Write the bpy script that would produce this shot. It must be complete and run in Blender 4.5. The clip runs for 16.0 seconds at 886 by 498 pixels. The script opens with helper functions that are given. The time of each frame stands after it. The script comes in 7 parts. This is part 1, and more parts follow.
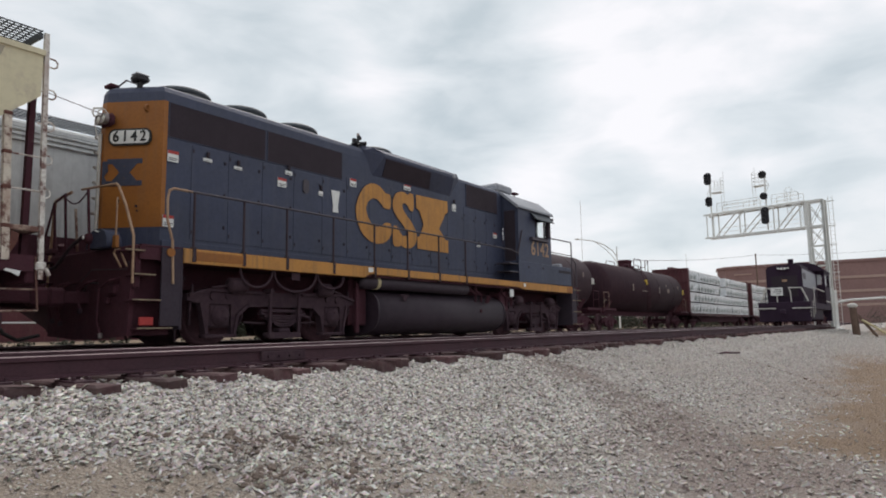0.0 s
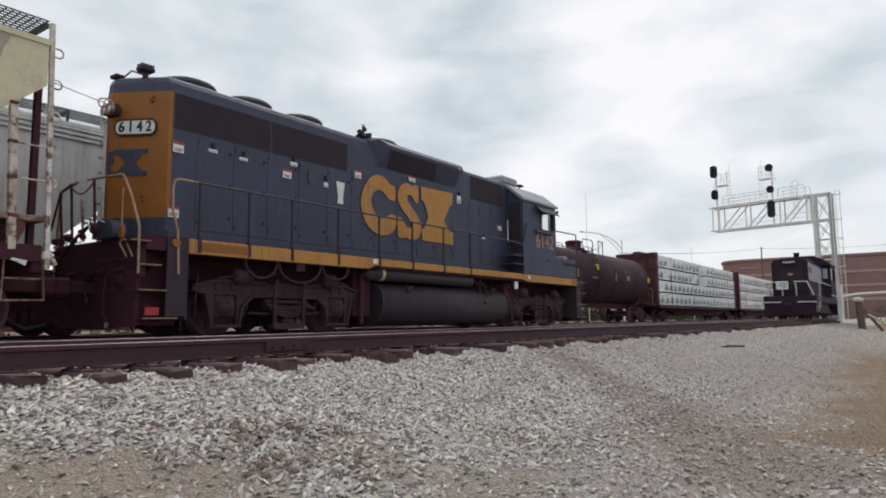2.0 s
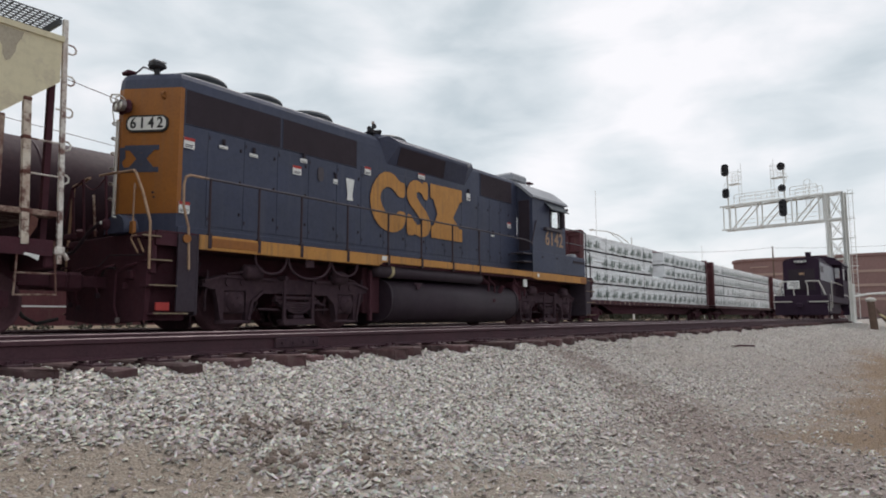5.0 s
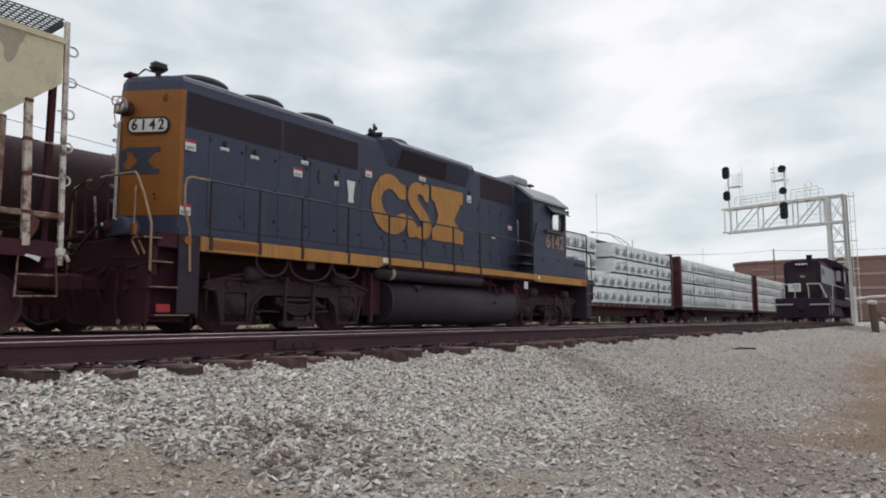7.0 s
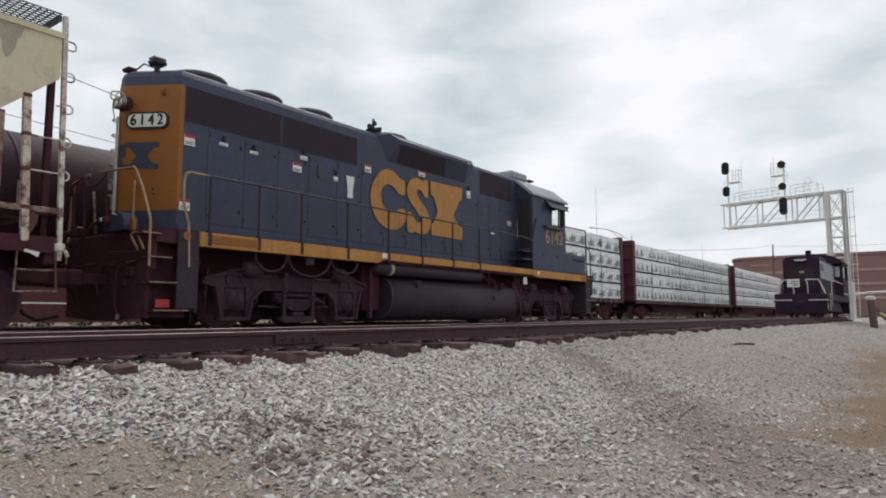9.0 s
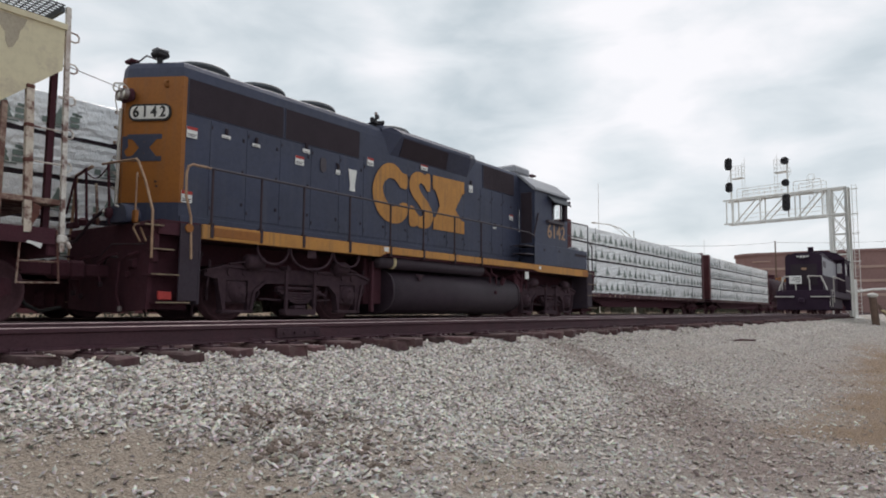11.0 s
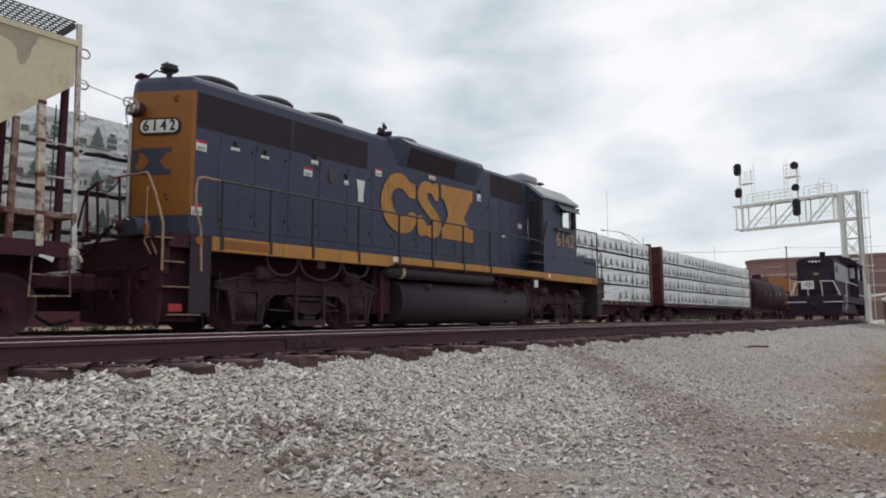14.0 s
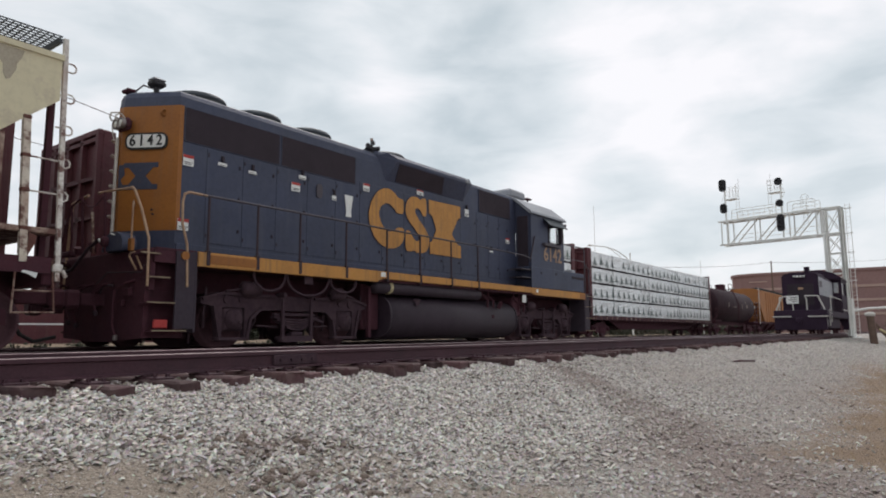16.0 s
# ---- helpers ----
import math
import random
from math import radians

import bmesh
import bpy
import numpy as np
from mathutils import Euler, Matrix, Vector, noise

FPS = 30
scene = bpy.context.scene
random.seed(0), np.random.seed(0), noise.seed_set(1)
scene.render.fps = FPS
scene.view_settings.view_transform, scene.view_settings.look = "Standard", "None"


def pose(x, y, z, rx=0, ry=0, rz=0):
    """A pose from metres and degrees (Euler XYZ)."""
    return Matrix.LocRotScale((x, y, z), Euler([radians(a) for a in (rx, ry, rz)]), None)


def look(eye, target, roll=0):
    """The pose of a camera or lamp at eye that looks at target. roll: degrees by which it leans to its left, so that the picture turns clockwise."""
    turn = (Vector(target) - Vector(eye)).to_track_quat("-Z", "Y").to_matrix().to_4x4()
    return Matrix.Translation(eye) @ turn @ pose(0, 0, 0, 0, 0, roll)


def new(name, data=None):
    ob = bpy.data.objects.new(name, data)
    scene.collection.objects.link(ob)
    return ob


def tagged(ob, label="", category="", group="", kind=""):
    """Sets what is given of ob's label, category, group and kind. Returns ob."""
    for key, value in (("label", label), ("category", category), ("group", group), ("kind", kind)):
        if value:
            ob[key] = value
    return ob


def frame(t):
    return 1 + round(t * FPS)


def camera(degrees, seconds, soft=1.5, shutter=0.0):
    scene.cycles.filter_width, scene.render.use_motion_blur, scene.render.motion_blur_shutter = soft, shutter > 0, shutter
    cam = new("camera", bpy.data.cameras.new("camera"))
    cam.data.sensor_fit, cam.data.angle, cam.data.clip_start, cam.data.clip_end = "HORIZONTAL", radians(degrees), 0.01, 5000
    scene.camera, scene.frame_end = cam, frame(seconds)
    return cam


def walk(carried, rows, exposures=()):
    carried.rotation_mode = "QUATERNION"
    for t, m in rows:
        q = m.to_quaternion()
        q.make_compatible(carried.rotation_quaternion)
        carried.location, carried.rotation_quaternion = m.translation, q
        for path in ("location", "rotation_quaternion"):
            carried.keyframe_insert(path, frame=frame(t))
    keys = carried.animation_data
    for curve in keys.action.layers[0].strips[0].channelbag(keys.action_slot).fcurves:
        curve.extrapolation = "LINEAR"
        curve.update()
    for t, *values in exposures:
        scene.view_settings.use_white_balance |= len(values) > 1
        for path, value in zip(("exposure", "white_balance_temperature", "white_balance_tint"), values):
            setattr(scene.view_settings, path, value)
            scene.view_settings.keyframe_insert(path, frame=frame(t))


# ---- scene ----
EYE = Vector((-4.652, -11.064, 0.269))


def view(yaw, pitch, roll):
    """Camera pose at EYE: yaw from the track's direction, pitch up, roll."""
    a, b = radians(yaw), radians(pitch)
    way = Vector((math.cos(a) * math.cos(b), math.sin(a) * math.cos(b), math.sin(b)))
    return look(EYE, EYE + way, roll)


cam = camera(68.38, 16.0, soft=1.9)
walk(cam, [
    (0.0, view(35.40, 6.89, -0.84)),
    (0.5, view(35.43, 6.66, -0.79)),
    (1.0, view(35.56, 6.48, -0.55)),
    (1.5, view(35.69, 6.34, -0.55)),
    (2.0, view(35.82, 6.18, -0.50)),
    (2.5, view(35.93, 6.05, -0.44)),
    (3.0, view(36.16, 5.89, -0.11)),
    (3.5, view(36.40, 5.81, -0.02)),
    (4.0, view(36.55, 5.74, -0.09)),
    (6.5, view(36.69, 6.24, -0.05)),
    (7.0, view(36.69, 6.13, 0.01)),
    (7.5, view(36.70, 5.99, 0.10)),
    (8.0, view(36.70, 5.88, 0.01)),
    (8.5, view(36.67, 5.80, 0.07)),
    (9.0, view(36.63, 5.73, 0.04)),
    (11.5, view(36.81, 5.16, 0.49)),
    (12.0, view(37.00, 5.09, 0.04)),
    (12.5, view(37.00, 5.09, -0.04)),
    (13.0, view(37.19, 5.28, -0.04)),
    (13.5, view(37.42, 5.78, -0.20)),
    (14.0, view(37.57, 6.02, -0.15)),
    (14.5, view(37.39, 6.21, 0.07)),
    (15.0, view(37.13, 6.46, 0.06)),
    (15.5, view(36.73, 7.04, 0.20)),
    (16.0, view(36.50, 7.35, -0.31)),
], [(0.0, 0.07, 6650, 15), (16.0, 0.07, 6650, 15)])

# ---- world: bright overcast sky, weak wide sun behind the trains ----
world = bpy.data.worlds.new("overcast")
scene.world = world
world.use_nodes = True
wt = world.node_tree
wt.nodes.clear()


def wnode(kind, **values):
    n = wt.nodes.new(kind)
    for k, v in values.items():
        n.inputs[k].default_value = v
    return n


w_out = wt.nodes.new("ShaderNodeOutputWorld")
w_bg = wnode("ShaderNodeBackground", Strength=1.0)
w_sky = wt.nodes.new("ShaderNodeTexSky")
w_sky.sky_type = "NISHITA"
w_sky.sun_disc = False
w_sky.sun_elevation = radians(48)
w_sky.sun_rotation = radians(58)
w_dim = wt.nodes.new("ShaderNodeVectorMath")
w_dim.operation = "SCALE"
w_dim.inputs["Scale"].default_value = 0.10
w_co = wt.nodes.new("ShaderNodeTexCoord")
w_map = wt.nodes.new("ShaderNodeMapping")
w_map.inputs["Scale"].default_value = (1.0, 1.0, 2.5)
w_map.inputs["Location"].default_value = (1.55, 0.4, 0.9)
w_map.inputs["Rotation"].default_value = (0.0, 0.12, 0.5)
w_n1 = wnode("ShaderNodeTexNoise", Scale=2.3, Detail=5.0, Roughness=0.48, Distortion=0.0)
w_n2 = wnode("ShaderNodeTexNoise", Scale=5.5, Detail=6.0, Roughness=0.5, Distortion=0.35)
w_add = wt.nodes.new("ShaderNodeMath")
w_add.operation = "MULTIPLY_ADD"
w_add.inputs[1].default_value = 0.50
w_half = wt.nodes.new("ShaderNodeMath")
w_half.operation = "MULTIPLY_ADD"
w_half.inputs[1].default_value, w_half.inputs[2].default_value = 0.5, 0.20
w_ramp = wt.nodes.new("ShaderNodeValToRGB")
w_ramp.color_ramp.elements[0].position = 0.55
w_ramp.color_ramp.elements[0].color = (0.50, 0.60, 0.64, 1)
w_ramp.color_ramp.elements[1].position = 0.83
w_ramp.color_ramp.elements[1].color = (0.91, 0.945, 0.965, 1)
w_el = w_ramp.color_ramp.elements.new(0.69)
w_el.color = (0.70, 0.785, 0.815, 1)
w_mix = wt.nodes.new("ShaderNodeMix")
w_mix.data_type = "RGBA"
w_mix.inputs[0].default_value = 0.93
wt.links.new(w_co.outputs["Generated"], w_map.inputs["Vector"])
wt.links.new(w_map.outputs[0], w_n1.inputs["Vector"])
wt.links.new(w_map.outputs[0], w_n2.inputs["Vector"])
wt.links.new(w_n2.outputs["Fac"], w_add.inputs[0])
wt.links.new(w_n1.outputs["Fac"], w_half.inputs[0])
wt.links.new(w_half.outputs[0], w_add.inputs[2])
# broad cloud banks: denser or thinner layer towards some directions
w_last = w_add.outputs[0]
for way, inner, weight in (
        ((0.802, 0.497, 0.330), 0.9871, -0.11), ((0.656, 0.636, 0.406), 0.9626, -0.06), ((0.524, 0.746, 0.412), 0.9773, -0.05),
        ((0.870, 0.250, 0.424), 0.9963, -0.07), ((0.948, 0.105, 0.300), 0.9835, -0.08), ((0.963, 0.077, 0.257), 0.9979, -0.05),
        ((0.957, 0.255, 0.140), 0.9971, -0.06), ((0.909, 0.351, 0.223), 0.9971, -0.05), ((0.866, 0.330, 0.375), 0.9871, 0.09),
        ((0.908, 0.147, 0.393), 0.9917, 0.09), ((0.755, 0.496, 0.430), 0.9930, 0.05), ((0.831, 0.496, 0.250), 0.9887, 0.06),
        ((0.940, 0.239, 0.245), 0.9902, 0.03), ((0.705, 0.613, 0.357), 0.9953, 0.05), ((0.576, 0.759, 0.304), 0.9871, 0.08),
        ((0.384, 0.873, 0.302), 0.9728, 0.04), ((0.964, 0.243, 0.104), 0.9626, -0.07), ((0.990, 0.055, 0.130), 0.9871, -0.03)):
    d1 = wt.nodes.new("ShaderNodeVectorMath")
    d1.operation = "DOT_PRODUCT"
    d1.inputs[1].default_value = Vector(way).normalized()
    wt.links.new(w_co.outputs["Generated"], d1.inputs[0])
    d2 = wt.nodes.new("ShaderNodeMapRange")
    d2.interpolation_type = "SMOOTHSTEP"
    d2.inputs["From Min"].default_value, d2.inputs["From Max"].default_value = inner, 1.0
    d2.inputs["To Max"].default_value = weight
    wt.links.new(d1.outputs["Value"], d2.inputs["Value"])
    d3 = wt.nodes.new("ShaderNodeMath")
    d3.operation = "ADD"
    wt.links.new(w_last, d3.inputs[0])
    wt.links.new(d2.outputs[0], d3.inputs[1])
    w_last = d3.outputs[0]
wt.links.new(w_last, w_ramp.inputs[0])
wt.links.new(w_sky.outputs[0], w_dim.inputs[0])
wt.links.new(w_dim.outputs[0], w_mix.inputs[6])
wt.links.new(w_ramp.outputs[0], w_mix.inputs[7])
# the cloud layer is thinner and brighter towards the hidden sun
w_dot = wt.nodes.new("ShaderNodeVectorMath")
w_dot.operation = "DOT_PRODUCT"
w_dot.inputs[1].default_value = Vector((42, 20, 10)).normalized()
w_glow = wt.nodes.new("ShaderNodeMapRange")
w_glow.inputs["From Min"].default_value, w_glow.inputs["From Max"].default_value = 0.45, 1.0
w_glow.inputs["To Min"].default_value, w_glow.inputs["To Max"].default_value = 0.95, 1.0
w_gain = wt.nodes.new("ShaderNodeVectorMath")
w_gain.operation = "SCALE"
wt.links.new(w_co.outputs["Generated"], w_dot.inputs[0])
wt.links.new(w_dot.outputs["Value"], w_glow.inputs["Value"])
wt.links.new(w_mix.outputs[2], w_gain.inputs[0])
wt.links.new(w_glow.outputs[0], w_gain.inputs["Scale"])
wt.links.new(w_gain.outputs[0], w_bg.inputs["Color"])
wt.links.new(w_bg.outputs[0], w_out.inputs["Surface"])

sun = new("sun", bpy.data.lights.new("sun", "SUN"))
sun.data.energy = 1.5
sun.data.angle = radians(25)
sun.data.color = (1.0, 0.97, 0.92)
sun.matrix_basis = look((42, 26, 55), (0, 0, 0))


# ---- materials ----
def mat(name, base, rough=0.7, metal=0.0, dark=None, amount=0.5, scale=1.5, fine=18.0, dust=None, dust_amount=0.0,
        streak=0.0, bump=0.15, relief=0.02, bump_scale=40.0, vary=0.0, spec=0.4, coat=0.0, creases=None, edge=(0.42, 0.7)):
    """Base colour with stains at a large scale, grain at a fine one, vertical run-off streaks and dust."""
    m = bpy.data.materials.new(name)
    m.use_nodes = True
    t = m.node_tree
    b = t.nodes["Principled BSDF"]
    L = t.links.new

    def nd(kind, **vals):
        n = t.nodes.new(kind)
        for k, v in vals.items():
            n.inputs[k].default_value = v
        return n

    def mix(fac, a, c):
        n = t.nodes.new("ShaderNodeMix")
        n.data_type = "RGBA"
        for s, v in ((0, fac), (6, a), (7, c)):
            if isinstance(v, (tuple, list)):
                n.inputs[s].default_value = (*v, 1)
            elif isinstance(v, (int, float)):
                n.inputs[s].default_value = v
            else:
                L(v, n.inputs[s])
        return n.outputs[2]

    def ramp(v, lo, hi, top=1.0):
        n = t.nodes.new("ShaderNodeMapRange")
        n.inputs["From Min"].default_value, n.inputs["From Max"].default_value = lo, hi
        n.inputs["To Max"].default_value = top
        L(v, n.inputs["Value"])
        return n.outputs[0]

    co = t.nodes.new("ShaderNodeTexCoord").outputs["Object"]
    if vary:
        oi = t.nodes.new("ShaderNodeObjectInfo")
        va = t.nodes.new("ShaderNodeVectorMath")
        va.operation = "ADD"
        sc = t.nodes.new("ShaderNodeMath")
        sc.operation = "MULTIPLY"
        sc.inputs[1].default_value = 37.0
        L(oi.outputs["Random"], sc.inputs[0])
        L(co, va.inputs[0])
        L(sc.outputs[0], va.inputs[1])
        co = va.outputs[0]
    dark = dark or tuple(c * 0.55 for c in base)
    n1 = nd("ShaderNodeTexNoise", Scale=scale, Detail=4.0, Roughness=0.6)
    L(co, n1.inputs["Vector"])
    n2 = nd("ShaderNodeTexNoise", Scale=fine, Detail=5.0, Roughness=0.65)
    L(co, n2.inputs["Vector"])
    col = mix(ramp(n1.outputs["Fac"], 0.38, 0.68, amount), base, dark)
    col = mix(ramp(n2.outputs["Fac"], 0.45, 0.75, amount * 0.6), col, tuple(c * 0.6 for c in dark))
    if streak:
        mp = t.nodes.new("ShaderNodeMapping")
        mp.inputs["Scale"].default_value = (9, 9, 0.55)
        L(co, mp.inputs["Vector"])
        n3 = nd("ShaderNodeTexNoise", Scale=1.0, Detail=4.0, Roughness=0.6)
        L(mp.outputs[0], n3.inputs["Vector"])
        col = mix(ramp(n3.outputs["Fac"], 0.52, 0.72, streak), col, dust or tuple(c * 0.5 for c in dark))
    if dust_amount:
        n4 = nd("ShaderNodeTexNoise", Scale=scale * 2.7, Detail=6.0, Roughness=0.7)
        L(co, n4.inputs["Vector"])
        col = mix(ramp(n4.outputs["Fac"], edge[0], edge[1], dust_amount), col, dust or (0.16, 0.12, 0.09))
    if vary:
        hv = t.nodes.new("ShaderNodeMapRange")
        hv.inputs["To Min"].default_value, hv.inputs["To Max"].default_value = 1 - vary, 1 + vary
        L(oi.outputs["Random"], hv.inputs["Value"])
        sv = t.nodes.new("ShaderNodeVectorMath")
        sv.operation = "SCALE"
        L(col, sv.inputs[0])
        L(hv.outputs[0], sv.inputs["Scale"])
        col = sv.outputs[0]
    L(col, b.inputs["Base Color"])
    rr = t.nodes.new("ShaderNodeMapRange")
    rr.inputs["To Min"].default_value, rr.inputs["To Max"].default_value = max(0.05, rough - 0.12), min(1, rough + 0.15)
    L(n2.outputs["Fac"], rr.inputs["Value"])
    L(rr.outputs[0], b.inputs["Roughness"])
    b.inputs["Metallic"].default_value = metal
    b.inputs["Specular IOR Level"].default_value = spec
    b.inputs["Coat Weight"].default_value = coat
    if bump:
        nb = nd("ShaderNodeTexNoise", Scale=bump_scale, Detail=4.0, Roughness=0.6)
        if creases:
            cr = t.nodes.new("ShaderNodeMapping")
            cr.inputs["Scale"].default_value = creases
            cr.inputs["Rotation"].default_value = (0, 0.12, 0)
            L(co, cr.inputs["Vector"])
            L(cr.outputs[0], nb.inputs["Vector"])
        else:
            L(co, nb.inputs["Vector"])
        bp = nd("ShaderNodeBump", Strength=bump, Distance=relief)
        L(nb.outputs["Fac"], bp.inputs["Height"])
        L(bp.outputs[0], b.inputs["Normal"])
    return m


BLUE = mat("loco_blue", (0.043, 0.051, 0.094), 0.55, dark=(0.034, 0.037, 0.060), amount=0.6, scale=0.9, fine=14, streak=0.38,
           dust=(0.074, 0.080, 0.108), dust_amount=0.25, bump=0.05, bump_scale=6)
GOLD = mat("loco_gold", (0.32, 0.115, 0.018), 0.55, dark=(0.21, 0.075, 0.02), amount=0.5, scale=1.6, fine=20, streak=0.35,
           dust=(0.22, 0.11, 0.05), bump=0.04, bump_scale=8)
GOLD_WORN = mat("gold_letter", (0.52, 0.240, 0.055), 0.6, dark=(0.33, 0.150, 0.045), amount=0.5, scale=2.2, fine=26, streak=0.6,
                dust=(0.17, 0.11, 0.06), bump=0.04)
GRILLE = mat("radiator_mesh", (0.038, 0.026, 0.035), 0.85, amount=0.5, scale=2, fine=60, bump=0.4, bump_scale=90)
# Grime whose base is lifted towards maroon to carry lens veil over the darks.
UNDER = mat("grime_and_veil_frame", (0.076, 0.024, 0.034), 0.85, dark=(0.056, 0.019, 0.028), amount=0.7, scale=3, fine=30,
            dust=(0.080, 0.040, 0.049), dust_amount=0.3, spec=0.25, bump=0.3, bump_scale=30)
TANKBLK = mat("fuel_tank_black", (0.040, 0.024, 0.036), 0.6, amount=0.5, scale=2, fine=20, dust=(0.062, 0.047, 0.053),
              dust_amount=0.3, bump=0.1)
# Rust-dust brown, lightened so wheels and gaps in shade look less dark.
WHEELLIFT = mat("lifted_dusty_wheel", (0.105, 0.050, 0.060), 0.85, dark=(0.062, 0.029, 0.036), amount=0.7, scale=3, fine=30, spec=0.25, bump=0.2, bump_scale=30)
STEEL = mat("rolled_steel", (0.30, 0.26, 0.25), 0.4, metal=0.8, amount=0.5, scale=6, fine=60, bump=0.1)
RUSTRAIL = mat("rusty_rail", (0.066, 0.024, 0.034), 0.7, dark=(0.042, 0.018, 0.025), amount=0.7, scale=2.5, fine=40, bump=0.2,
               bump_scale=60)
RAILHEAD = mat("rail_head", (0.32, 0.24, 0.245), 0.40, metal=0.4, dark=(0.13, 0.08, 0.09), amount=0.9, scale=1.3, fine=30, bump=0.05)
TIE = mat("creosoted_timber", (0.098, 0.046, 0.050), 0.9, dark=(0.046, 0.025, 0.028), amount=0.7, scale=3, fine=25,
          dust=(0.17, 0.14, 0.12), dust_amount=0.3, bump=0.5, bump_scale=25, vary=0.3)
TANPAINT = mat("hopper_tan", (0.66, 0.59, 0.41), 0.6, dark=(0.54, 0.47, 0.33), amount=0.4, scale=0.45, fine=10, streak=0.25,
               dust=(0.36, 0.28, 0.24), dust_amount=0.5, edge=(0.56, 0.66), bump=0.05)
RUSTYTAN = mat("rusty_tan", (0.52, 0.43, 0.35), 0.75, dark=(0.16, 0.062, 0.045), amount=1.0, scale=1.6, fine=14,
               dust=(0.115, 0.045, 0.036), dust_amount=0.92, edge=(0.43, 0.54), bump=0.2)
INNERPOST = mat("chipped_cream", (0.66, 0.59, 0.50), 0.75, dark=(0.34, 0.20, 0.15), amount=0.8, scale=2.4, fine=22, dust=(0.13, 0.05, 0.04), dust_amount=0.9, edge=(0.50, 0.60), bump=0.15)
RUSTYDARK = mat("dark_rust", (0.14, 0.055, 0.042), 0.85, dark=(0.10, 0.04, 0.035), amount=0.7, scale=5, fine=30, bump=0.2)
PATCH = mat("bare_primer", (0.43, 0.375, 0.29), 0.75, dark=(0.34, 0.29, 0.225), amount=0.7, scale=2.5, fine=22, bump=0.05)
LADDERW = mat("weathered_white", (0.72, 0.69, 0.64), 0.7, dark=(0.30, 0.17, 0.13), amount=0.8, scale=1.7, fine=22,
              dust=(0.13, 0.045, 0.036), dust_amount=0.9, edge=(0.52, 0.60), bump=0.1)
GREYHOP = mat("hopper_grey", (0.66, 0.66, 0.65), 0.6, dark=(0.52, 0.52, 0.51), amount=0.4, scale=0.7, fine=8, streak=0.3,
              dust=(0.13, 0.12, 0.12), dust_amount=0.15, bump=0.05)
TANKCAR = mat("tank_black", (0.037, 0.016, 0.023), 0.68, dark=(0.027, 0.012, 0.018), amount=0.6, scale=0.8, fine=9, streak=0.35, spec=0.18,
              dust=(0.075, 0.036, 0.038), dust_amount=0.2, bump=0.04)
REDBROWN = mat("bulkhead_red", (0.108, 0.025, 0.033), 0.65, dark=(0.066, 0.021, 0.026), amount=0.6, scale=1.2, fine=14, streak=0.3,
               dust=(0.17, 0.10, 0.085), dust_amount=0.15, bump=0.08)
DECKRED = mat("grimy_deck_red", (0.070, 0.022, 0.031), 0.75, dark=(0.048, 0.018, 0.026), amount=0.6, scale=1.2, fine=14, bump=0.08)
WRAP = mat("lumber_wrap", (0.91, 0.925, 0.935), 0.24, dark=(0.76, 0.785, 0.80), amount=0.5, scale=2.2, fine=9, bump=1.0, bump_scale=5.0, creases=(1.5, 1, 1.1), relief=0.06,
           spec=1.0, coat=0.35, vary=0.06)
WRAPINK = mat("wrap_print", (0.19, 0.23, 0.225), 0.6, amount=0.5, scale=8, fine=30, bump=0)
ORANGE = mat("hopper_orange", (0.42, 0.165, 0.04), 0.65, dark=(0.28, 0.105, 0.04), amount=0.6, scale=0.9, fine=10, streak=0.3,
             dust=(0.2, 0.13, 0.1), dust_amount=0.2, bump=0.05)
BLACKLOCO = mat("switcher_black", (0.034, 0.017, 0.036), 0.7, amount=0.5, scale=1.2, fine=14, streak=0.2, spec=0.2, dust=(0.045, 0.034, 0.042),
                dust_amount=0.2, bump=0.04)
SILVER = mat("switcher_grey", (0.30, 0.31, 0.34), 0.5, dark=(0.2, 0.2, 0.22), amount=0.5, scale=1.5, fine=14, bump=0.03)
WHITE = mat("white_paint", (0.78, 0.78, 0.76), 0.6, amount=0.25, scale=4, fine=30, bump=0.03)
HANDW = mat("handrail_white", (0.60, 0.57, 0.53), 0.6, amount=0.5, scale=6, fine=30, bump=0.05)
HANDRAIL = mat("handrail_worn_gold", (0.42, 0.27, 0.17), 0.6, dark=(0.26, 0.15, 0.10), amount=0.7, scale=8, fine=40, bump=0.05)
TRUCKG = mat("dusty_cast_steel", (0.056, 0.031, 0.041), 0.85, dark=(0.041, 0.022, 0.031), amount=0.7, scale=3, fine=30,
             dust=(0.105, 0.064, 0.068), dust_amount=0.4, spec=0.25, bump=0.3, bump_scale=30)
STENCIL = mat("faded_stencil", (0.30, 0.235, 0.20), 0.7, amount=0.5, scale=6, fine=30, bump=0)
# Darker than the hood's blue, for the corner step wells.
NAVY = mat("dark_navy", (0.040, 0.028, 0.041), 0.75, dark=(0.036, 0.021, 0.031), amount=0.6, scale=2, fine=20, dust=(0.06, 0.045, 0.05), dust_amount=0.25, bump=0.08)
POSTDARK = mat("stanchion_maroon", (0.046, 0.026, 0.034), 0.7, amount=0.5, scale=6, fine=30, bump=0.05)
FANGREY = mat("fan_grey", (0.062, 0.072, 0.084), 0.6, dark=(0.04, 0.044, 0.05), amount=0.5, scale=3, fine=20, bump=0.05)
HANDDARK = mat("handrail_blue", (0.075, 0.062, 0.075), 0.55, amount=0.5, scale=8, fine=40, bump=0.05)
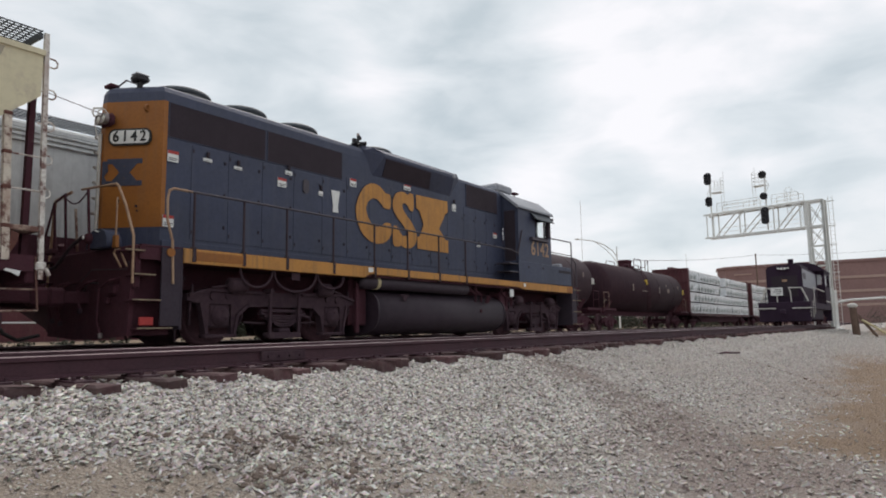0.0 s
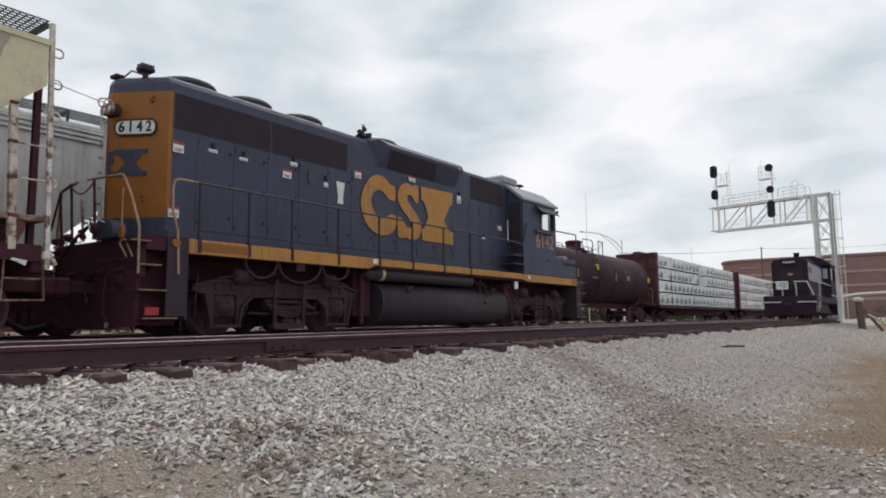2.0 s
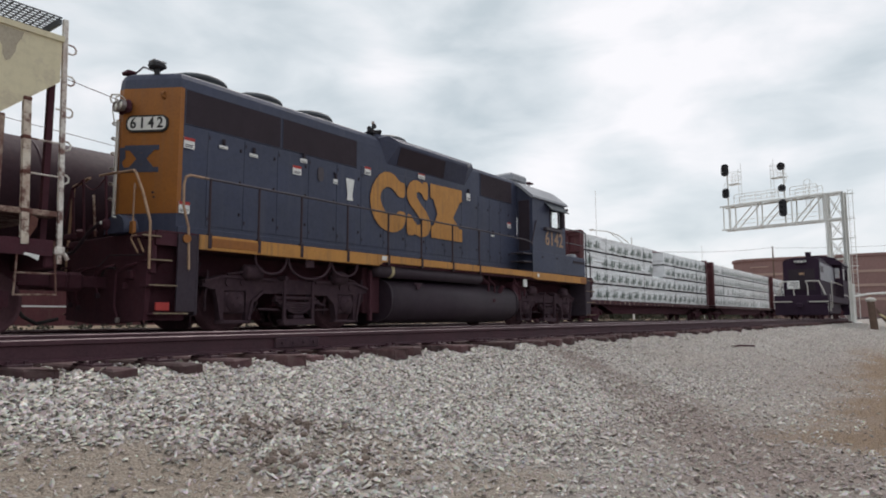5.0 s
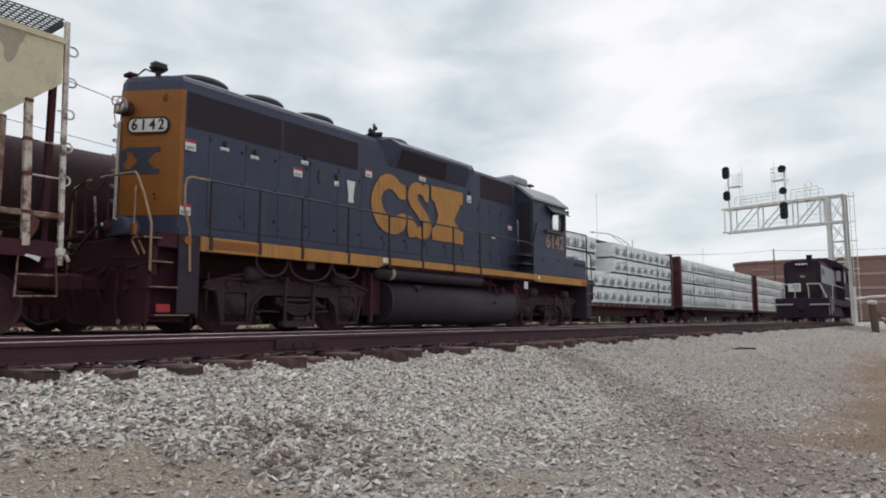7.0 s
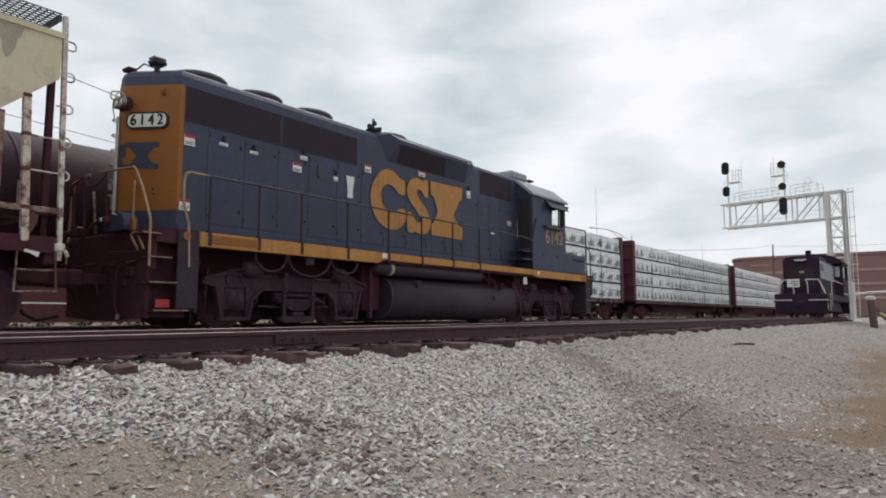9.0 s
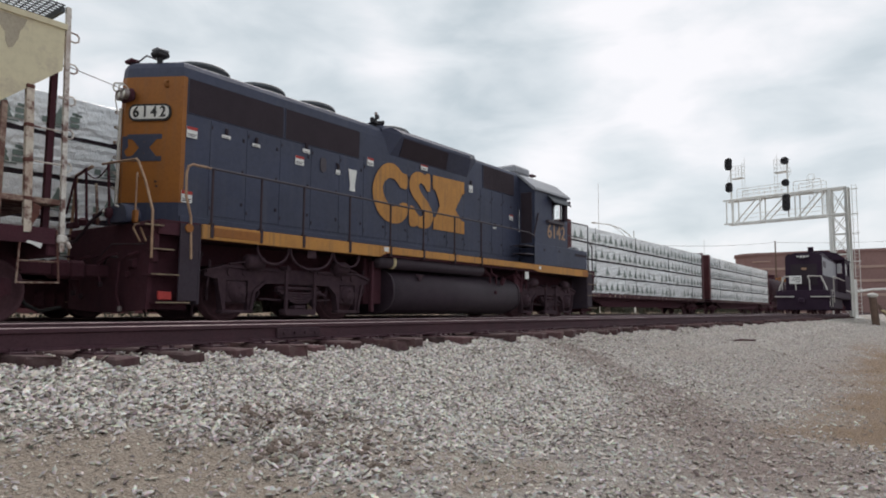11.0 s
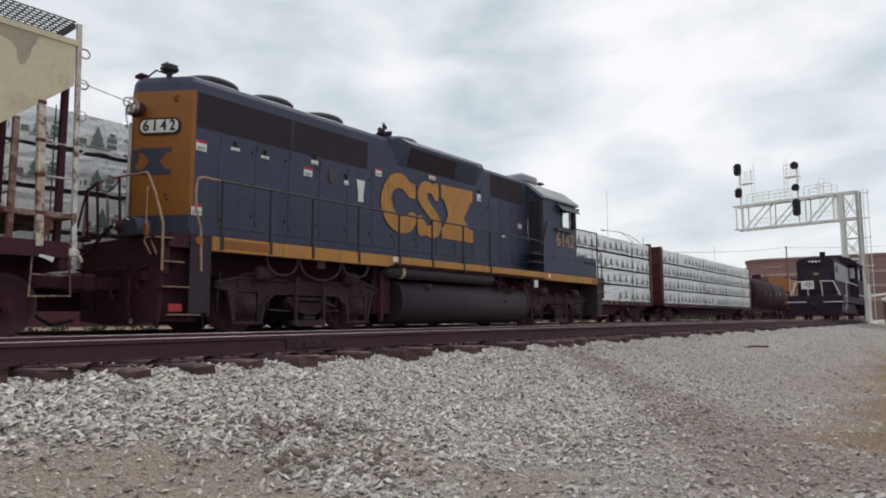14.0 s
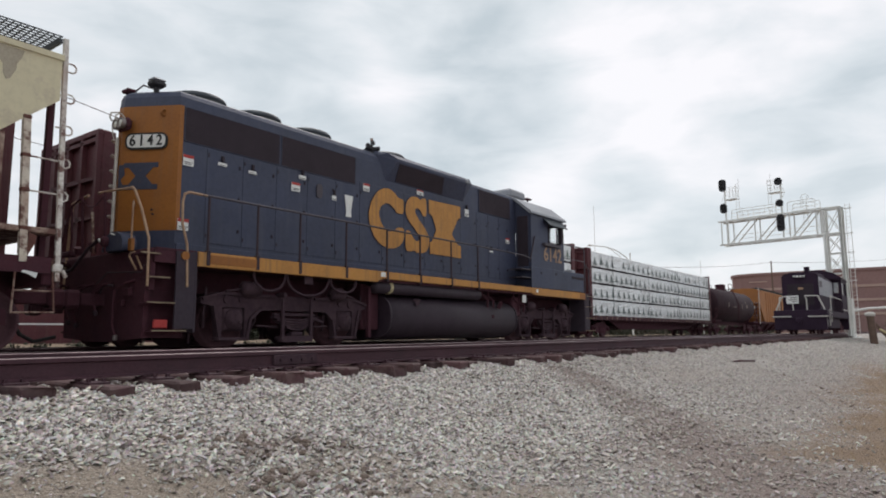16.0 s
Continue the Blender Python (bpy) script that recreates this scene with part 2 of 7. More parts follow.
REDPAINT = mat("red_label", (0.45, 0.045, 0.04), 0.6, amount=0.3, scale=6, fine=30, bump=0)
INK = mat("black_ink", (0.02, 0.02, 0.022), 0.6, amount=0.3, scale=6, fine=30, bump=0)
GALV = mat("galvanised_steel", (0.80, 0.80, 0.77), 0.55, metal=0.0, dark=(0.60, 0.60, 0.57), amount=0.5, scale=1.2, fine=14, bump=0.05)
SIGBLK = mat("signal_black", (0.022, 0.020, 0.024), 0.6, amount=0.3, scale=4, fine=20, bump=0.03)
RUBBER = mat("hose_rubber", (0.03, 0.026, 0.026), 0.7, amount=0.4, scale=9, fine=40, bump=0.1)
YELLOW = mat("placard_yellow", (0.60, 0.40, 0.04), 0.6, amount=0.35, scale=5, fine=30, bump=0)
GREENINK = mat("tree_mark_green", (0.20, 0.25, 0.225), 0.6, amount=0.4, scale=8, fine=30, bump=0)
BRICKFAR = mat("far_brick", (0.265, 0.162, 0.152), 0.9, dark=(0.21, 0.128, 0.122), amount=0.5, scale=0.12, fine=1.2, bump=0)
BANDFAR = mat("far_band", (0.42, 0.30, 0.26), 0.9, amount=0.3, scale=0.1, fine=1.0, bump=0)
POLEWOOD = mat("pole_wood", (0.15, 0.098, 0.075), 0.9, amount=0.5, scale=3, fine=20, bump=0.2)
FADEDYEL = mat("faded_yellow", (0.55, 0.46, 0.27), 0.7, amount=0.5, scale=5, fine=20, bump=0.05)
# The sky's sheen on the black hood side, put into the base colour.
SHEENPANEL = mat("sheen_grey_panel", (0.20, 0.20, 0.235), 0.35, dark=(0.12, 0.115, 0.14), amount=0.6, scale=1.2, fine=9, streak=0.3, dust=(0.30, 0.29, 0.31), bump=0.05)
# Opaque grey that stands in for sky reflected in the switcher's windows.
PANEGREY = mat("reflected_sky_pane", (0.55, 0.56, 0.58), 0.25, dark=(0.30, 0.30, 0.33), amount=0.5, scale=3, fine=12, bump=0)
TREADEDGE = mat("worn_tread_edge", (0.30, 0.23, 0.15), 0.7, dark=(0.15, 0.10, 0.08), amount=0.7, scale=6, fine=30, bump=0.05)
CABGLASS = bpy.data.materials.new("cab_glass")
CABGLASS.use_nodes = True
_b = CABGLASS.node_tree.nodes["Principled BSDF"]
_b.inputs["Base Color"].default_value = (0.9, 0.95, 0.95, 1)
_b.inputs["Transmission Weight"].default_value = 1.0
_b.inputs["Roughness"].default_value = 0.03
LENS = bpy.data.materials.new("lamp_lens")
LENS.use_nodes = True
_b = LENS.node_tree.nodes["Principled BSDF"]
_b.inputs["Base Color"].default_value = (0.75, 0.75, 0.72, 1)
_b.inputs["Roughness"].default_value = 0.12


# ---- mesh helpers ----
class M:
    """Collects vertices and faces; faces marked round are smooth-shaded."""

    def __init__(self):
        self.v, self.f, self.s, self.cuts = [], [], [], [(0, 0)]

    def cut(self):
        """What follows is a piece of its own."""
        if self.cuts[-1] != (len(self.v), len(self.f)):
            self.cuts.append((len(self.v), len(self.f)))
        return self

    def add(self, vs, fs, smooth=False):
        k = len(self.v)
        self.v += [tuple(p) for p in vs]
        self.f += [tuple(i + k for i in f) for f in fs]
        self.s += [smooth] * len(fs) if isinstance(smooth, bool) else smooth
        return self

    def box(self, x0, x1, y0, y1, z0, z1, c=0.0):
        if c <= 0:
            vs = [(x, y, z) for x in (x0, x1) for y in (y0, y1) for z in (z0, z1)]
            return self.add(vs, [(0, 1, 3, 2), (4, 6, 7, 5), (0, 4, 5, 1), (2, 3, 7, 6), (0, 2, 6, 4), (1, 5, 7, 3)])
        vs, ix = [], {}
        lo, hi = (x0, y0, z0), (x1, y1, z1)
        for sx in (0, 1):
            for sy in (0, 1):
                for sz in (0, 1):
                    s = (sx, sy, sz)
                    for ax in range(3):
                        p = [hi[i] - c if s[i] else lo[i] + c for i in range(3)]
                        p[ax] = hi[ax] if s[ax] else lo[ax]
                        ix[s, ax] = len(vs)
                        vs.append(p)
        fs = []
        for ax in range(3):
            a, b = [i for i in range(3) if i != ax]
            for sg in (0, 1):
                q = []
                for u, w in ((0, 0), (1, 0), (1, 1), (0, 1)):
                    s = [0, 0, 0]
                    s[ax], s[a], s[b] = sg, u, w
                    q.append(ix[tuple(s), ax])
                fs.append(tuple(q) if sg ^ (ax == 1) else tuple(reversed(q)))
        for ax in range(3):
            a, b = [i for i in range(3) if i != ax]
            for u in (0, 1):
                for w in (0, 1):
                    s0, s1 = [0, 0, 0], [0, 0, 0]
                    s0[a], s0[b], s1[a], s1[b], s1[ax] = u, w, u, w, 1
                    q = (ix[tuple(s0), a], ix[tuple(s1), a], ix[tuple(s1), b], ix[tuple(s0), b])
                    fs.append(q)
        for s in [(i, j, k) for i in (0, 1) for j in (0, 1) for k in (0, 1)]:
            fs.append(tuple(ix[s, ax] for ax in range(3)))
        return self.add(vs, fs)

    def prism(self, poly, axis, a, b):
        """Polygon swept along an axis from a to b. axis x: poly is (y, z); y: (x, z); z: (x, y)."""
        n = len(poly)

        def at(p, s):
            return {"x": (s, p[0], p[1]), "y": (p[0], s, p[1]), "z": (p[0], p[1], s)}[axis]
        vs = [at(p, a) for p in poly] + [at(p, b) for p in poly]
        fs = [(i, (i + 1) % n, n + (i + 1) % n, n + i) for i in range(n)] + [tuple(reversed(range(n))), tuple(range(n, 2 * n))]
        return self.add(vs, fs)

    def hull(self, poly, axis, a, b):
        """As prism, with the swept side smooth-shaded."""
        self.prism(poly, axis, a, b)
        n = len(poly)
        self.s[-(n + 2):-2] = [True] * n
        return self

    def rod(self, p, q, r, n=8, r2=None, caps=True):
        p, q = Vector(p), Vector(q)
        r2 = r if r2 is None else r2
        d = (q - p).normalized()
        u = d.orthogonal().normalized()
        w = d.cross(u)
        ring = [(math.cos(2 * math.pi * i / n), math.sin(2 * math.pi * i / n)) for i in range(n)]
        vs = [p + (u * c + w * s) * r for c, s in ring] + [q + (u * c + w * s) * r2 for c, s in ring]
        fs = [(i, (i + 1) % n, n + (i + 1) % n, n + i) for i in range(n)]
        self.add(vs, fs, n > 5)
        if caps:
            self.add(vs, [tuple(reversed(range(n))), tuple(range(n, 2 * n))])
        return self

    def tube(self, pts, r, n=6):
        for p, q in zip(pts[:-1], pts[1:]):
            d = (Vector(q) - Vector(p)).normalized() * (r * 0.5)
            self.rod(Vector(p) - d, Vector(q) + d, r, n)
        return self

    def lathe(self, origin, axis, prof, n=24):
        """Profile of (along, radius) turned about an axis ("x", "y" or "z") through origin."""
        o = Vector(origin)
        vs = []
        for s, r in prof:
            for i in range(n):
                c, k = math.cos(2 * math.pi * i / n) * r, math.sin(2 * math.pi * i / n) * r
                vs.append(o + Vector({"x": (s, c, k), "y": (c, s, k), "z": (c, k, s)}[axis]))
        fs = [(j * n + i, j * n + (i + 1) % n, (j + 1) * n + (i + 1) % n, (j + 1) * n + i) for j in range(len(prof) - 1) for i in range(n)]
        return self.add(vs, fs, True)

    def quad(self, a, b, c, d):
        return self.add([a, b, c, d], [(0, 1, 2, 3)])

    def mesh(self, name, material):
        me = bpy.data.meshes.new(name)
        me.from_pydata([tuple(p) for p in self.v], [], self.f)
        for pl, s in zip(me.polygons, self.s):
            pl.use_smooth = s
        if material:
            me.materials.append(material)
        bm = bmesh.new()
        bm.from_mesh(me)
        bmesh.ops.recalc_face_normals(bm, faces=bm.faces)
        bm.to_mesh(me)
        bm.free()
        return me


def part(name, m, material, parent, label=""):
    """Links a collected mesh as one object under a thing or part; pieces that were cut apart become objects each."""
    if isinstance(m, M) and len(m.cuts) > 1:
        ends = m.cuts[1:] + [(len(m.v), len(m.f))]
        for (v0, f0), (v1, f1) in zip(m.cuts, ends):
            if f1 > f0:
                q = M()
                q.v, q.s = m.v[v0:v1], m.s[f0:f1]
                q.f = [tuple(i - v0 for i in f) for f in m.f[f0:f1]]
                ob = part(name, q, material, parent, label)
        return ob
    ob = new(name, m if isinstance(m, bpy.types.Mesh) else m.mesh(name, material))
    ob.parent = parent
    if label:
        tagged(ob, label)
    return ob


def thing(name, at, label, category, group="", kind=""):
    ob = new(name)
    ob.empty_display_size = 0.3
    ob.matrix_basis = at if isinstance(at, Matrix) else Matrix.Translation(at)
    return tagged(ob, label, category, group, kind)


def text_mesh(body, size, extrude=0.003, bold=0.0, widen=1.0, space=1.0, heavy=0.0):
    """Built-in font turned into a mesh, centred, in the x-z plane facing -y."""
    cu = bpy.data.curves.new("txt", "FONT")
    cu.body, cu.size, cu.extrude, cu.offset = body, size, extrude, bold
    cu.space_character = space
    cu.align_x, cu.align_y = "CENTER", "CENTER"
    ob = bpy.data.objects.new("txt", cu)
    scene.collection.objects.link(ob)
    bpy.context.view_layer.update()
    me = bpy.data.meshes.new_from_object(ob.evaluated_get(bpy.context.evaluated_depsgraph_get()))
    bpy.data.objects.remove(ob)
    bpy.data.curves.remove(cu)
    me.transform(Matrix.Rotation(math.pi / 2, 4, "X") @ Matrix.Diagonal((widen, 1, 1, 1)))
    if heavy:
        # thicker strokes: shifted copies laid one over another
        bm = bmesh.new()
        for i, dx in enumerate((-heavy, 0.0, heavy)):
            k = me.copy()
            k.transform(Matrix.Translation((dx, -0.0007 * i, 0.004 * (i - 1))))
            bm.from_mesh(k)
            bpy.data.meshes.remove(k)
        bm.to_mesh(me)
        bm.free()
    return me


# ---- ground, ballast and tracks ----
NEAR_Y, FAR_Y, NEAR_Z = -4.57, 4.30, 0.09   # centre lines of the empty near track and of the moving train's track


def ground_z(x, y):
    """Ballast bed level, shoulder falling towards the path, dirt below; slow waves."""
    w = 0.035 * noise.noise((x * 0.35, y * 0.35, 0)) + 0.02 * noise.noise((x * 1.3, y * 1.3, 5))
    if y > -5.75:
        if y > 6.6:
            return -0.21 - 0.05 * min(1.0, max(0.0, (y - 14) / 20)) + w
        base = -0.15 if y < -3.1 else (-0.15 - 0.09 * min(1, (y + 3.1) / 1.2))
        return base - 0.03 + w * 0.35
    d = (-5.75 - y) * (1 - 0.42 * min(1.0, max(0.0, (x - 16) / 22)))
    if x > 46 and y < -8.5:
        w += 1.5 * min(1.0, (x - 46) / 14) * min(1.0, (-8.5 - y) / 5)
    if d < 2.3:
        z = -0.18 - 0.235 * d
    elif d < 4.2:
        z = -0.72 - 0.09 * (d - 2.3)
    else:
        z = -0.89 - 0.02 * min(d - 4.2, 6)
    return z + w


def bare(x, y):
    """How far the stones give way to bare dirt: a patch below the shoulder, a thin spot and a worn streak."""
    w = 0.35 * noise.noise((x * 1.1, y * 1.1, 21)) + 0.25 * noise.noise((x * 3.1, y * 3.1, 4))
    a = ((x + 3.55) / 1.78) ** 2 + ((y + 7.90) / 1.32) ** 2
    b = ((x + 1.22) / 0.55) ** 2 + ((y + 7.72) / 0.30) ** 2
    e = min(((x + 1.15) / 0.50) ** 2 + ((y + 8.22) / 0.36) ** 2, ((x + 0.95) / 0.60) ** 2 + ((y + 8.85) / 0.26) ** 2, ((x - 0.1) / 0.4) ** 2 + ((y + 8.2) / 0.2) ** 2)
    u = min(1.0, max(0.0, (-6.5 - y) / 3.0))
    c = ((x - 4.25 + 0.6 * u) / 0.75) ** 2 + ((y + 7.9) / 1.6) ** 2
    return max(0.9 * min(1.0, max(0.0, (1.30 - a + w * 1.1) * 1.3)), 0.66 * min(1.0, max(0.0, (1.2 - b + w * 1.5) * 1.6)), 0.72 * min(1.0, max(0.0, (1.2 - e + w * 1.5) * 1.4)), 0.18 * min(1.0, max(0.0, (1.1 - c + w * 1.6) * 1.3)))


def stain(x, y):
    """Brown silt washed over the gravel in a band that widens towards the path."""
    w = 0.35 * noise.noise((x * 1.1, y * 1.1, 21)) + 0.25 * noise.noise((x * 3.1, y * 3.1, 4))
    best = 0.0
    way = [(4.9, -6.55), (4.35, -6.9), (4.15, -7.6), (3.75, -8.1), (2.6, -8.9), (1.55, -9.6), (1.0, -10.1)]
    for (xa, ya), (xb, yb) in zip(way[:-1], way[1:]):
        t = min(1.0, max(0.0, ((x - xa) * (xb - xa) + (y - ya) * (yb - ya)) / ((xb - xa) ** 2 + (yb - ya) ** 2)))
        d = math.hypot(x - xa - t * (xb - xa), y - ya - t * (yb - ya)) / (0.60 + 0.20 * max(0.0, -7.2 - ya))
        best = max(best, 1.0 - d + w * 0.9)
    clods = max(0.8 * min(1.0, max(0.0, (0.8 - math.hypot((x + 1.45) / 0.6, (y + 7.25) / 0.30) + w * 1.6) * 2.0)), 0.8 * min(1.0, max(0.0, (0.7 - math.hypot((x + 1.8) / 0.5, (y + 7.8) / 0.25) + w * 1.6) * 2.0)))
    side = 0.3 * min(1.0, max(0.0, (x - 4.5) / 3.0)) * min(1.0, max(0.0, (-7.6 - y + w * 2) * 0.8))
    return max(min(1.0, max(0.0, best * 1.5)), clods, side)


def straw(x, y):
    """Dead grass away from the line."""
    w = 0.5 * noise.noise((x * 0.5, y * 0.9, 31)) + 0.3 * noise.noise((x * 1.9, y * 1.9, 14))
    return min(1.0, max(0.0, (-9.62 - 0.02 * max(0.0, 8 - x) + 0.08 * max(0.0, x - 9) - y + w) * 1.5)) * min(1.0, max(0.0, (x - 1.4 + w) * 1.0)) * min(1.0, max(0.0, (24 - x) / 8))


def build_ground():
    xs = sorted(set([-60, -40, -28] + [-20 + i * 0.5 for i in range(101)] + [-6 + i * 0.125 for i in range(160)] + [30 + 2 * i for i in range(1, 36)] +
                    [100 + 25 * i for i in range(1, 13)] + [500, 800, 1500, 2500]))
    ys = sorted(set([-1500, -600, -250, -100, -60, -40, -28, -22, -18] + [-16 + 0.25 * i for i in range(93)] + [-11.5 + 0.125 * i for i in range(44)] +
                    [8, 10, 13, 17, 22, 30, 45, 70, 110, 200, 500, 1200, 2500]))
    vs = [(x, y, ground_z(x, y)) for x in xs for y in ys]
    n = len(ys)
    fs = [(i * n + j, (i + 1) * n + j, (i + 1) * n + j + 1, i * n + j + 1) for i in range(len(xs) - 1) for j in range(n - 1)]
    me = bpy.data.meshes.new("ground")
    me.from_pydata(vs, [], fs)
    for pl in me.polygons:
        pl.use_smooth = True
    for nm, fn in (("bare", bare), ("straw", straw), ("stain", stain)):
        at = me.attributes.new(nm, "FLOAT", "POINT")
        at.data.foreach_set("value", [fn(p[0], p[1]) if -8 < p[0] < 26 and -13 < p[1] < -5 else min(1.0, (p[1] - 7.0) / 1.5) if nm == "straw" and p[1] > 7.0 else 1.0 if nm == "straw" and p[0] > 46 and -40 < p[1] < -8.2 else 0.0 for p in vs])
    m = bpy.data.materials.new("gravel_ground")
    m.use_nodes = True
    t = m.node_tree
    b = t.nodes["Principled BSDF"]
    L = t.links.new
    co = t.nodes.new("ShaderNodeTexCoord").outputs["Object"]

    def tex(kind, **vals):
        q = t.nodes.new(kind)
        for k, v in vals.items():
            q.inputs[k].default_value = v
        L(co, q.inputs["Vector"])
        return q

    def rmp(sock, pairs):
        r = t.nodes.new("ShaderNodeValToRGB")
        while len(r.color_ramp.elements) < len(pairs):
            r.color_ramp.elements.new(0.5)
        for e, (p, c) in zip(r.color_ramp.elements, pairs):
            e.position, e.color = p, (*c, 1)
        L(sock, r.inputs[0])
        return r.outputs[0]

    def mix(f, a, c):
        q = t.nodes.new("ShaderNodeMix")
        q.data_type = "RGBA"
        L(f, q.inputs[0])
        L(a, q.inputs[6])
        L(c, q.inputs[7])
        return q.outputs[2]
    vo = tex("ShaderNodeTexVoronoi", Scale=19.0, Randomness=1.0)
    gr = tex("ShaderNodeTexNoise", Scale=60.0, Detail=4.0, Roughness=0.7)
    stone = rmp(vo.outputs["Color"], [(0.0, (0.24, 0.21, 0.19)), (0.4, (0.47, 0.43, 0.40)), (1.0, (0.71, 0.66, 0.62))])
    pb = tex("ShaderNodeTexVoronoi", Scale=42.0, Randomness=1.0)
    pebble = rmp(pb.outputs["Color"], [(0.0, (0.22, 0.18, 0.16)), (0.5, (0.435, 0.375, 0.335)), (0.85, (0.56, 0.50, 0.455)), (1.0, (0.74, 0.70, 0.66))])
    soil = rmp(gr.outputs["Fac"], [(0.3, (0.33, 0.275, 0.24)), (0.7, (0.61, 0.545, 0.495))])
    pq = t.nodes.new("ShaderNodeMix")
    pq.data_type = "RGBA"
    pq.inputs[0].default_value = 0.55
    L(soil, pq.inputs[6])
    L(pebble, pq.inputs[7])
    dirt = pq.outputs[2]
    big = tex("ShaderNodeTexNoise", Scale=0.45, Detail=5.0, Roughness=0.6)
    m1 = mix(rmp(big.outputs["Fac"], [(0.44, (0, 0, 0)), (0.66, (0.9, 0.9, 0.9))]), stone, dirt)
    sep = t.nodes.new("ShaderNodeSeparateXYZ")
    L(co, sep.inputs[0])
    # dirt and dead grass beside the line
    edge = t.nodes.new("ShaderNodeMath")
    edge.operation = "MULTIPLY_ADD"
    edge.inputs[1].default_value = 2.6
    L(big.outputs["Fac"], edge.inputs[0])
    L(sep.outputs["Y"], edge.inputs[2])
    far = t.nodes.new("ShaderNodeMapRange")
    far.inputs["From Min"].default_value, far.inputs["From Max"].default_value = -7.0, -8.6
    L(edge.outputs[0], far.inputs["Value"])
    at1 = t.nodes.new("ShaderNodeAttribute")
    at1.attribute_name = "bare"
    earth = rmp(gr.outputs["Fac"], [(0.3, (0.28, 0.22, 0.175)), (0.5, (0.42, 0.345, 0.28)), (0.75, (0.60, 0.52, 0.44))])
    m2 = mix(at1.outputs["Fac"], mix(far.outputs[0], m1, dirt), earth)
    grass = rmp(gr.outputs["Fac"], [(0.3, (0.20, 0.14, 0.105)), (0.55, (0.36, 0.265, 0.195)), (0.8, (0.50, 0.40, 0.305))])
    at2 = t.nodes.new("ShaderNodeAttribute")
    at2.attribute_name = "straw"
    at3 = t.nodes.new("ShaderNodeAttribute")
    at3.attribute_name = "stain"
    silt = rmp(gr.outputs["Fac"], [(0.3, (0.25, 0.20, 0.18)), (0.55, (0.39, 0.32, 0.29)), (0.8, (0.53, 0.46, 0.425))])
    L(mix(at2.outputs["Fac"], mix(at3.outputs["Fac"], m2, silt), grass), b.inputs["Base Color"])
    b.inputs["Roughness"].default_value = 0.95
    b.inputs["Specular IOR Level"].default_value = 0.15
    bp = t.nodes.new("ShaderNodeBump")
    bp.inputs["Strength"].default_value, bp.inputs["Distance"].default_value = 1.0, 0.035
    hs = t.nodes.new("ShaderNodeMath")
    hs.operation = "SUBTRACT"
    L(gr.outputs["Fac"], hs.inputs[0])
    fd = t.nodes.new("ShaderNodeMath")
    fd.operation = "ADD"
    L(vo.outputs["Distance"], fd.inputs[0])
    L(pb.outputs["Distance"], fd.inputs[1])
    L(fd.outputs[0], hs.inputs[1])
    L(hs.outputs[0], bp.inputs["Height"])
    L(bp.outputs[0], b.inputs["Normal"])
    me.materials.append(m)
    return tagged(new("ground", me), "pale crushed-stone ballast bank and dusty dirt beside the tracks", "ground", kind="structure")


build_ground()


def rail_profile(half=0.0):
    return [(-0.07, -0.182), (0.07, -0.182), (0.07, -0.170), (0.012, -0.150), (0.009, -0.050), (0.036, -0.040), (0.036, -0.006),
            (0.030, 0.0), (-0.030, 0.0), (-0.036, -0.006), (-0.036, -0.040), (-0.009, -0.050), (-0.012, -0.150), (-0.07, -0.170)]


def near_line(x):
    """The near track bends away to join the middle one beyond the parked switcher."""
    e = min(1.0, max(0.0, (x - 14.0) / 24.0))
    s = min(1.0, max(0.0, (x - 56.0) / 40.0))
    return NEAR_Y - 0.22 * (3 * e * e - 2 * e ** 3) * (1 - s) + (0.0 - NEAR_Y) * (3 * s * s - 2 * s ** 3)


def sweep_rail(line, off, z, x0, x1, step):
    prof = rail_profile()
    m, head = M(), M()
    n = len(prof)
    xs = [x0 + i * step for i in range(int((x1 - x0) / step) + 1)]
    vs = [(x, line(x) + off + p[0], z + p[1]) for x in xs for p in prof]
    fs = [(i * n + j, i * n + (j + 1) % n, (i + 1) * n + (j + 1) % n, (i + 1) * n + j) for i in range(len(xs) - 1) for j in range(n)]
    fs += [tuple(range(n)), tuple((len(xs) - 1) * n + j for j in range(n))]
    m.add(vs, fs)
    # worn top, rolled over the corner of the head
    hv = [(x, line(x) + off + p[0], z + p[1]) for x in xs for p in ((0.031, 0.001), (-0.030, 0.001), (-0.0372, -0.006))]
    head.add(hv, [(3 * i + j, 3 * i + j + 1, 3 * i + j + 4, 3 * i + j + 3) for i in range(len(xs) - 1) for j in range(2)])
    return m, head


def tie_mesh(seed):
    rnd = random.Random(seed)
    m = M()
    m.box(-0.115, 0.115, -1.3, 1.3, -0.18, 0.0, 0.012)
    m.v = [(x + rnd.uniform(-0.008, 0.008), y + (rnd.uniform(-0.03, 0.03) if abs(y) > 1.2 else 0), z + rnd.uniform(-0.008, 0.006)) for x, y, z in m.v]
    return m.mesh("tie", TIE)


TIES = [tie_mesh(i) for i in range(5)]
PLATE = M().box(-0.09, 0.09, -0.17, 0.17, 0.0, 0.018, 0.003)
for sx in (-0.06, 0.06):
    for sy in (-0.10, 0.10):
        PLATE.box(sx - 0.012, sx + 0.012, sy - 0.018, sy + 0.018, 0.018, 0.045)
PLATE = PLATE.mesh("tie_plate", RUSTRAIL)


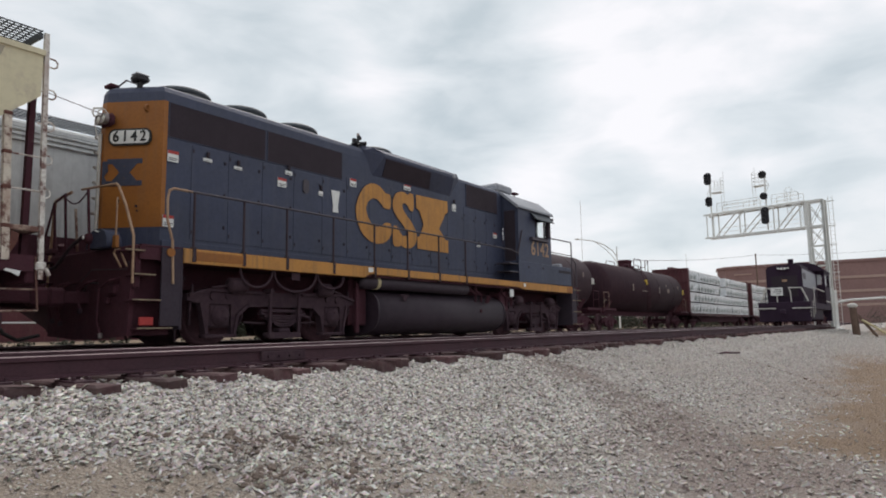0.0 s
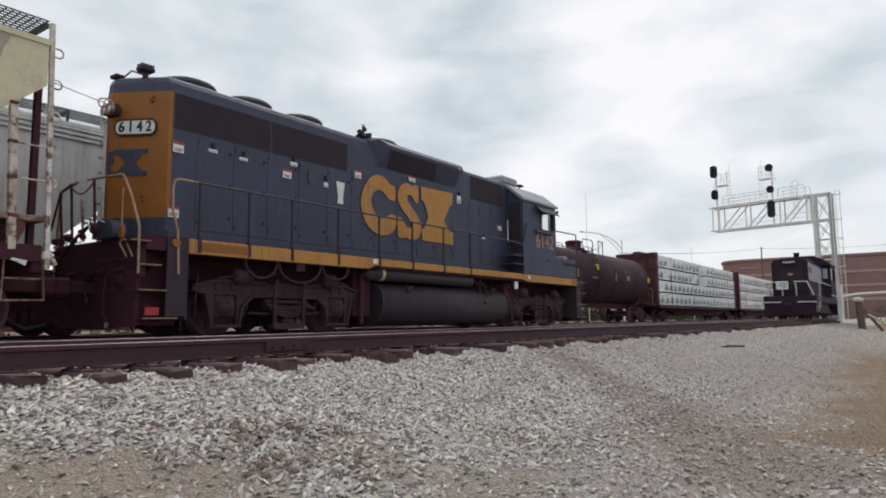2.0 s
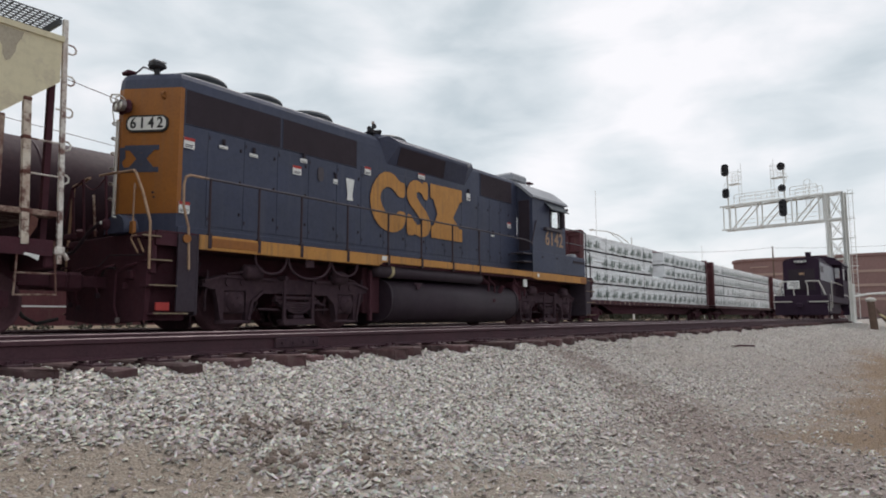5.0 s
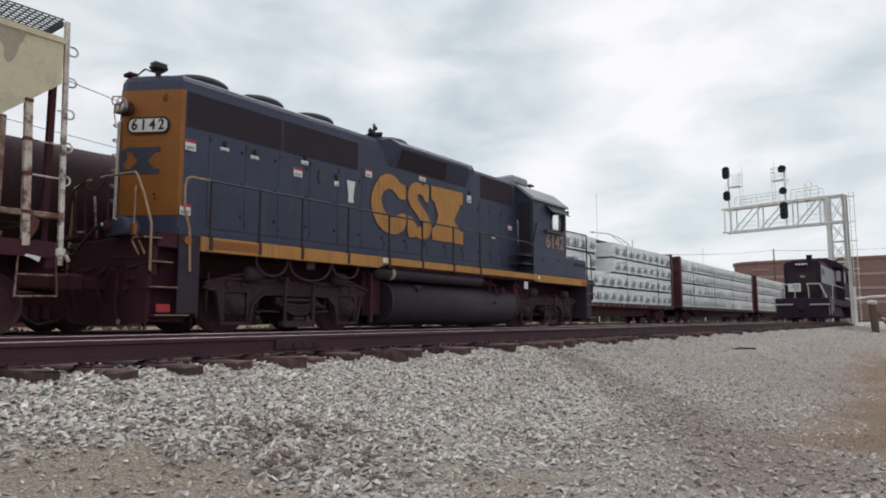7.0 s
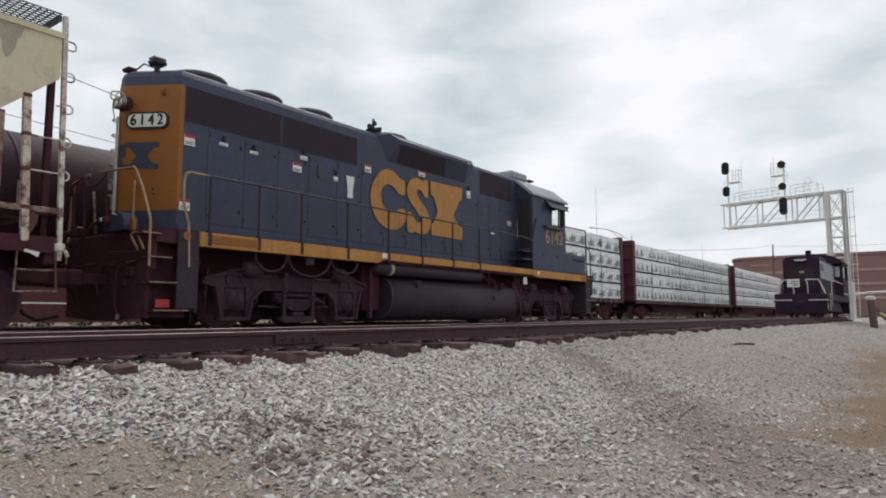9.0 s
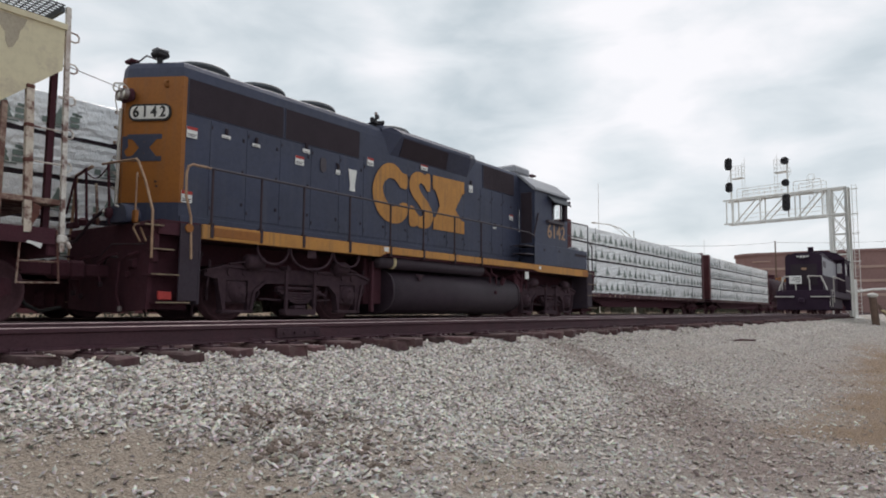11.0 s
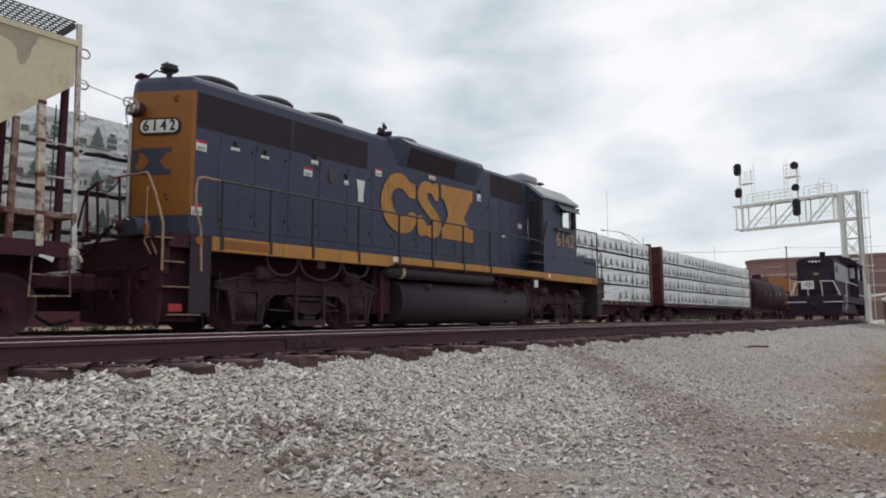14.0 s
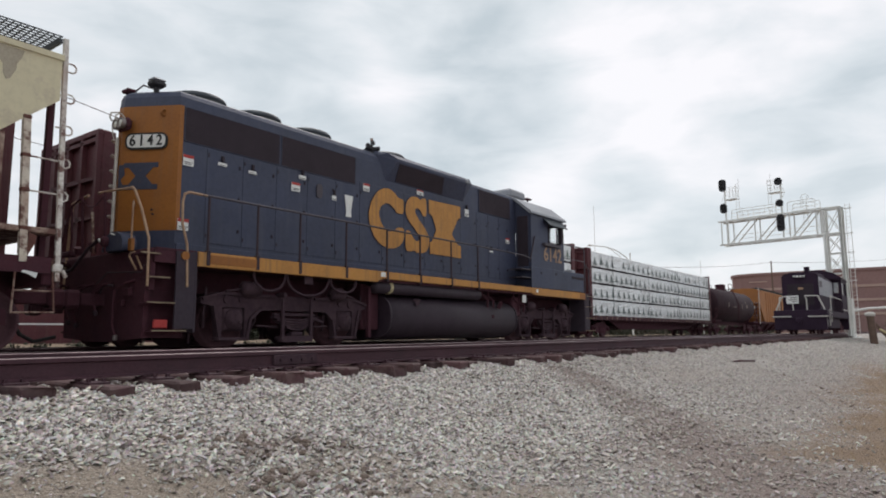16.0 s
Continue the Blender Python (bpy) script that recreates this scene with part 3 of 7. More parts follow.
def track(name, line, z, x0, x1, near, label):
    tr = thing(name, (0, 0, 0), label, "railway track", kind="structure")
    for off in (-0.753, 0.753):
        m, head = sweep_rail(line, off, z, x0, x1, 2.0 if near else 6.0)
        r = part("rail", m, RUSTRAIL, tr)
        part("running_surface", head, RAILHEAD, r, "worn shiny running surface")
    rnd = random.Random(name)
    x, rest = x0, M()
    while x < x1:
        y = line(x)
        if near and -9 < x < 56:
            t = part("tie", TIES[rnd.randrange(5)], None, tr)
            t.matrix_basis = pose(x + rnd.uniform(-0.03, 0.03), y + rnd.uniform(-0.16, 0.16), z - 0.200 + rnd.uniform(-0.016, 0.0), rnd.uniform(-0.9, 0.9), 0, rnd.uniform(-2.2, 2.2))
            if x < 26:
                for off in (-0.753, 0.753):
                    p = part("tie_plate", PLATE, None, t)
                    p.matrix_basis = pose(0, line(x) + off - y, 0.0)
        else:
            rest.box(x - 0.11, x + 0.11, y - 1.3, y + 1.3, z - 0.38, z - 0.202)
        x += rnd.uniform(0.48, 0.56)
    if rest.f:
        tagged(part("distant_ties", rest, TIE, tr), kind="stuff")
    return tr


track("near_track", near_line, NEAR_Z, -26, 90, True, "empty siding of rusty rails on dark creosoted ties")
jb = part("joint_bar", M().box(-0.02, 0.60, -5.372, -5.332, NEAR_Z - 0.155, NEAR_Z - 0.045, 0.008), TRUCKG, bpy.data.objects["near_track"], "bolted joint bar on the rail")
for i in range(4):
    part("bolt", M().rod((0.07 + 0.15 * i, -5.372, NEAR_Z - 0.10), (0.07 + 0.15 * i, -5.392, NEAR_Z - 0.10), 0.02, 6), TRUCKG, jb)
track("middle_track", lambda x: 0.0, 0.0, -26, 250, False, "rusty rails under the standing locomotive and hopper car")
track("far_track", lambda x: FAR_Y, 0.0, -60, 290, False, "rails carrying the passing freight train")


def stone_field():
    """Loose ballast: many small angular stones on the shoulder, in the cribs and in the foreground."""
    rnd = np.random.default_rng(7)
    base = np.array([(0.45, 0.12, 0.95), (-0.42, -0.10, 0.85), (1.0, 0.10, 0.05), (0.30, 0.80, -0.1), (-0.75, 0.55, 0.05), (-0.85, -0.45, -0.1), (0.35, -0.85, 0.05),
                     (0.8, 0.1, -0.7), (-0.3, 0.5, -0.7), (-0.3, -0.6, -0.7)])
    faces = [(0, 2, 3), (0, 3, 1), (1, 3, 4), (1, 4, 5), (1, 5, 6), (0, 1, 6), (0, 6, 2), (2, 7, 3), (4, 8, 5), (6, 9, 2)]
    spots = []
    # x range, crowding towards the low end, y range with soft edges, count, sizes
    zones = [(-8.5, 56, 1.7, -8.5, -5.85, 88000, 0.011, 0.028), (-5.0, 4.5, 1.3, -8.3, -5.8, 42000, 0.012, 0.027), (-9.0, 26, 1.3, -5.95, -3.2, 9000, 0.020, 0.036), (-8.0, 30, 1.4, -6.3, -5.75, 7500, 0.015, 0.034),
             (-8.0, 44, 1.8, -12.6, -8.2, 78000, 0.009, 0.026), (-5.0, 0.5, 1.0, -9.6, -6.9, 11000, 0.004, 0.013)]
    for x0, x1, pw, y0, y1, n, s0, s1 in zones:
        px, py = x0 + (x1 - x0) * rnd.random(n) ** pw, rnd.uniform(y0, y1, n)
        py = py + np.where(py < (y0 + y1) / 2, np.abs(rnd.normal(0, 0.3, n)) * -1, 0.0) * (y1 < -5.8 and y0 > -9)
        sz = (s0 + (s1 - s0) * rnd.random(n) ** 2.0) * (1 - np.clip(px - 2, 0, 7) * 0.045 + np.clip(px - 14, 0, 30) * 0.012)
        spots.append(np.stack([px, py, sz], 1))
    sp = np.concatenate(spots)
    keep = []
    for x, y, s in sp:
        k = noise.noise((x * 0.5, y * 0.5, 3)) + 0.6 * noise.noise((x * 1.7, y * 1.7, 9))
        h = rnd.random()
        ok = s < 0.018 or (k > -0.75 if y > -7.7 else k > -0.85)
        if s > 0.011 and h < bare(x, y) * 1.07 - 0.02:
            ok = False
        if h > (y + 12.6) / 1.6 or h > (x + 8.3 + 0.6 * k) / 2.6:
            ok = False
        if h < straw(x, y) * 0.93:
            ok = False
        keep.append(ok)
    sp = sp[np.array(keep)]
    n, nb = len(sp), len(base)
    a = rnd.uniform(0, 2 * np.pi, n)
    tilt = rnd.uniform(-0.6, 0.6, (n, 2))
    stretch = np.stack([rnd.uniform(0.9, 1.8, n), rnd.uniform(0.5, 1.0, n), rnd.uniform(0.35, 0.75, n)], 1) * sp[:, 2:3]
    jit = base[None] * (1 + rnd.uniform(-0.28, 0.28, (n, nb, 1)))
    v = jit * stretch[:, None, :]
    z = v[..., 2] + v[..., 0] * tilt[:, :1] + v[..., 1] * tilt[:, 1:]
    ca, sa = np.cos(a)[:, None], np.sin(a)[:, None]
    x = v[..., 0] * ca - v[..., 1] * sa + sp[:, :1]
    y = v[..., 0] * sa + v[..., 1] * ca + sp[:, 1:2]
    gz = np.array([ground_z(q[0], q[1]) for q in sp]) + sp[:, 2] * rnd.uniform(0.1, 0.7, n)
    z = z + gz[:, None]
    vs = np.stack([x, y, z], -1).reshape(-1, 3)
    fs = (np.array(faces)[None] + (np.arange(n) * nb)[:, None, None]).reshape(-1, 3)
    me = bpy.data.meshes.new("ballast_stones")
    me.from_pydata(vs.tolist(), [], fs.tolist())
    m = bpy.data.materials.new("limestone")
    m.use_nodes = True
    t = m.node_tree
    b = t.nodes["Principled BSDF"]
    g = t.nodes.new("ShaderNodeNewGeometry")
    r = t.nodes.new("ShaderNodeValToRGB")
    e = r.color_ramp.elements
    e[0].position, e[0].color = 0.0, (0.13, 0.11, 0.10, 1)
    e[1].position, e[1].color = 1.0, (0.68, 0.65, 0.605, 1)
    for p, c in ((0.15, (0.30, 0.265, 0.245)), (0.45, (0.425, 0.39, 0.36)), (0.8, (0.515, 0.48, 0.445))):
        e.new(p).color = (*c, 1)
    nz = t.nodes.new("ShaderNodeTexNoise")
    nz.inputs["Scale"].default_value, nz.inputs["Detail"].default_value = 45.0, 5.0
    co = t.nodes.new("ShaderNodeTexCoord")
    mx = t.nodes.new("ShaderNodeMix")
    mx.data_type = "RGBA"
    mx.blend_type = "MULTIPLY"
    mx.inputs[0].default_value = 0.6
    t.links.new(co.outputs["Object"], nz.inputs["Vector"])
    t.links.new(g.outputs["Random Per Island"], r.inputs[0])
    t.links.new(r.outputs[0], mx.inputs[6])
    t.links.new(nz.outputs["Color"], mx.inputs[7])
    gain = t.nodes.new("ShaderNodeVectorMath")
    gain.operation = "SCALE"
    gain.inputs["Scale"].default_value = 1.75
    t.links.new(mx.outputs[2], gain.inputs[0])
    at = me.attributes.new("stain", "FLOAT", "POINT")
    at.data.foreach_set("value", np.repeat([max(0.40 * stain(q[0], q[1]), 0.1 * bare(q[0], q[1])) if q[0] < 14 else 0.04 * (q[1] < -7.5) for q in sp], nb).astype(np.float32))
    ra = t.nodes.new("ShaderNodeAttribute")
    ra.attribute_name = "stain"
    sm = t.nodes.new("ShaderNodeMix")
    sm.data_type = "RGBA"
    sm.inputs[7].default_value = (0.27, 0.20, 0.175, 1)
    t.links.new(ra.outputs["Fac"], sm.inputs[0])
    t.links.new(gain.outputs[0], sm.inputs[6])
    t.links.new(sm.outputs[2], b.inputs["Base Color"])
    b.inputs["Roughness"].default_value = 0.92
    b.inputs["Specular IOR Level"].default_value = 0.2
    me.materials.append(m)
    return tagged(new("ballast_stones", me), "loose pale grey angular limestone ballast stones", "gravel", kind="stuff")


stone_field()


def dead_grass():
    """Short flattened straw blades and twigs in the dead grass."""
    rnd = random.Random(5)
    m = M()
    n = 0
    while n < 5200:
        x, y = 1.2 + 17 * rnd.random() ** 1.6, rnd.uniform(-12.0, -9.0)
        if rnd.random() > straw(x, y):
            continue
        n += 1
        z, a, l, h = ground_z(x, y), rnd.uniform(0, 6.28), rnd.uniform(0.03, 0.10), rnd.uniform(0.005, 0.045)
        c, s = math.cos(a), math.sin(a)
        w = rnd.uniform(0.0015, 0.004)
        m.add([(x - s * w, y + c * w, z), (x + s * w, y - c * w, z), (x + c * l, y + s * l, z + h)], [(0, 1, 2)])
    me = bpy.data.meshes.new("dead_grass")
    me.from_pydata(m.v, [], m.f)
    me.materials.append(mat("straw", (0.40, 0.285, 0.165), 0.9, dark=(0.25, 0.165, 0.095), amount=0.6, scale=2, fine=20, bump=0))
    tagged(new("dead_grass", me), "flattened brown dead grass beside the ballast", "dead grass", kind="stuff")


dead_grass()


def dirt_clods():
    """Crumbled lumps of dark earth among the stones."""
    rnd = random.Random(12)
    m = M()
    for cx, cy, n in ((-1.62, -7.13, 16), (-1.36, -7.40, 14), (-1.88, -7.76, 18), (-1.46, -7.96, 10), (-1.75, -7.35, 8), (-2.2, -6.92, 8), (-1.6, -8.25, 8)):
        for i in range(n * 2):
            x, y = cx + rnd.gauss(0, 0.12), cy + rnd.gauss(0, 0.07)
            r = 0.008 + 0.024 * rnd.random() ** 1.5
            z = ground_z(x, y) + r * 0.5
            rings, ns = 4, 7
            vs = []
            for j in range(rings + 1):
                f = math.pi * j / rings
                for k in range(ns):
                    a = 2 * math.pi * k / ns
                    q = r * rnd.uniform(0.75, 1.2)
                    vs.append((x + q * 1.25 * math.sin(f) * math.cos(a), y + q * math.sin(f) * math.sin(a), z + q * 0.75 * math.cos(f)))
            m.add(vs, [(j * ns + k, j * ns + (k + 1) % ns, (j + 1) * ns + (k + 1) % ns, (j + 1) * ns + k) for j in range(rings) for k in range(ns)])
    me = bpy.data.meshes.new("dirt_clods")
    me.from_pydata(m.v, [], m.f)
    me.materials.append(mat("dark_earth", (0.22, 0.17, 0.14), 0.95, dark=(0.13, 0.095, 0.08), amount=0.7, scale=12, fine=60, bump=0.4, bump_scale=60))
    tagged(new("dirt_clods", me), "crumbled lumps of dark brown earth among the gravel", "dirt", kind="stuff")


dirt_clods()
rut = random.Random(3)
twigs = M()
for i in range(44):
    u = max(0.0, i / 44 + rut.uniform(-0.01, 0.01))
    x, y = 12.9 - 6.5 * u ** 1.7 + rut.uniform(-0.1, 0.1), -7.5 - 2.7 * u ** 0.9 + rut.uniform(-0.05, 0.05)
    a, l = rut.uniform(-0.5, 0.3), rut.uniform(0.01, 0.05)
    z = ground_z(x, y) + 0.012
    twigs.rod((x - l, y - l * a * 2, z), (x + l, y + l * a * 2, z + rut.uniform(0, 0.012)), rut.uniform(0.003, 0.008), 5)
tw = new("twigs", twigs.mesh("twigs", POLEWOOD))
tagged(tw, "line of brown twigs and debris washed over the gravel", "twigs", kind="stuff")
stick = thing("stick", (13.3, -7.18, -0.5), "short dark stick lying on the gravel", "stick")
part("branch", M().tube([(-0.28, 0.22, 0.01), (-0.05, 0.05, 0.035), (0.3, -0.22, 0.02)], 0.022, 6), UNDER, stick)


# ---- running gear shared by the freight cars ----
def wheelset_mesh(r=0.457, dark=True):
    m = M().rod((0, -0.95, 0), (0, 0.95, 0), 0.075, 12)
    for s in (-1, 1):
        y = 0.753 * s
        m.lathe((0, y, 0), "y", [(-0.07 * s, 0.09), (-0.065 * s, r * 0.9), (-0.075 * s, r + 0.025), (-0.045 * s, r + 0.025), (-0.035 * s, r), (0.065 * s, r - 0.006),
                                 (0.065 * s, r * 0.88), (0.02 * s, r * 0.82), (0.03 * s, 0.13), (0.08 * s, 0.12), (0.08 * s, 0.01)], 28)
    return m.mesh("wheelset", WHEELLIFT)


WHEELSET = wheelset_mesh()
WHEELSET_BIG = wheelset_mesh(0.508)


def side_frame_mesh():
    m = M()
    outer = [(-1.08, 0.40), (-1.08, 0.62), (-0.80, 0.66), (-0.42, 0.78), (0.42, 0.78), (0.80, 0.66), (1.08, 0.62), (1.08, 0.40), (0.80, 0.42), (0.62, 0.28), (0.34, 0.20),
             (-0.34, 0.20), (-0.62, 0.28), (-0.80, 0.42)]
    m.prism(outer, "y", -0.06, 0.06)
    for i in range(3):
        x = -0.2 + 0.2 * i
        m.lathe((x, -0.07, 0.25), "z", [(0.0, 0.085), (0.09, 0.09), (0.1, 0.075), (0.19, 0.09), (0.2, 0.075), (0.3, 0.085)], 10)
    for x in (-0.89, 0.89):
        m.rod((x, -0.15, 0.457), (x, 0.05, 0.457), 0.11, 14)
        m.rod((x, -0.17, 0.457), (x, -0.14, 0.457), 0.07, 10)
    return m.mesh("side_frame", UNDER)


SIDEFRAME = side_frame_mesh()
BOLSTER = M().box(-0.2, 0.2, -1.0, 1.0, 0.45, 0.72, 0.03).mesh("truck", UNDER)
ROLLING = []


def freight_truck(car, x, rolls):
    """Bolster with two side frames and two wheelsets; rolling ones are keyed later."""
    t = part("truck", BOLSTER, None, car)
    t.matrix_basis = pose(x, 0, 0)
    for s in (-1, 1):
        f = part("side_frame", SIDEFRAME, None, t)
        f.matrix_basis = pose(0, 1.0 * s, 0, 0, 0, 0 if s < 0 else 180)
    for dx in (-0.89, 0.89):
        w = part("wheelset", WHEELSET, None, t)
        w.matrix_basis = pose(dx, 0, 0.457)
        if rolls:
            ROLLING.append((w, dx))


def coupler(m, x, s, y=0.0, z=0.84):
    """Knuckle coupler pointing along s from x."""
    m.box(min(x, x + s * 0.5), max(x, x + s * 0.5), y - 0.09, y + 0.09, z - 0.1, z + 0.1, 0.02)
    m.box(min(x + s * 0.45, x + s * 0.72), max(x + s * 0.45, x + s * 0.72), y - 0.17, y + 0.16, z - 0.15, z + 0.15, 0.05)
    return m


# ---- the standing locomotive ----
def build_locomotive():
    lo = thing("locomotive", (0, 0, 0), "worn dark blue and gold diesel locomotive standing on the middle track", "locomotive")
    HY, ZS = 0.95, 1.62          # half width of the long hood, walkway height
    # underframe and pilots
    m = M()
    m.box(0.75, 17.28, -0.55, 0.55, 1.0, 1.40)
    m.box(0.78, 17.25, -1.46, 1.46, 1.40, ZS - 0.02)
    part("underframe", m, UNDER, lo, "grimy black steel underframe")
    m = M().box(1.50, 5.82, -1.53, -1.47, 1.375, ZS, 0.01)
    m.prism([(5.82, 1.375), (5.82, ZS), (6.15, ZS), (6.15, 1.47), (6.02, 1.47)], "y", -1.53, -1.47)
    m.box(6.15, 12.70, -1.53, -1.47, 1.455, ZS, 0.01)
    m.prism([(12.70, 1.455), (12.70, ZS), (16.53, ZS), (16.53, 1.40), (13.05, 1.40)], "y", -1.53, -1.47)
    part("side_sill", m, GOLD_WORN, lo, "worn gold stripe along the side sill")
    part("sill_plate", M().box(1.72, 2.72, -1.54, -1.52, 1.43, 1.58, 0.004), GOLD, lo, "brown worn plate on the gold stripe")
    part("sill_end", M().rod((1.27, -1.45, 1.53), (1.27, -1.53, 1.53), 0.07, 12), GOLD, lo, "small round gold boss at the step corner")
    m = M().box(1.50, 16.53, 1.47, 1.53, 1.40, ZS, 0.01)
    part("side_sill", m, GOLD_WORN, lo, "worn gold stripe along the side sill")
    m = M().box(0.80, 17.23, -1.47, 1.47, ZS - 0.018, ZS + 0.012)
    part("walkway", m, UNDER, lo)
    for x, s in ((0.78, -1), (17.25, 1)):
        m = M().box(x - 0.05, x + 0.05, -1.42, 1.42, 0.95, ZS, 0.015)
        m.prism([(-1.30, 0.22), (-0.35, 0.16), (0.35, 0.16), (1.30, 0.22), (1.35, 0.98), (-1.35, 0.98)], "x", x - 0.045 + 0.02 * s, x + 0.03 + 0.02 * s)
        p = part("pilot", m, UNDER, lo, "dark pilot plate with footboards")
        c = coupler(M(), x, s)
        part("coupler", c, UNDER, p)
        h = M()
        for i, (y, z2) in enumerate(((-0.72, 0.24), (-0.10, 0.64), (0.62, 0.45), (0.85, 0.50))):
            x1 = x + s * (0.07 + 0.03 * (i % 2))
            h.cut().tube([(x1, y - 0.30, 1.12), (x1 + s * 0.10, y - 0.22, 1.08), (x1 + s * 0.14, y + 0.02, 0.98), (x1 + s * 0.14, y + 0.05, z2 + 0.2), (x1 + s * 0.10, y, z2)], 0.022, 7)
            part("glad_hand", M().box(x1 + s * 0.10 - 0.03, x1 + s * 0.10 + 0.03, y - 0.03, y + 0.03, z2 - 0.06, z2 + 0.03, 0.012), TRUCKG if i else STEEL, p, "worn hose coupling")
        part("hose_elbow", M().tube([(x + s * 0.14, -0.08, 0.96), (x + s * 0.16, -0.18, 1.05), (x + s * 0.16, -0.32, 1.075), (x + s * 0.14, -0.50, 1.06)], 0.020, 7), POSTDARK, p, "pale worn pipe elbow")
        part("angle_cock", M().box(x + s * 0.10 - 0.04, x + s * 0.10 + 0.04, -0.80, -0.72, 0.72, 0.82, 0.015).cut().box(x + s * 0.08 - 0.05, x + s * 0.08 + 0.05, -1.0, -0.78, 0.86, 1.02, 0.03), UNDER, p)
        part("uncoupling_lever", M().tube([(x + s * 0.12, -1.38, 1.34), (x + s * 0.12, -1.30, 1.235), (x + s * 0.14, -0.30, 1.285), (x + s * 0.22, -0.12, 1.10)], 0.011, 6), POSTDARK, p, "bent uncoupling lever")
        part("air_hose", h, UNDER, p, "hanging black air hose")
    # corner steps
    for x0, x1, sx in ((0.74, 1.46, -1), (16.57, 17.29, 1)):
        for sy in (-1, 1):
            st = M()
            xa, xb = (x1, x1 + 0.05) if sx < 0 else (x0 - 0.05, x0)
            st.box(xa, xb, min(sy * 0.9, sy * 1.5), max(sy * 0.9, sy * 1.5), 0.30, ZS, 0.01)
            inner = M().box(x0 + 0.05, x1 - 0.02, min(sy * 1.19, sy * 1.23), max(sy * 1.19, sy * 1.23), 0.22, ZS - 0.1)
            pa, pb = (1.13, x1) if sx < 0 else (x0, 16.90)
            st.box(pa, pb, sy * 1.49 - 0.015, sy * 1.49 + 0.015, 0.36, ZS - 0.02)
            part("step_back", inner, UNDER, lo, "grimy back sheet of the steps")
            s = part("step_well", st, NAVY, lo, "dark blue corner step well")
            for i, z in enumerate((0.335, 0.77, 1.163, 1.53)):
                lft, rgt = ((0.76, 1.34), (0.67, 1.13), (0.68, 1.03), (0.53, 0.84))[i] if sx < 0 else (x0, x1 + 0.03 - 0.02 * i)
                t = M().box(lft, rgt, min(sy * 1.23, sy * 1.49), max(sy * 1.23, sy * 1.49), z - 0.03, z, 0.004)
                tr = part("tread", t, UNDER, s)
                e = M().box(lft, rgt, sy * 1.51 - 0.012, sy * 1.51 + 0.012, z - 0.016, z + 0.004)
                part("tread_edge", e, TREADEDGE, tr, "worn pale tread edge")
    m = M().box(0.82, 1.05, -1.46, -1.42, 0.37, 0.50, 0.01)
    part("marker_box", m, REDPAINT, lo, "small red marker box in the step well")
    # long hood: bevelled rear end, crowned roof
    plan = [(1.40, -HY), (0.87, -0.07), (0.87, 0.07), (1.40, HY), (12.80, HY), (12.80, -HY)]
    m = M().prism(plan, "z", ZS, 4.22)
    part("long_hood", m, BLUE, lo, "dark blue engine hood with hinged doors")

    def shrink(q, w, d):
        return [(x + (d if x < 1.0 else d * 0.5 if x < 2 else 0), y * w) for x, y in q]
    r = M()
    lv = [(plan, 4.22), (shrink(plan, 0.985, 0.015), 4.38), (shrink(plan, 0.93, 0.06), 4.47), (shrink(plan, 0.82, 0.15), 4.525), (shrink(plan, 0.5, 0.4), 4.56)]
    vs = [(x, y, z) for q, z in lv for x, y in q]
    nl = len(lv) - 1
    fs = [(k * 6 + i, k * 6 + (i + 1) % 6, k * 6 + 6 + (i + 1) % 6, k * 6 + 6 + i) for k in range(nl) for i in range(6)] + [tuple(range(6 * nl, 6 * nl + 6))]
    r.add(vs, fs)
    part("hood_roof", r, BLUE, lo, "grey-blue crowned hood roof")
    # gold sheet folded round the hood end, standing 4 mm proud
    e = M()
    rim = [(1.475, -HY - 0.005), (1.397, -HY - 0.005), (0.866, -0.072), (0.866, 0.072), (1.397, HY + 0.005), (1.475, HY + 0.005)]
    vs = [(x, y, z) for z in (2.02, 4.215) for x, y in rim]
    e.add(vs, [(k, k + 1, k + 7, k + 6) for k in range(5)])
    part("end_panel", e, GOLD, lo, "gold painted hood end")
    # number board on the bevel, headlight, mark
    u = Vector((-0.516, 0.857, 0))       # along the bevel away from the near corner
    n = Vector((-0.857, -0.516, 0))      # outwards
    org = Vector((1.40, -HY, 0))

    def on_bevel(s, z, d=0.0):
        return org + u * s + n * d + Vector((0, 0, z))
    rot = Matrix((u * -1, n * -1, Vector((0, 0, 1)))).transposed().to_4x4()

    def bevel_pose(s, z, d):
        return Matrix.Translation(on_bevel(s, z, d)) @ rot

    def rounded(w, h, r, d0, d1, k=6):
        pts = []
        for cx, cz, a0 in ((w / 2 - r, h / 2 - r, 0), (-w / 2 + r, h / 2 - r, 90), (-w / 2 + r, -h / 2 + r, 180), (w / 2 - r, -h / 2 + r, 270)):
            pts += [(cx + r * math.cos(radians(a0 + 90 * i / k)), cz + r * math.sin(radians(a0 + 90 * i / k))) for i in range(k + 1)]
        return M().prism(pts, "y", d0, d1)
    nb = part("number_board", rounded(0.76, 0.295, 0.12, -0.03, 0.01), INK, lo, "black-rimmed white number board")
    nb.matrix_basis = bevel_pose(0.572, 3.58, 0.008)
    part("board_face", rounded(0.69, 0.228, 0.09, -0.036, -0.028), WHITE, nb)
    tx = text_mesh("6142", 0.262, 0.002, 0.002, 0.84, 1.46, 0.006)
    tx.materials.append(INK)
    o = part("digits", tx, None, nb, "black numerals")
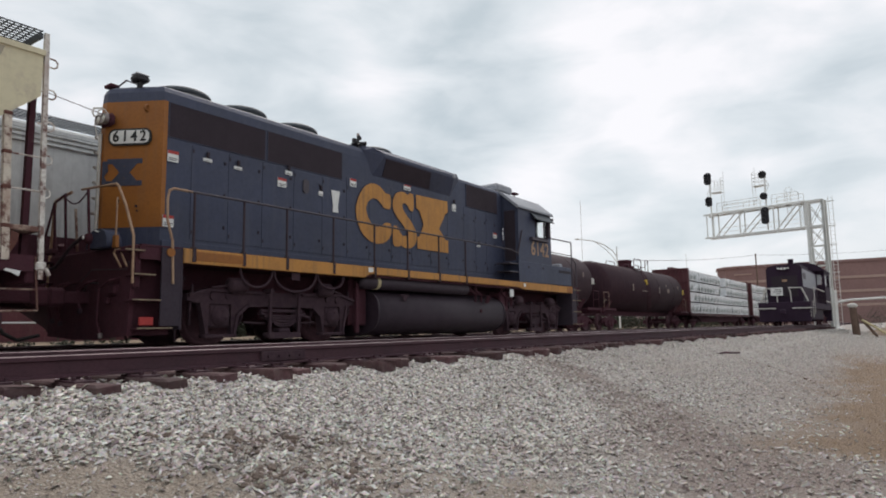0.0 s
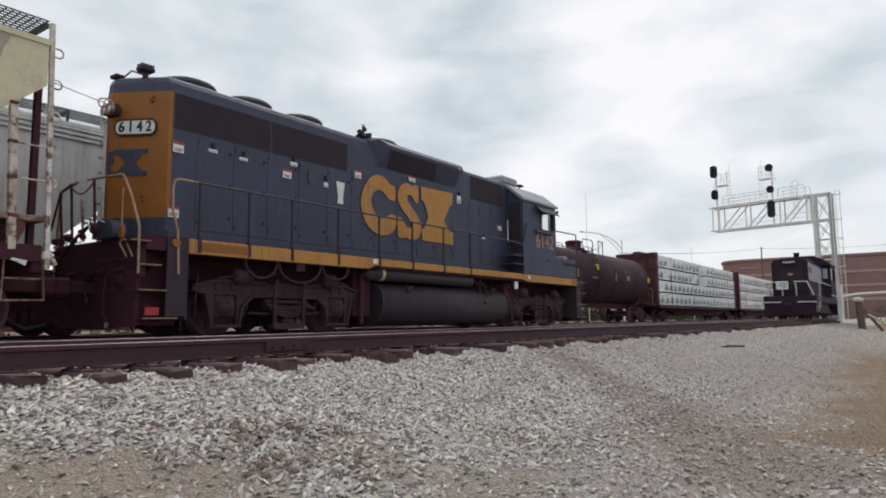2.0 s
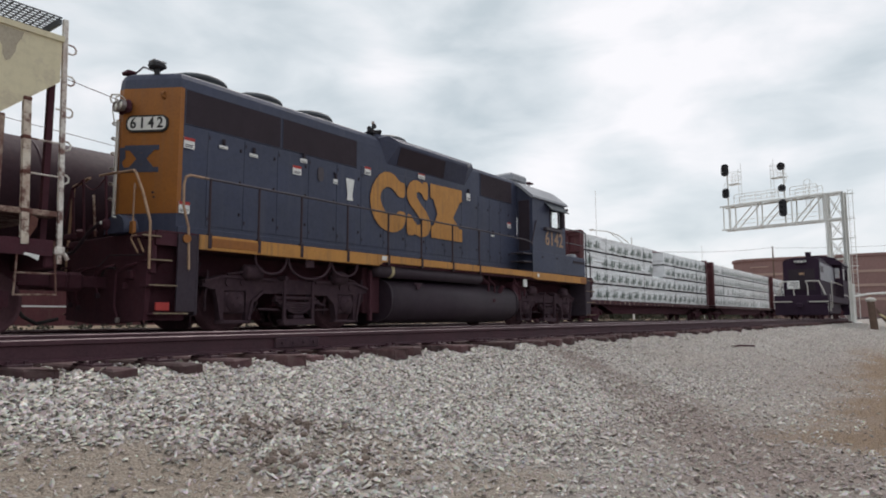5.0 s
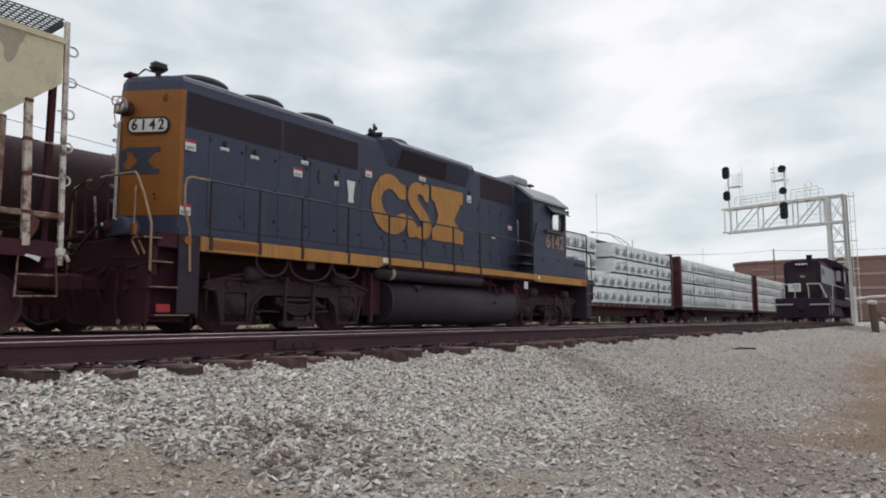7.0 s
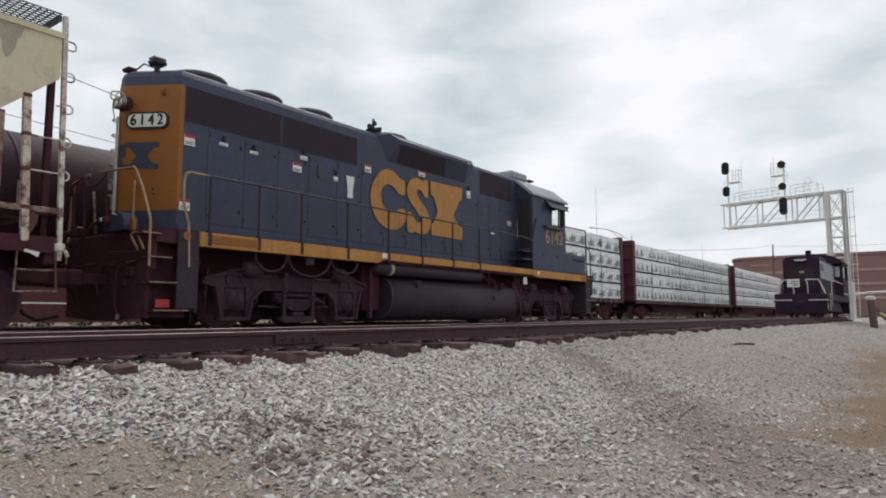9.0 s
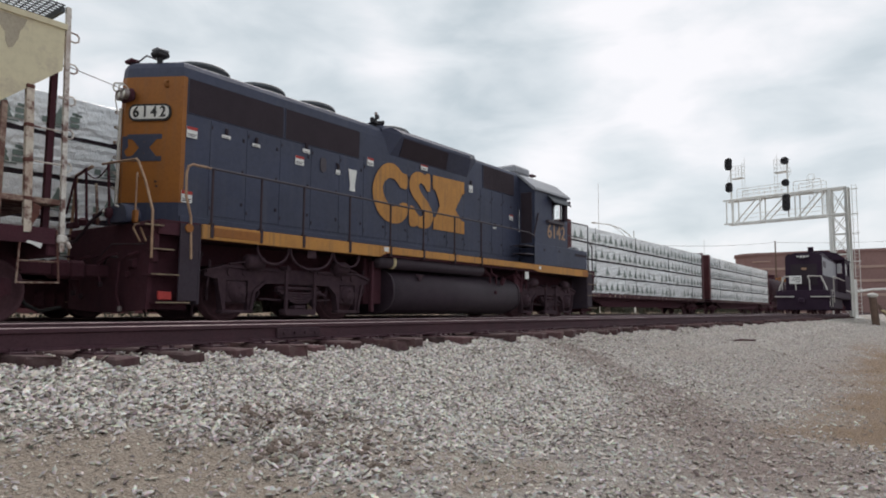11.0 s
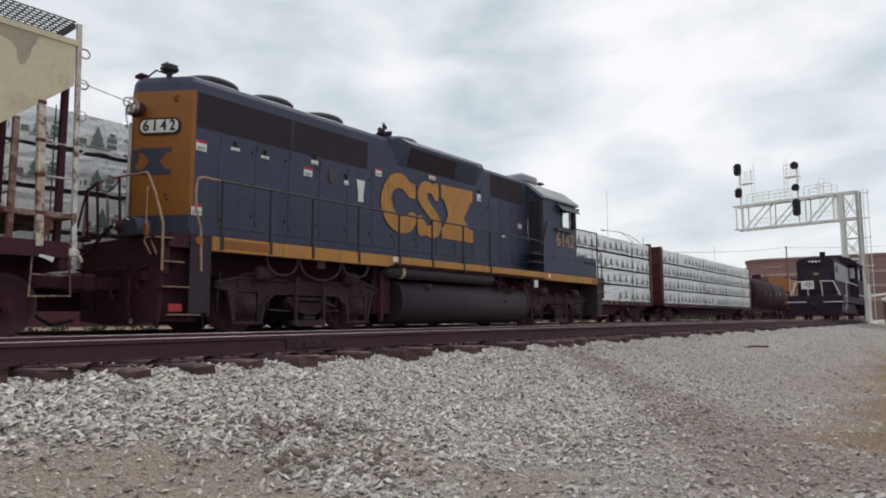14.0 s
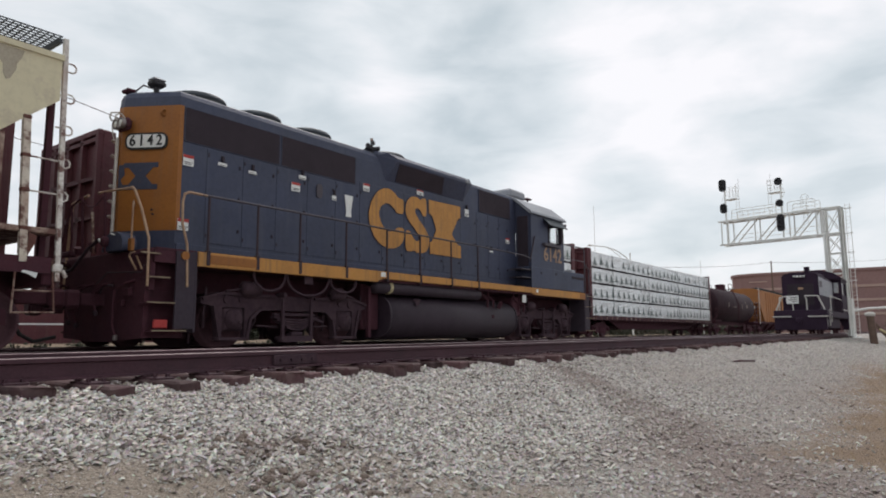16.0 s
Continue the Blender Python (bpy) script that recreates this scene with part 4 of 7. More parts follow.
    o.matrix_basis = pose(0, -0.040, 0)
    # blue emblem on the end: plain blocks
    em = M()
    em.prism([(-0.31, 0.235), (0.31, 0.235), (0.31, 0.15), (0.22, 0.15), (0.09, 0.0), (0.22, -0.15), (0.31, -0.15), (0.31, -0.235), (-0.31, -0.235), (-0.31, -0.15), (-0.22, -0.15),
              (-0.09, 0.0), (-0.22, 0.15), (-0.31, 0.15)], "y", -0.004, 0.004)
    o = part("end_emblem", em, BLUE, lo, "dark blue hourglass block on the gold end")
    o.matrix_basis = bevel_pose(0.655, 2.97, 0.010)
    o = part("end_emblem", M().prism([(-0.06, 0.2), (0.03, 0.2), (0.05, 0.02), (-0.02, -0.06), (0.05, -0.2), (-0.06, -0.2)], "y", -0.004, 0.004), BLUE, lo, "dark blue block on the gold end")
    o.matrix_basis = bevel_pose(0.995, 2.97, 0.010)
    part("emblem_rivet", M().rod(on_bevel(0.655, 3.07, 0.0), on_bevel(0.655, 3.07, 0.022), 0.016, 8).cut().rod(on_bevel(0.655, 2.87, 0.0), on_bevel(0.655, 2.87, 0.022), 0.016, 8), HANDDARK, lo)
    part("end_latch", M().rod(on_bevel(0.42, 2.38, 0.0), on_bevel(0.42, 2.38, 0.03), 0.02, 8).cut().rod(on_bevel(0.40, 2.30, 0.0), on_bevel(0.40, 2.30, 0.03), 0.016, 8), GRILLE, lo)
    hl = M().box(0.80, 0.93, -0.30, 0.06, 3.77, 3.99, 0.05)
    h = part("headlight", hl, UNDER, lo, "twin-lamp headlight housing")
    for y in (-0.215, -0.045):
        part("lamp_rim", M().lathe((0.80, y, 3.875), "x", [(0.0, 0.092), (-0.06, 0.096), (-0.075, 0.086), (-0.055, 0.074)], 18), STEEL, h, "bright metal lamp rim")
        part("lamp_lens", M().lathe((0.80, y, 3.875), "x", [(-0.03, 0.076), (-0.06, 0.055), (-0.07, 0.01)], 16), LENS, h)
    part("lamp_guard", M().tube([(0.90, -0.16, 3.95), (0.80, -0.13, 4.06), (0.78, -0.08, 4.07), (0.78, 0.03, 4.07), (0.80, 0.07, 4.05), (0.88, 0.07, 3.95)], 0.011, 6).tube([(0.78, 0.02, 4.07), (0.74, 0.05, 3.82), (0.78, 0.04, 3.62)], 0.011, 5), HANDW, h, "pale wire guard over the lamps")
    for i in range(7):
        z = 2.30 + 0.27 * i
        part("grab_iron", M().tube([(0.97, 0.22, z), (0.87, 0.19, z + 0.01), (0.85, 0.21, z + 0.02), (0.87, 0.30, z + 0.02), (0.91, 0.33, z + 0.01), (1.03, 0.34, z)], 0.014, 5), HANDW, lo, "pale grab iron on the hood end")
    part("conduit", M().tube([(0.84, 0.04, 1.7), (0.84, 0.04, 3.66)], 0.03, 6), HANDW, lo, "pale conduit down the hood end")
    part("grab_iron", M().tube([(0.86, 0.05, 3.97), (0.74, 0.10, 3.98), (0.72, 0.11, 4.04), (0.74, 0.11, 4.12), (0.86, 0.05, 4.14)], 0.014, 6), HANDW, lo)
    part("lifting_eye", M().lathe((1.24, -0.71, 4.08), "y", [(-0.02, 0.05), (0.0, 0.075), (0.02, 0.05)], 14), GOLD, lo)
    # radiator openings: frame, wire mesh
    def grille(name, x0, x1, z0, z1, y, slats):
        q = M().box(x0, x1, y - 0.012, y + 0.01, z0, z1)
        gr = part(name, q, GRILLE, lo, "dark wire-mesh grille")
        f = M()
        for (a0, a1, b0, b1) in ((x0 - 0.012, x1 + 0.012, z0 - 0.012, z0), (x0 - 0.012, x1 + 0.012, z1, z1 + 0.012), (x0 - 0.012, x0, z0, z1), (x1, x1 + 0.012, z0, z1)):
            f.box(a0, a1, y - 0.013, y + 0.01, b0, b1, 0.003)
        part("grille_frame", f, BLUE, gr)
        w = M()
        k = int((x1 - x0) / slats)
        for i in range(1, k):
            x = x0 + (x1 - x0) * i / k
            w.box(x - 0.004, x + 0.004, y - 0.0135, y - 0.011, z0, z1)
        part("grille_mesh", w, GRILLE, gr)
    grille("radiator_grille", 1.50, 3.555, 3.60, 4.20, -HY, 0.055)
    grille("radiator_grille", 3.62, 5.70, 3.60, 4.20, -HY, 0.055)
    grille("intake_grille", 10.74, 12.45, 3.72, 4.36, -HY - 0.005, 0.055)
    # roof fans
    for i, x in enumerate((2.29, 3.64, 5.08, 7.75)):
        z = 4.56 if i < 3 else 4.62
        R = 0.54 if i < 3 else 0.52
        f = part("roof_fan", M().lathe((x, 0, z), "z", [(0.0, R + 0.03), (0.05, R + 0.03), (0.06, R + 0.01), (0.11, R + 0.01), (0.12, R + 0.03), (0.17, R + 0.02), (0.21, R - 0.02), (0.25, R - 0.12), (0.25, R - 0.15), (0.15, R - 0.16)], 32), FANGREY, lo,
                 "round grey-blue cooling fan housing")
        gm = M()
        for j in range(5):
            rr = (R - 0.14) * (j + 1) / 5
            gm.lathe((x, 0, z + 0.235), "z", [(0, rr - 0.012), (0.012, rr), (0, rr + 0.012)], 28)
        for j in range(12):
            a0 = 2 * math.pi * j / 12
            gm.rod((x, 0, z + 0.24), (x + (R - 0.1) * math.cos(a0), (R - 0.1) * math.sin(a0), z + 0.24), 0.01, 4)
        gm.rod((x, 0, z + 0.02), (x, 0, z + 0.25), 0.14, 14)
        part("fan_guard", gm, GRILLE, f)
    # dynamic brake blister with its side grille
    lev = [(-HY, 3.88, 6.72, 9.95), (-1.19, 4.33, 6.90, 9.80), (-1.19, 4.40, 6.90, 9.84), (-1.08, 4.51, 6.66, 10.10), (-0.6, 4.64, 6.40, 10.32)]
    lev = lev + [(-y0, z0, a, b) for y0, z0, a, b in reversed(lev)]
    k = len(lev)
    vs = [(a, y0, z0) for y0, z0, a, b in lev] + [(b, y0, z0) for y0, z0, a, b in lev]
    fs = [(i, i + 1, k + i + 1, k + i) for i in range(k - 1)]
    blm = M().add(vs, fs)
    for o, xe in ((0, 6.44), (k, 10.42)):
        for sy, ix in ((-1, (0, 1, 2, 3, 4)), (1, (k - 1, k - 2, k - 3, k - 4, k - 5))):
            top = (xe, sy * HY * 0.99, 4.44)
            q = [vs[o + i] for i in ix]
            blm.add([top] + q, [(0, 1, 2), (0, 2, 3), (0, 3, 4), (0, 4, 5)])
    bl = part("dynamic_brake_blister", blm, BLUE, lo, "flared dynamic brake housing on the hood")
    part("blister_grille", M().add([(7.06, -0.976, 3.905), (8.95, -0.976, 3.905), (8.78, -1.180, 4.295), (6.98, -1.180, 4.295), (7.06, -0.966, 3.911), (8.95, -0.966, 3.911), (8.78, -1.170, 4.301), (6.98, -1.170, 4.301)], [(0, 1, 2, 3), (4, 5, 6, 7), (0, 1, 5, 4), (1, 2, 6, 5), (2, 3, 7, 6), (3, 0, 4, 7)]), GRILLE, bl, "dark resistor grille")
    part("blister_lamp", M().box(9.74, 9.90, -1.215, -1.16, 4.33, 4.45, 0.02), SILVER, bl, "pale corner cap of the brake housing")
    part("exhaust_silencer", M().box(9.2, 10.3, -0.35, 0.35, 4.62, 4.76, 0.04), UNDER, lo)
    # horn cluster and beacon on the roof
    hn = M().rod((6.42, -0.78, 4.45), (6.42, -0.78, 4.66), 0.035, 8)
    for dx, dz, ln in ((-0.13, 0.0, -0.13), (0.13, 0.0, 0.13), (0, 0.10, 0.0)):
        hn.rod((6.42 + dx * 0.2, -0.78, 4.64 + dz), (6.42 + dx + ln * 0.5, -0.84, 4.64 + dz), 0.022, 10, 0.06)
    hn.rod((6.42, -0.78, 4.6), (6.42, -0.78, 4.82), 0.03, 8)
    hn.box(6.24, 6.60, -0.84, -0.72, 4.57, 4.61, 0.015)
    part("horn_cap", M().rod((6.42, -0.78, 4.80), (6.42, -0.78, 4.86), 0.035, 8), LADDERW, lo)
    part("air_horn", hn, SIGBLK, lo, "three-chime air horn")
    bk = M().box(1.10, 1.36, -0.56, -0.34, 4.60, 4.70, 0.03)
    bk.rod((1.23, -0.45, 4.42), (1.23, -0.45, 4.62), 0.05, 8)
    part("end_antenna", bk, SIGBLK, lo, "dark box antenna on a short mast")
    part("antenna_cap", M().box(1.11, 1.35, -0.55, -0.35, 4.702, 4.74, 0.015), SILVER, lo)
    part("end_bracket", M().box(0.94, 1.12, 0.0, 0.22, 4.55, 4.62, 0.02).rod((1.04, 0.1, 4.4), (1.04, 0.1, 4.56), 0.03, 8), UNDER, lo)
    part("end_conduit", M().tube([(1.2, -0.45, 4.55), (1.12, -0.2, 4.66), (1.08, 0.05, 4.56)], 0.015, 5), HANDDARK, lo)
    # hood doors, seams, latches
    xs = [1.95 + 0.0, 2.72, 3.50, 4.30, 5.10, 5.85, 6.6, 7.4, 8.2, 9.0, 9.8, 10.6, 11.2, 11.8, 12.35]
    for x0, x1 in zip(xs[:-1], xs[1:]):
        top = 3.55 if x0 < 5.6 else 3.68
        d = part("hood_door", M().box(x0 + 0.004, x1 - 0.004, -HY - 0.010, -HY + 0.01, 1.86, top, 0.005), BLUE, lo)
        l = M()
        for z in (2.15, 2.75, 3.35):
            l.cut().box(x1 - 0.10, x1 - 0.065, -HY - 0.03, -HY - 0.008, z - 0.04, z + 0.02, 0.005)
        for z in (2.0, 3.45):
            l.cut().box(x0 + 0.02, x0 + 0.045, -HY - 0.022, -HY - 0.008, z - 0.04, z + 0.03, 0.004)
        part("latch", l, GRILLE, d, "dark door latch")
    part("hood_skirt", M().box(1.42, 12.7, -HY - 0.03, -HY + 0.01, ZS + 0.01, 1.80, 0.008), BLUE, lo)
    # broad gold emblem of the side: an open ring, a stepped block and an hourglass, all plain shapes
    y = -HY - 0.030

    def flat(poly, d=0.0):
        return M().prism(poly, "y", y - 0.004 - d, y - d)
    def eased(poly):
        """Cuts the corners of an outline twice."""
        for _ in range(2):
            poly = [(p[0] * (1 - t) + q[0] * t, p[1] * (1 - t) + q[1] * t) for p, q in zip(poly, poly[1:] + poly[:1]) for t in (0.2, 0.8)]
        return poly
    open_ring = [(7.37, 3.14), (7.37, 3.51), (7.17, 3.51), (7.03, 3.62), (6.85, 3.69), (6.62, 3.67), (6.40, 3.54), (6.22, 3.30), (6.12, 2.98), (6.18, 2.70), (6.32, 2.47), (6.55, 2.31), (6.85, 2.25), (7.10, 2.29), (7.28, 2.40),
                 (7.39, 2.55), (7.39, 2.80), (7.15, 2.80), (7.02, 2.70), (6.85, 2.65), (6.67, 2.71), (6.53, 2.86), (6.46, 3.05), (6.54, 3.22), (6.70, 3.33), (6.88, 3.32), (7.02, 3.23), (7.12, 3.14)]
    part("side_emblem", flat(eased(open_ring)), GOLD_WORN, lo, "faded gold open ring of the side emblem")
    winding = [(8.27, 3.67), (8.27, 3.21), (8.12, 3.21), (8.04, 3.33), (7.92, 3.39), (7.81, 3.35), (7.81, 3.24), (7.96, 3.09), (8.20, 2.92), (8.36, 2.72), (8.39, 2.51), (8.29, 2.34), (8.11, 2.26), (7.90, 2.25), (7.74, 2.31),
               (7.68, 2.26), (7.44, 2.26), (7.44, 2.77), (7.60, 2.77), (7.72, 2.61), (7.86, 2.53), (7.98, 2.57), (7.98, 2.68), (7.84, 2.82), (7.60, 2.98), (7.46, 3.14), (7.43, 3.34), (7.52, 3.54), (7.70, 3.65), (7.90, 3.66),
               (8.04, 3.60), (8.10, 3.67)]
    part("side_emblem", flat(eased(winding), 0.002), GOLD_WORN, lo, "faded gold winding block of the side emblem")
    waisted = [(8.37, 3.67), (9.77, 3.70), (9.77, 3.38), (9.68, 3.36), (9.36, 2.90), (9.66, 2.62), (9.78, 2.62), (9.78, 2.28), (8.41, 2.28), (8.41, 2.58), (8.50, 2.60), (8.68, 2.93), (8.50, 3.28), (8.37, 3.32)]
    part("side_emblem", flat(waisted, 0.004), GOLD_WORN, lo, "faded gold hourglass block of the side emblem")
    # notices and small plates on the hood side
    def notice(x, z, w, h, red=True, yy=-HY - 0.026):
        q = part("notice", M().box(x - w / 2, x + w / 2, yy - 0.004, yy + 0.01, z - h / 2, z + h / 2), WHITE, lo, "white notice with a red heading")
        if red:
            part("notice_heading", M().box(x - w / 2, x + w / 2, yy - 0.007, yy - 0.003, z + h * 0.22, z + h / 2), REDPAINT, q)
        else:
            part("door_handle", M().box(x - 0.03, x + 0.03, yy - 0.03, yy + 0.01, z + h / 2 + 0.01, z + h / 2 + 0.12, 0.01), GRILLE, q)
        part("notice_lines", M().box(x - w * 0.4, x + w * 0.4, yy - 0.006, yy - 0.003, z - h * 0.22, z - h * 0.14).box(
            x - w * 0.4, x + w * 0.3, yy - 0.006, yy - 0.003, z - h * 0.38, z - h * 0.3), HANDDARK, q)
    for x, z, w, h, red in ((1.58, 3.26, 0.20, 0.19, True), (3.98, 3.22, 0.22, 0.18, True), (6.05, 3.58, 0.20, 0.18, True), (8.02, 3.80, 0.26, 0.13, True), (10.1, 3.58, 0.18, 0.2, False),
                            (12.28, 3.03, 0.2, 0.16, True), (2.26, 3.33, 0.18, 0.06, False), (2.92, 3.31, 0.18, 0.06, False), (4.15, 3.45, 0.18, 0.08, False),
                            (5.05, 3.17, 0.12, 0.10, False), (11.35, 2.62, 0.16, 0.05, False)):
        notice(x, z, w, h, red)
    notice(1.53, 2.13, 0.20, 0.20, True)
    q = M().prism([(5.36, 3.30), (5.62, 3.30), (5.56, 2.94), (5.58, 2.82), (5.40, 2.82), (5.42, 2.94)], "y", -HY - 0.03, -HY - 0.02)
    ip = part("notice", q, WHITE, lo, "tall white instruction plate with dark print")
    part("notice_print", M().box(5.45, 5.53, -HY - 0.033, -HY - 0.029, 3.0, 3.2).cut().box(5.44, 5.54, -HY - 0.033, -HY - 0.029, 2.88, 2.91).cut().box(5.42, 5.56, -HY - 0.033, -HY - 0.029, 3.235, 3.26), GALV, ip)
    part("inspection_hatch", rounded(0.16, 0.30, 0.07, -0.01, 0.01), HANDDARK, lo).matrix_basis = pose(4.62, -HY - 0.026, 3.25)
    # cab with its open roof edge, windows and rear wall
    c0, c1, CY = 12.80, 15.02, 1.50
    cp = [(-CY, ZS), (-CY, 3.92), (-1.30, 4.14), (-0.55, 4.42), (0.55, 4.42), (1.30, 4.14), (CY, 3.92), (CY, ZS)]
    # side wall with a window opening
    def side_wall(sy):
        w = M()
        a, b, wx0, wx1, wz0, wz1 = c0, c1, 13.96, 14.72, 3.12, 3.74
        ya, yb = sorted((sy * CY, sy * (CY - 0.06)))
        w.box(a, b, ya, yb, ZS, wz0)
        w.box(a, b, ya, yb, wz1, 3.93)
        w.box(a, wx0, ya, yb, wz0, wz1)
        w.box(wx1, b, ya, yb, wz0, wz1)
        s = part("cab_side", w, BLUE, lo, "blue cab side")
        f = M()
        for q in ((wx0 - 0.04, wx1 + 0.04, wz0 - 0.04, wz0), (wx0 - 0.04, wx1 + 0.04, wz1, wz1 + 0.04), (wx0 - 0.04, wx0, wz0, wz1), (wx1, wx1 + 0.04, wz0, wz1), (14.52, 14.55, wz0, wz1)):
            f.box(q[0], q[1], sy * CY - 0.02, sy * CY + 0.02, q[2], q[3])
        part("window_frame", f, GRILLE, s)
        g1 = part("pane", M().box(14.55, wx1, sy * (CY - 0.035), sy * (CY - 0.03), wz0, wz1), CABGLASS, s)
        g1.visible_shadow = False
        g2 = part("pane", M().box(wx0, 14.52, sy * (CY - 0.035), sy * (CY - 0.03), wz0, wz1), CABGLASS, s)
        g2.visible_shadow = False
        part("wind_deflector", M().box(14.56, 14.74, *sorted((sy * (CY + 0.03), sy * (CY + 0.15))), 3.14, 3.66, 0.02), GRILLE, s, "dark wind deflector beside the window")
        part("cab_lamp", M().rod((14.98, sy * (CY + 0.02), 3.78), (15.06, sy * (CY + 0.08), 3.80), 0.05, 8), GRILLE, s)
        ar = M().prism([(sy * CY, 2.98), (sy * (CY + 0.12), 2.98), (sy * (CY + 0.12), 3.06), (sy * CY, 3.06)], "x", 13.5, 14.6)
        part("arm_rest", ar, HANDDARK, s)
        sh = M().prism([(sy * CY, 3.88), (sy * (CY + 0.24), 3.64), (sy * (CY + 0.24), 3.61), (sy * CY, 3.85)], "x", 13.60, 14.85)
        part("sun_shade", sh, FANGREY, s, "grey folding sunshade over the window")
        return s
    s0 = side_wall(-1)
    side_wall(1)
    tx = text_mesh("6142", 0.62, 0.003, 0.010, 0.98, 1.03)
    tx.materials.append(HANDRAIL)
    o = part("cab_digits", tx, None, lo, "faded gold numerals on the cab side")
    o.matrix_basis = pose(14.20, -CY - 0.010, 2.71)
    for x in (c0, c1 - 0.06):
        rw = M()
        for sy in (-1, 1):
            ya, yb = sorted((sy * 0.96, sy * (CY - 0.062)))
            rw.box(x, x + 0.06, ya, yb, ZS, 2.95)
            rw.box(x, x + 0.06, ya, yb, 3.75, 3.93)
            rw.box(x, x + 0.06, ya, ya + 0.07, 2.95, 3.75)
            rw.box(x, x + 0.06, yb - 0.07, yb, 2.95, 3.75)
        rw.box(x, x + 0.06, -0.96, 0.96, ZS if x > 14 else 3.95, 2.9 if x > 14 else 4.0)
        rw.prism([(-1.44, 3.93), (-1.02, 4.30), (-0.5, 4.54), (0.5, 4.54), (1.02, 4.30), (1.44, 3.93)], "x", x, x + 0.06)
        if x > 14:
            rw.box(x, c1, -0.96, -0.06, 3.7, 3.93).box(x, c1, 0.06, 0.96, 3.7, 3.93).box(x, c1, -0.06, 0.06, 2.9, 3.93)
        part("cab_end_wall", rw, BLUE, lo, "cab end wall with window openings")
    # shade of the recess behind the hood is painted into the door's dark colour
    d = M().box(c0 - 0.02, c0 + 0.01, -1.40, -1.02, 1.70, 3.85, 0.01)
    part("cab_door", d, GRILLE, lo, "cab door in the rear wall, its shade put into the dark colour")
    r = M()
    out = [(-CY - 0.07, 3.91), (-CY - 0.05, 3.98), (-1.03, 4.41), (-0.5, 4.64), (0.5, 4.64), (1.03, 4.41), (CY + 0.05, 3.98), (CY + 0.07, 3.91), (CY, 3.91), (1.0, 4.34), (0.48, 4.57), (-0.48, 4.57),
           (-1.0, 4.34), (-CY, 3.91)]
    r.prism(out, "x", c0 - 0.08, c1 + 0.10)
    # sky reflection on the roof is put in as a pale grey colour
    part("cab_roof", r, SILVER, lo, "cab roof in pale grey for the sky it reflects")
    part("air_conditioner", M().box(13.1, 14.1, -0.62, 0.62, 4.60, 4.88, 0.07), SILVER, lo, "flat pale roof unit")
    part("roof_antenna", M().rod((14.6, -0.4, 4.55), (14.6, -0.4, 4.78), 0.02, 6).box(14.45, 14.75, -0.5, -0.3, 4.74, 4.80, 0.02), UNDER, lo)
    part("cab_floor", M().box(c0 + 0.06, c1 - 0.06, -1.42, 1.42, ZS + 0.01, 1.75), UNDER, lo)
    # low equipment box under and ahead of the cab, short nose
    part("battery_box", M().box(12.76, 16.52, -1.51, -1.0, ZS + 0.01, 2.28, 0.02).box(12.76, 12.80, -1.515, -1.45, ZS, 2.3), BLUE, lo, "low blue box along the walkway")
    part("short_nose", M().prism([(15.02, ZS), (15.98, ZS), (15.98, 2.50), (15.80, 2.82), (15.02, 2.88)], "y", -0.93, 0.93), BLUE, lo, "low short nose")
    part("box_vent", M().box(15.55, 16.45, -1.523, -1.505, 2.06, 2.14).cut().box(13.35, 13.41, -1.523, -1.505, 2.08, 2.14).cut().box(14.35, 14.41, -1.523, -1.505, 2.10, 2.16), GRILLE, lo, "dark vent slot")
    part("rust_edge", M().box(16.1, 16.53, -1.536, -1.525, 1.41, 1.60, 0.002), GOLD, lo, "rusted end of the gold stripe")
    part("nose_bell", M().box(16.0, 16.3, -1.3, -1.0, 2.28, 2.42, 0.04), SILVER, lo)
    part("door_grab", M().tube([(12.70, -1.50, 2.42), (12.98, -1.52, 3.20)], 0.02, 6), POSTDARK, lo)
    # walkway steps beside the cab
    stp = M()
    for z in (1.93, 2.18):
        stp.cut().box(12.2, 12.78, -1.50, -1.05, z - 0.03, z)
    part("cab_step", stp, HANDDARK, lo)
    # handrails
    def stanchion(x, sy, z1=2.58, r=0.022):
        return part("stanchion", M().rod((x, sy * 1.50, 1.42), (x, sy * 1.50, z1), r, 7).box(x - 0.035, x + 0.035, sy * 1.50 - 0.045, sy * 1.50 + 0.045, 1.40, 1.66, 0.01), POSTDARK, lo)
    posts = [1.68, 2.68, 3.67, 4.91, 6.18, 7.36, 8.62, 9.84]
    for x in posts:
        stanchion(x, -1)
        stanchion(x, 1)
    part("handrail", M().tube([(1.55, -1.50, 2.575), (9.84, -1.50, 2.58), (12.35, -1.50, 2.56), (12.76, -1.50, 2.50)], 0.021, 7), HANDDARK, lo, "dark walkway handrail")
    part("handrail", M().tube([(1.55, 1.50, 2.575), (12.7, 1.50, 2.56)], 0.021, 7), HANDDARK, lo)
    part("corner_handrail", M().tube([(1.62, -1.50, 2.575), (1.30, -1.50, 2.58), (1.22, -1.50, 2.54), (1.19, -1.50, 2.40), (1.20, -1.50, 2.05), (1.30, -1.50, 1.72), (1.32, -1.52, 1.04)], 0.021, 8), HANDRAIL, lo,
         "worn gold corner grab rail")
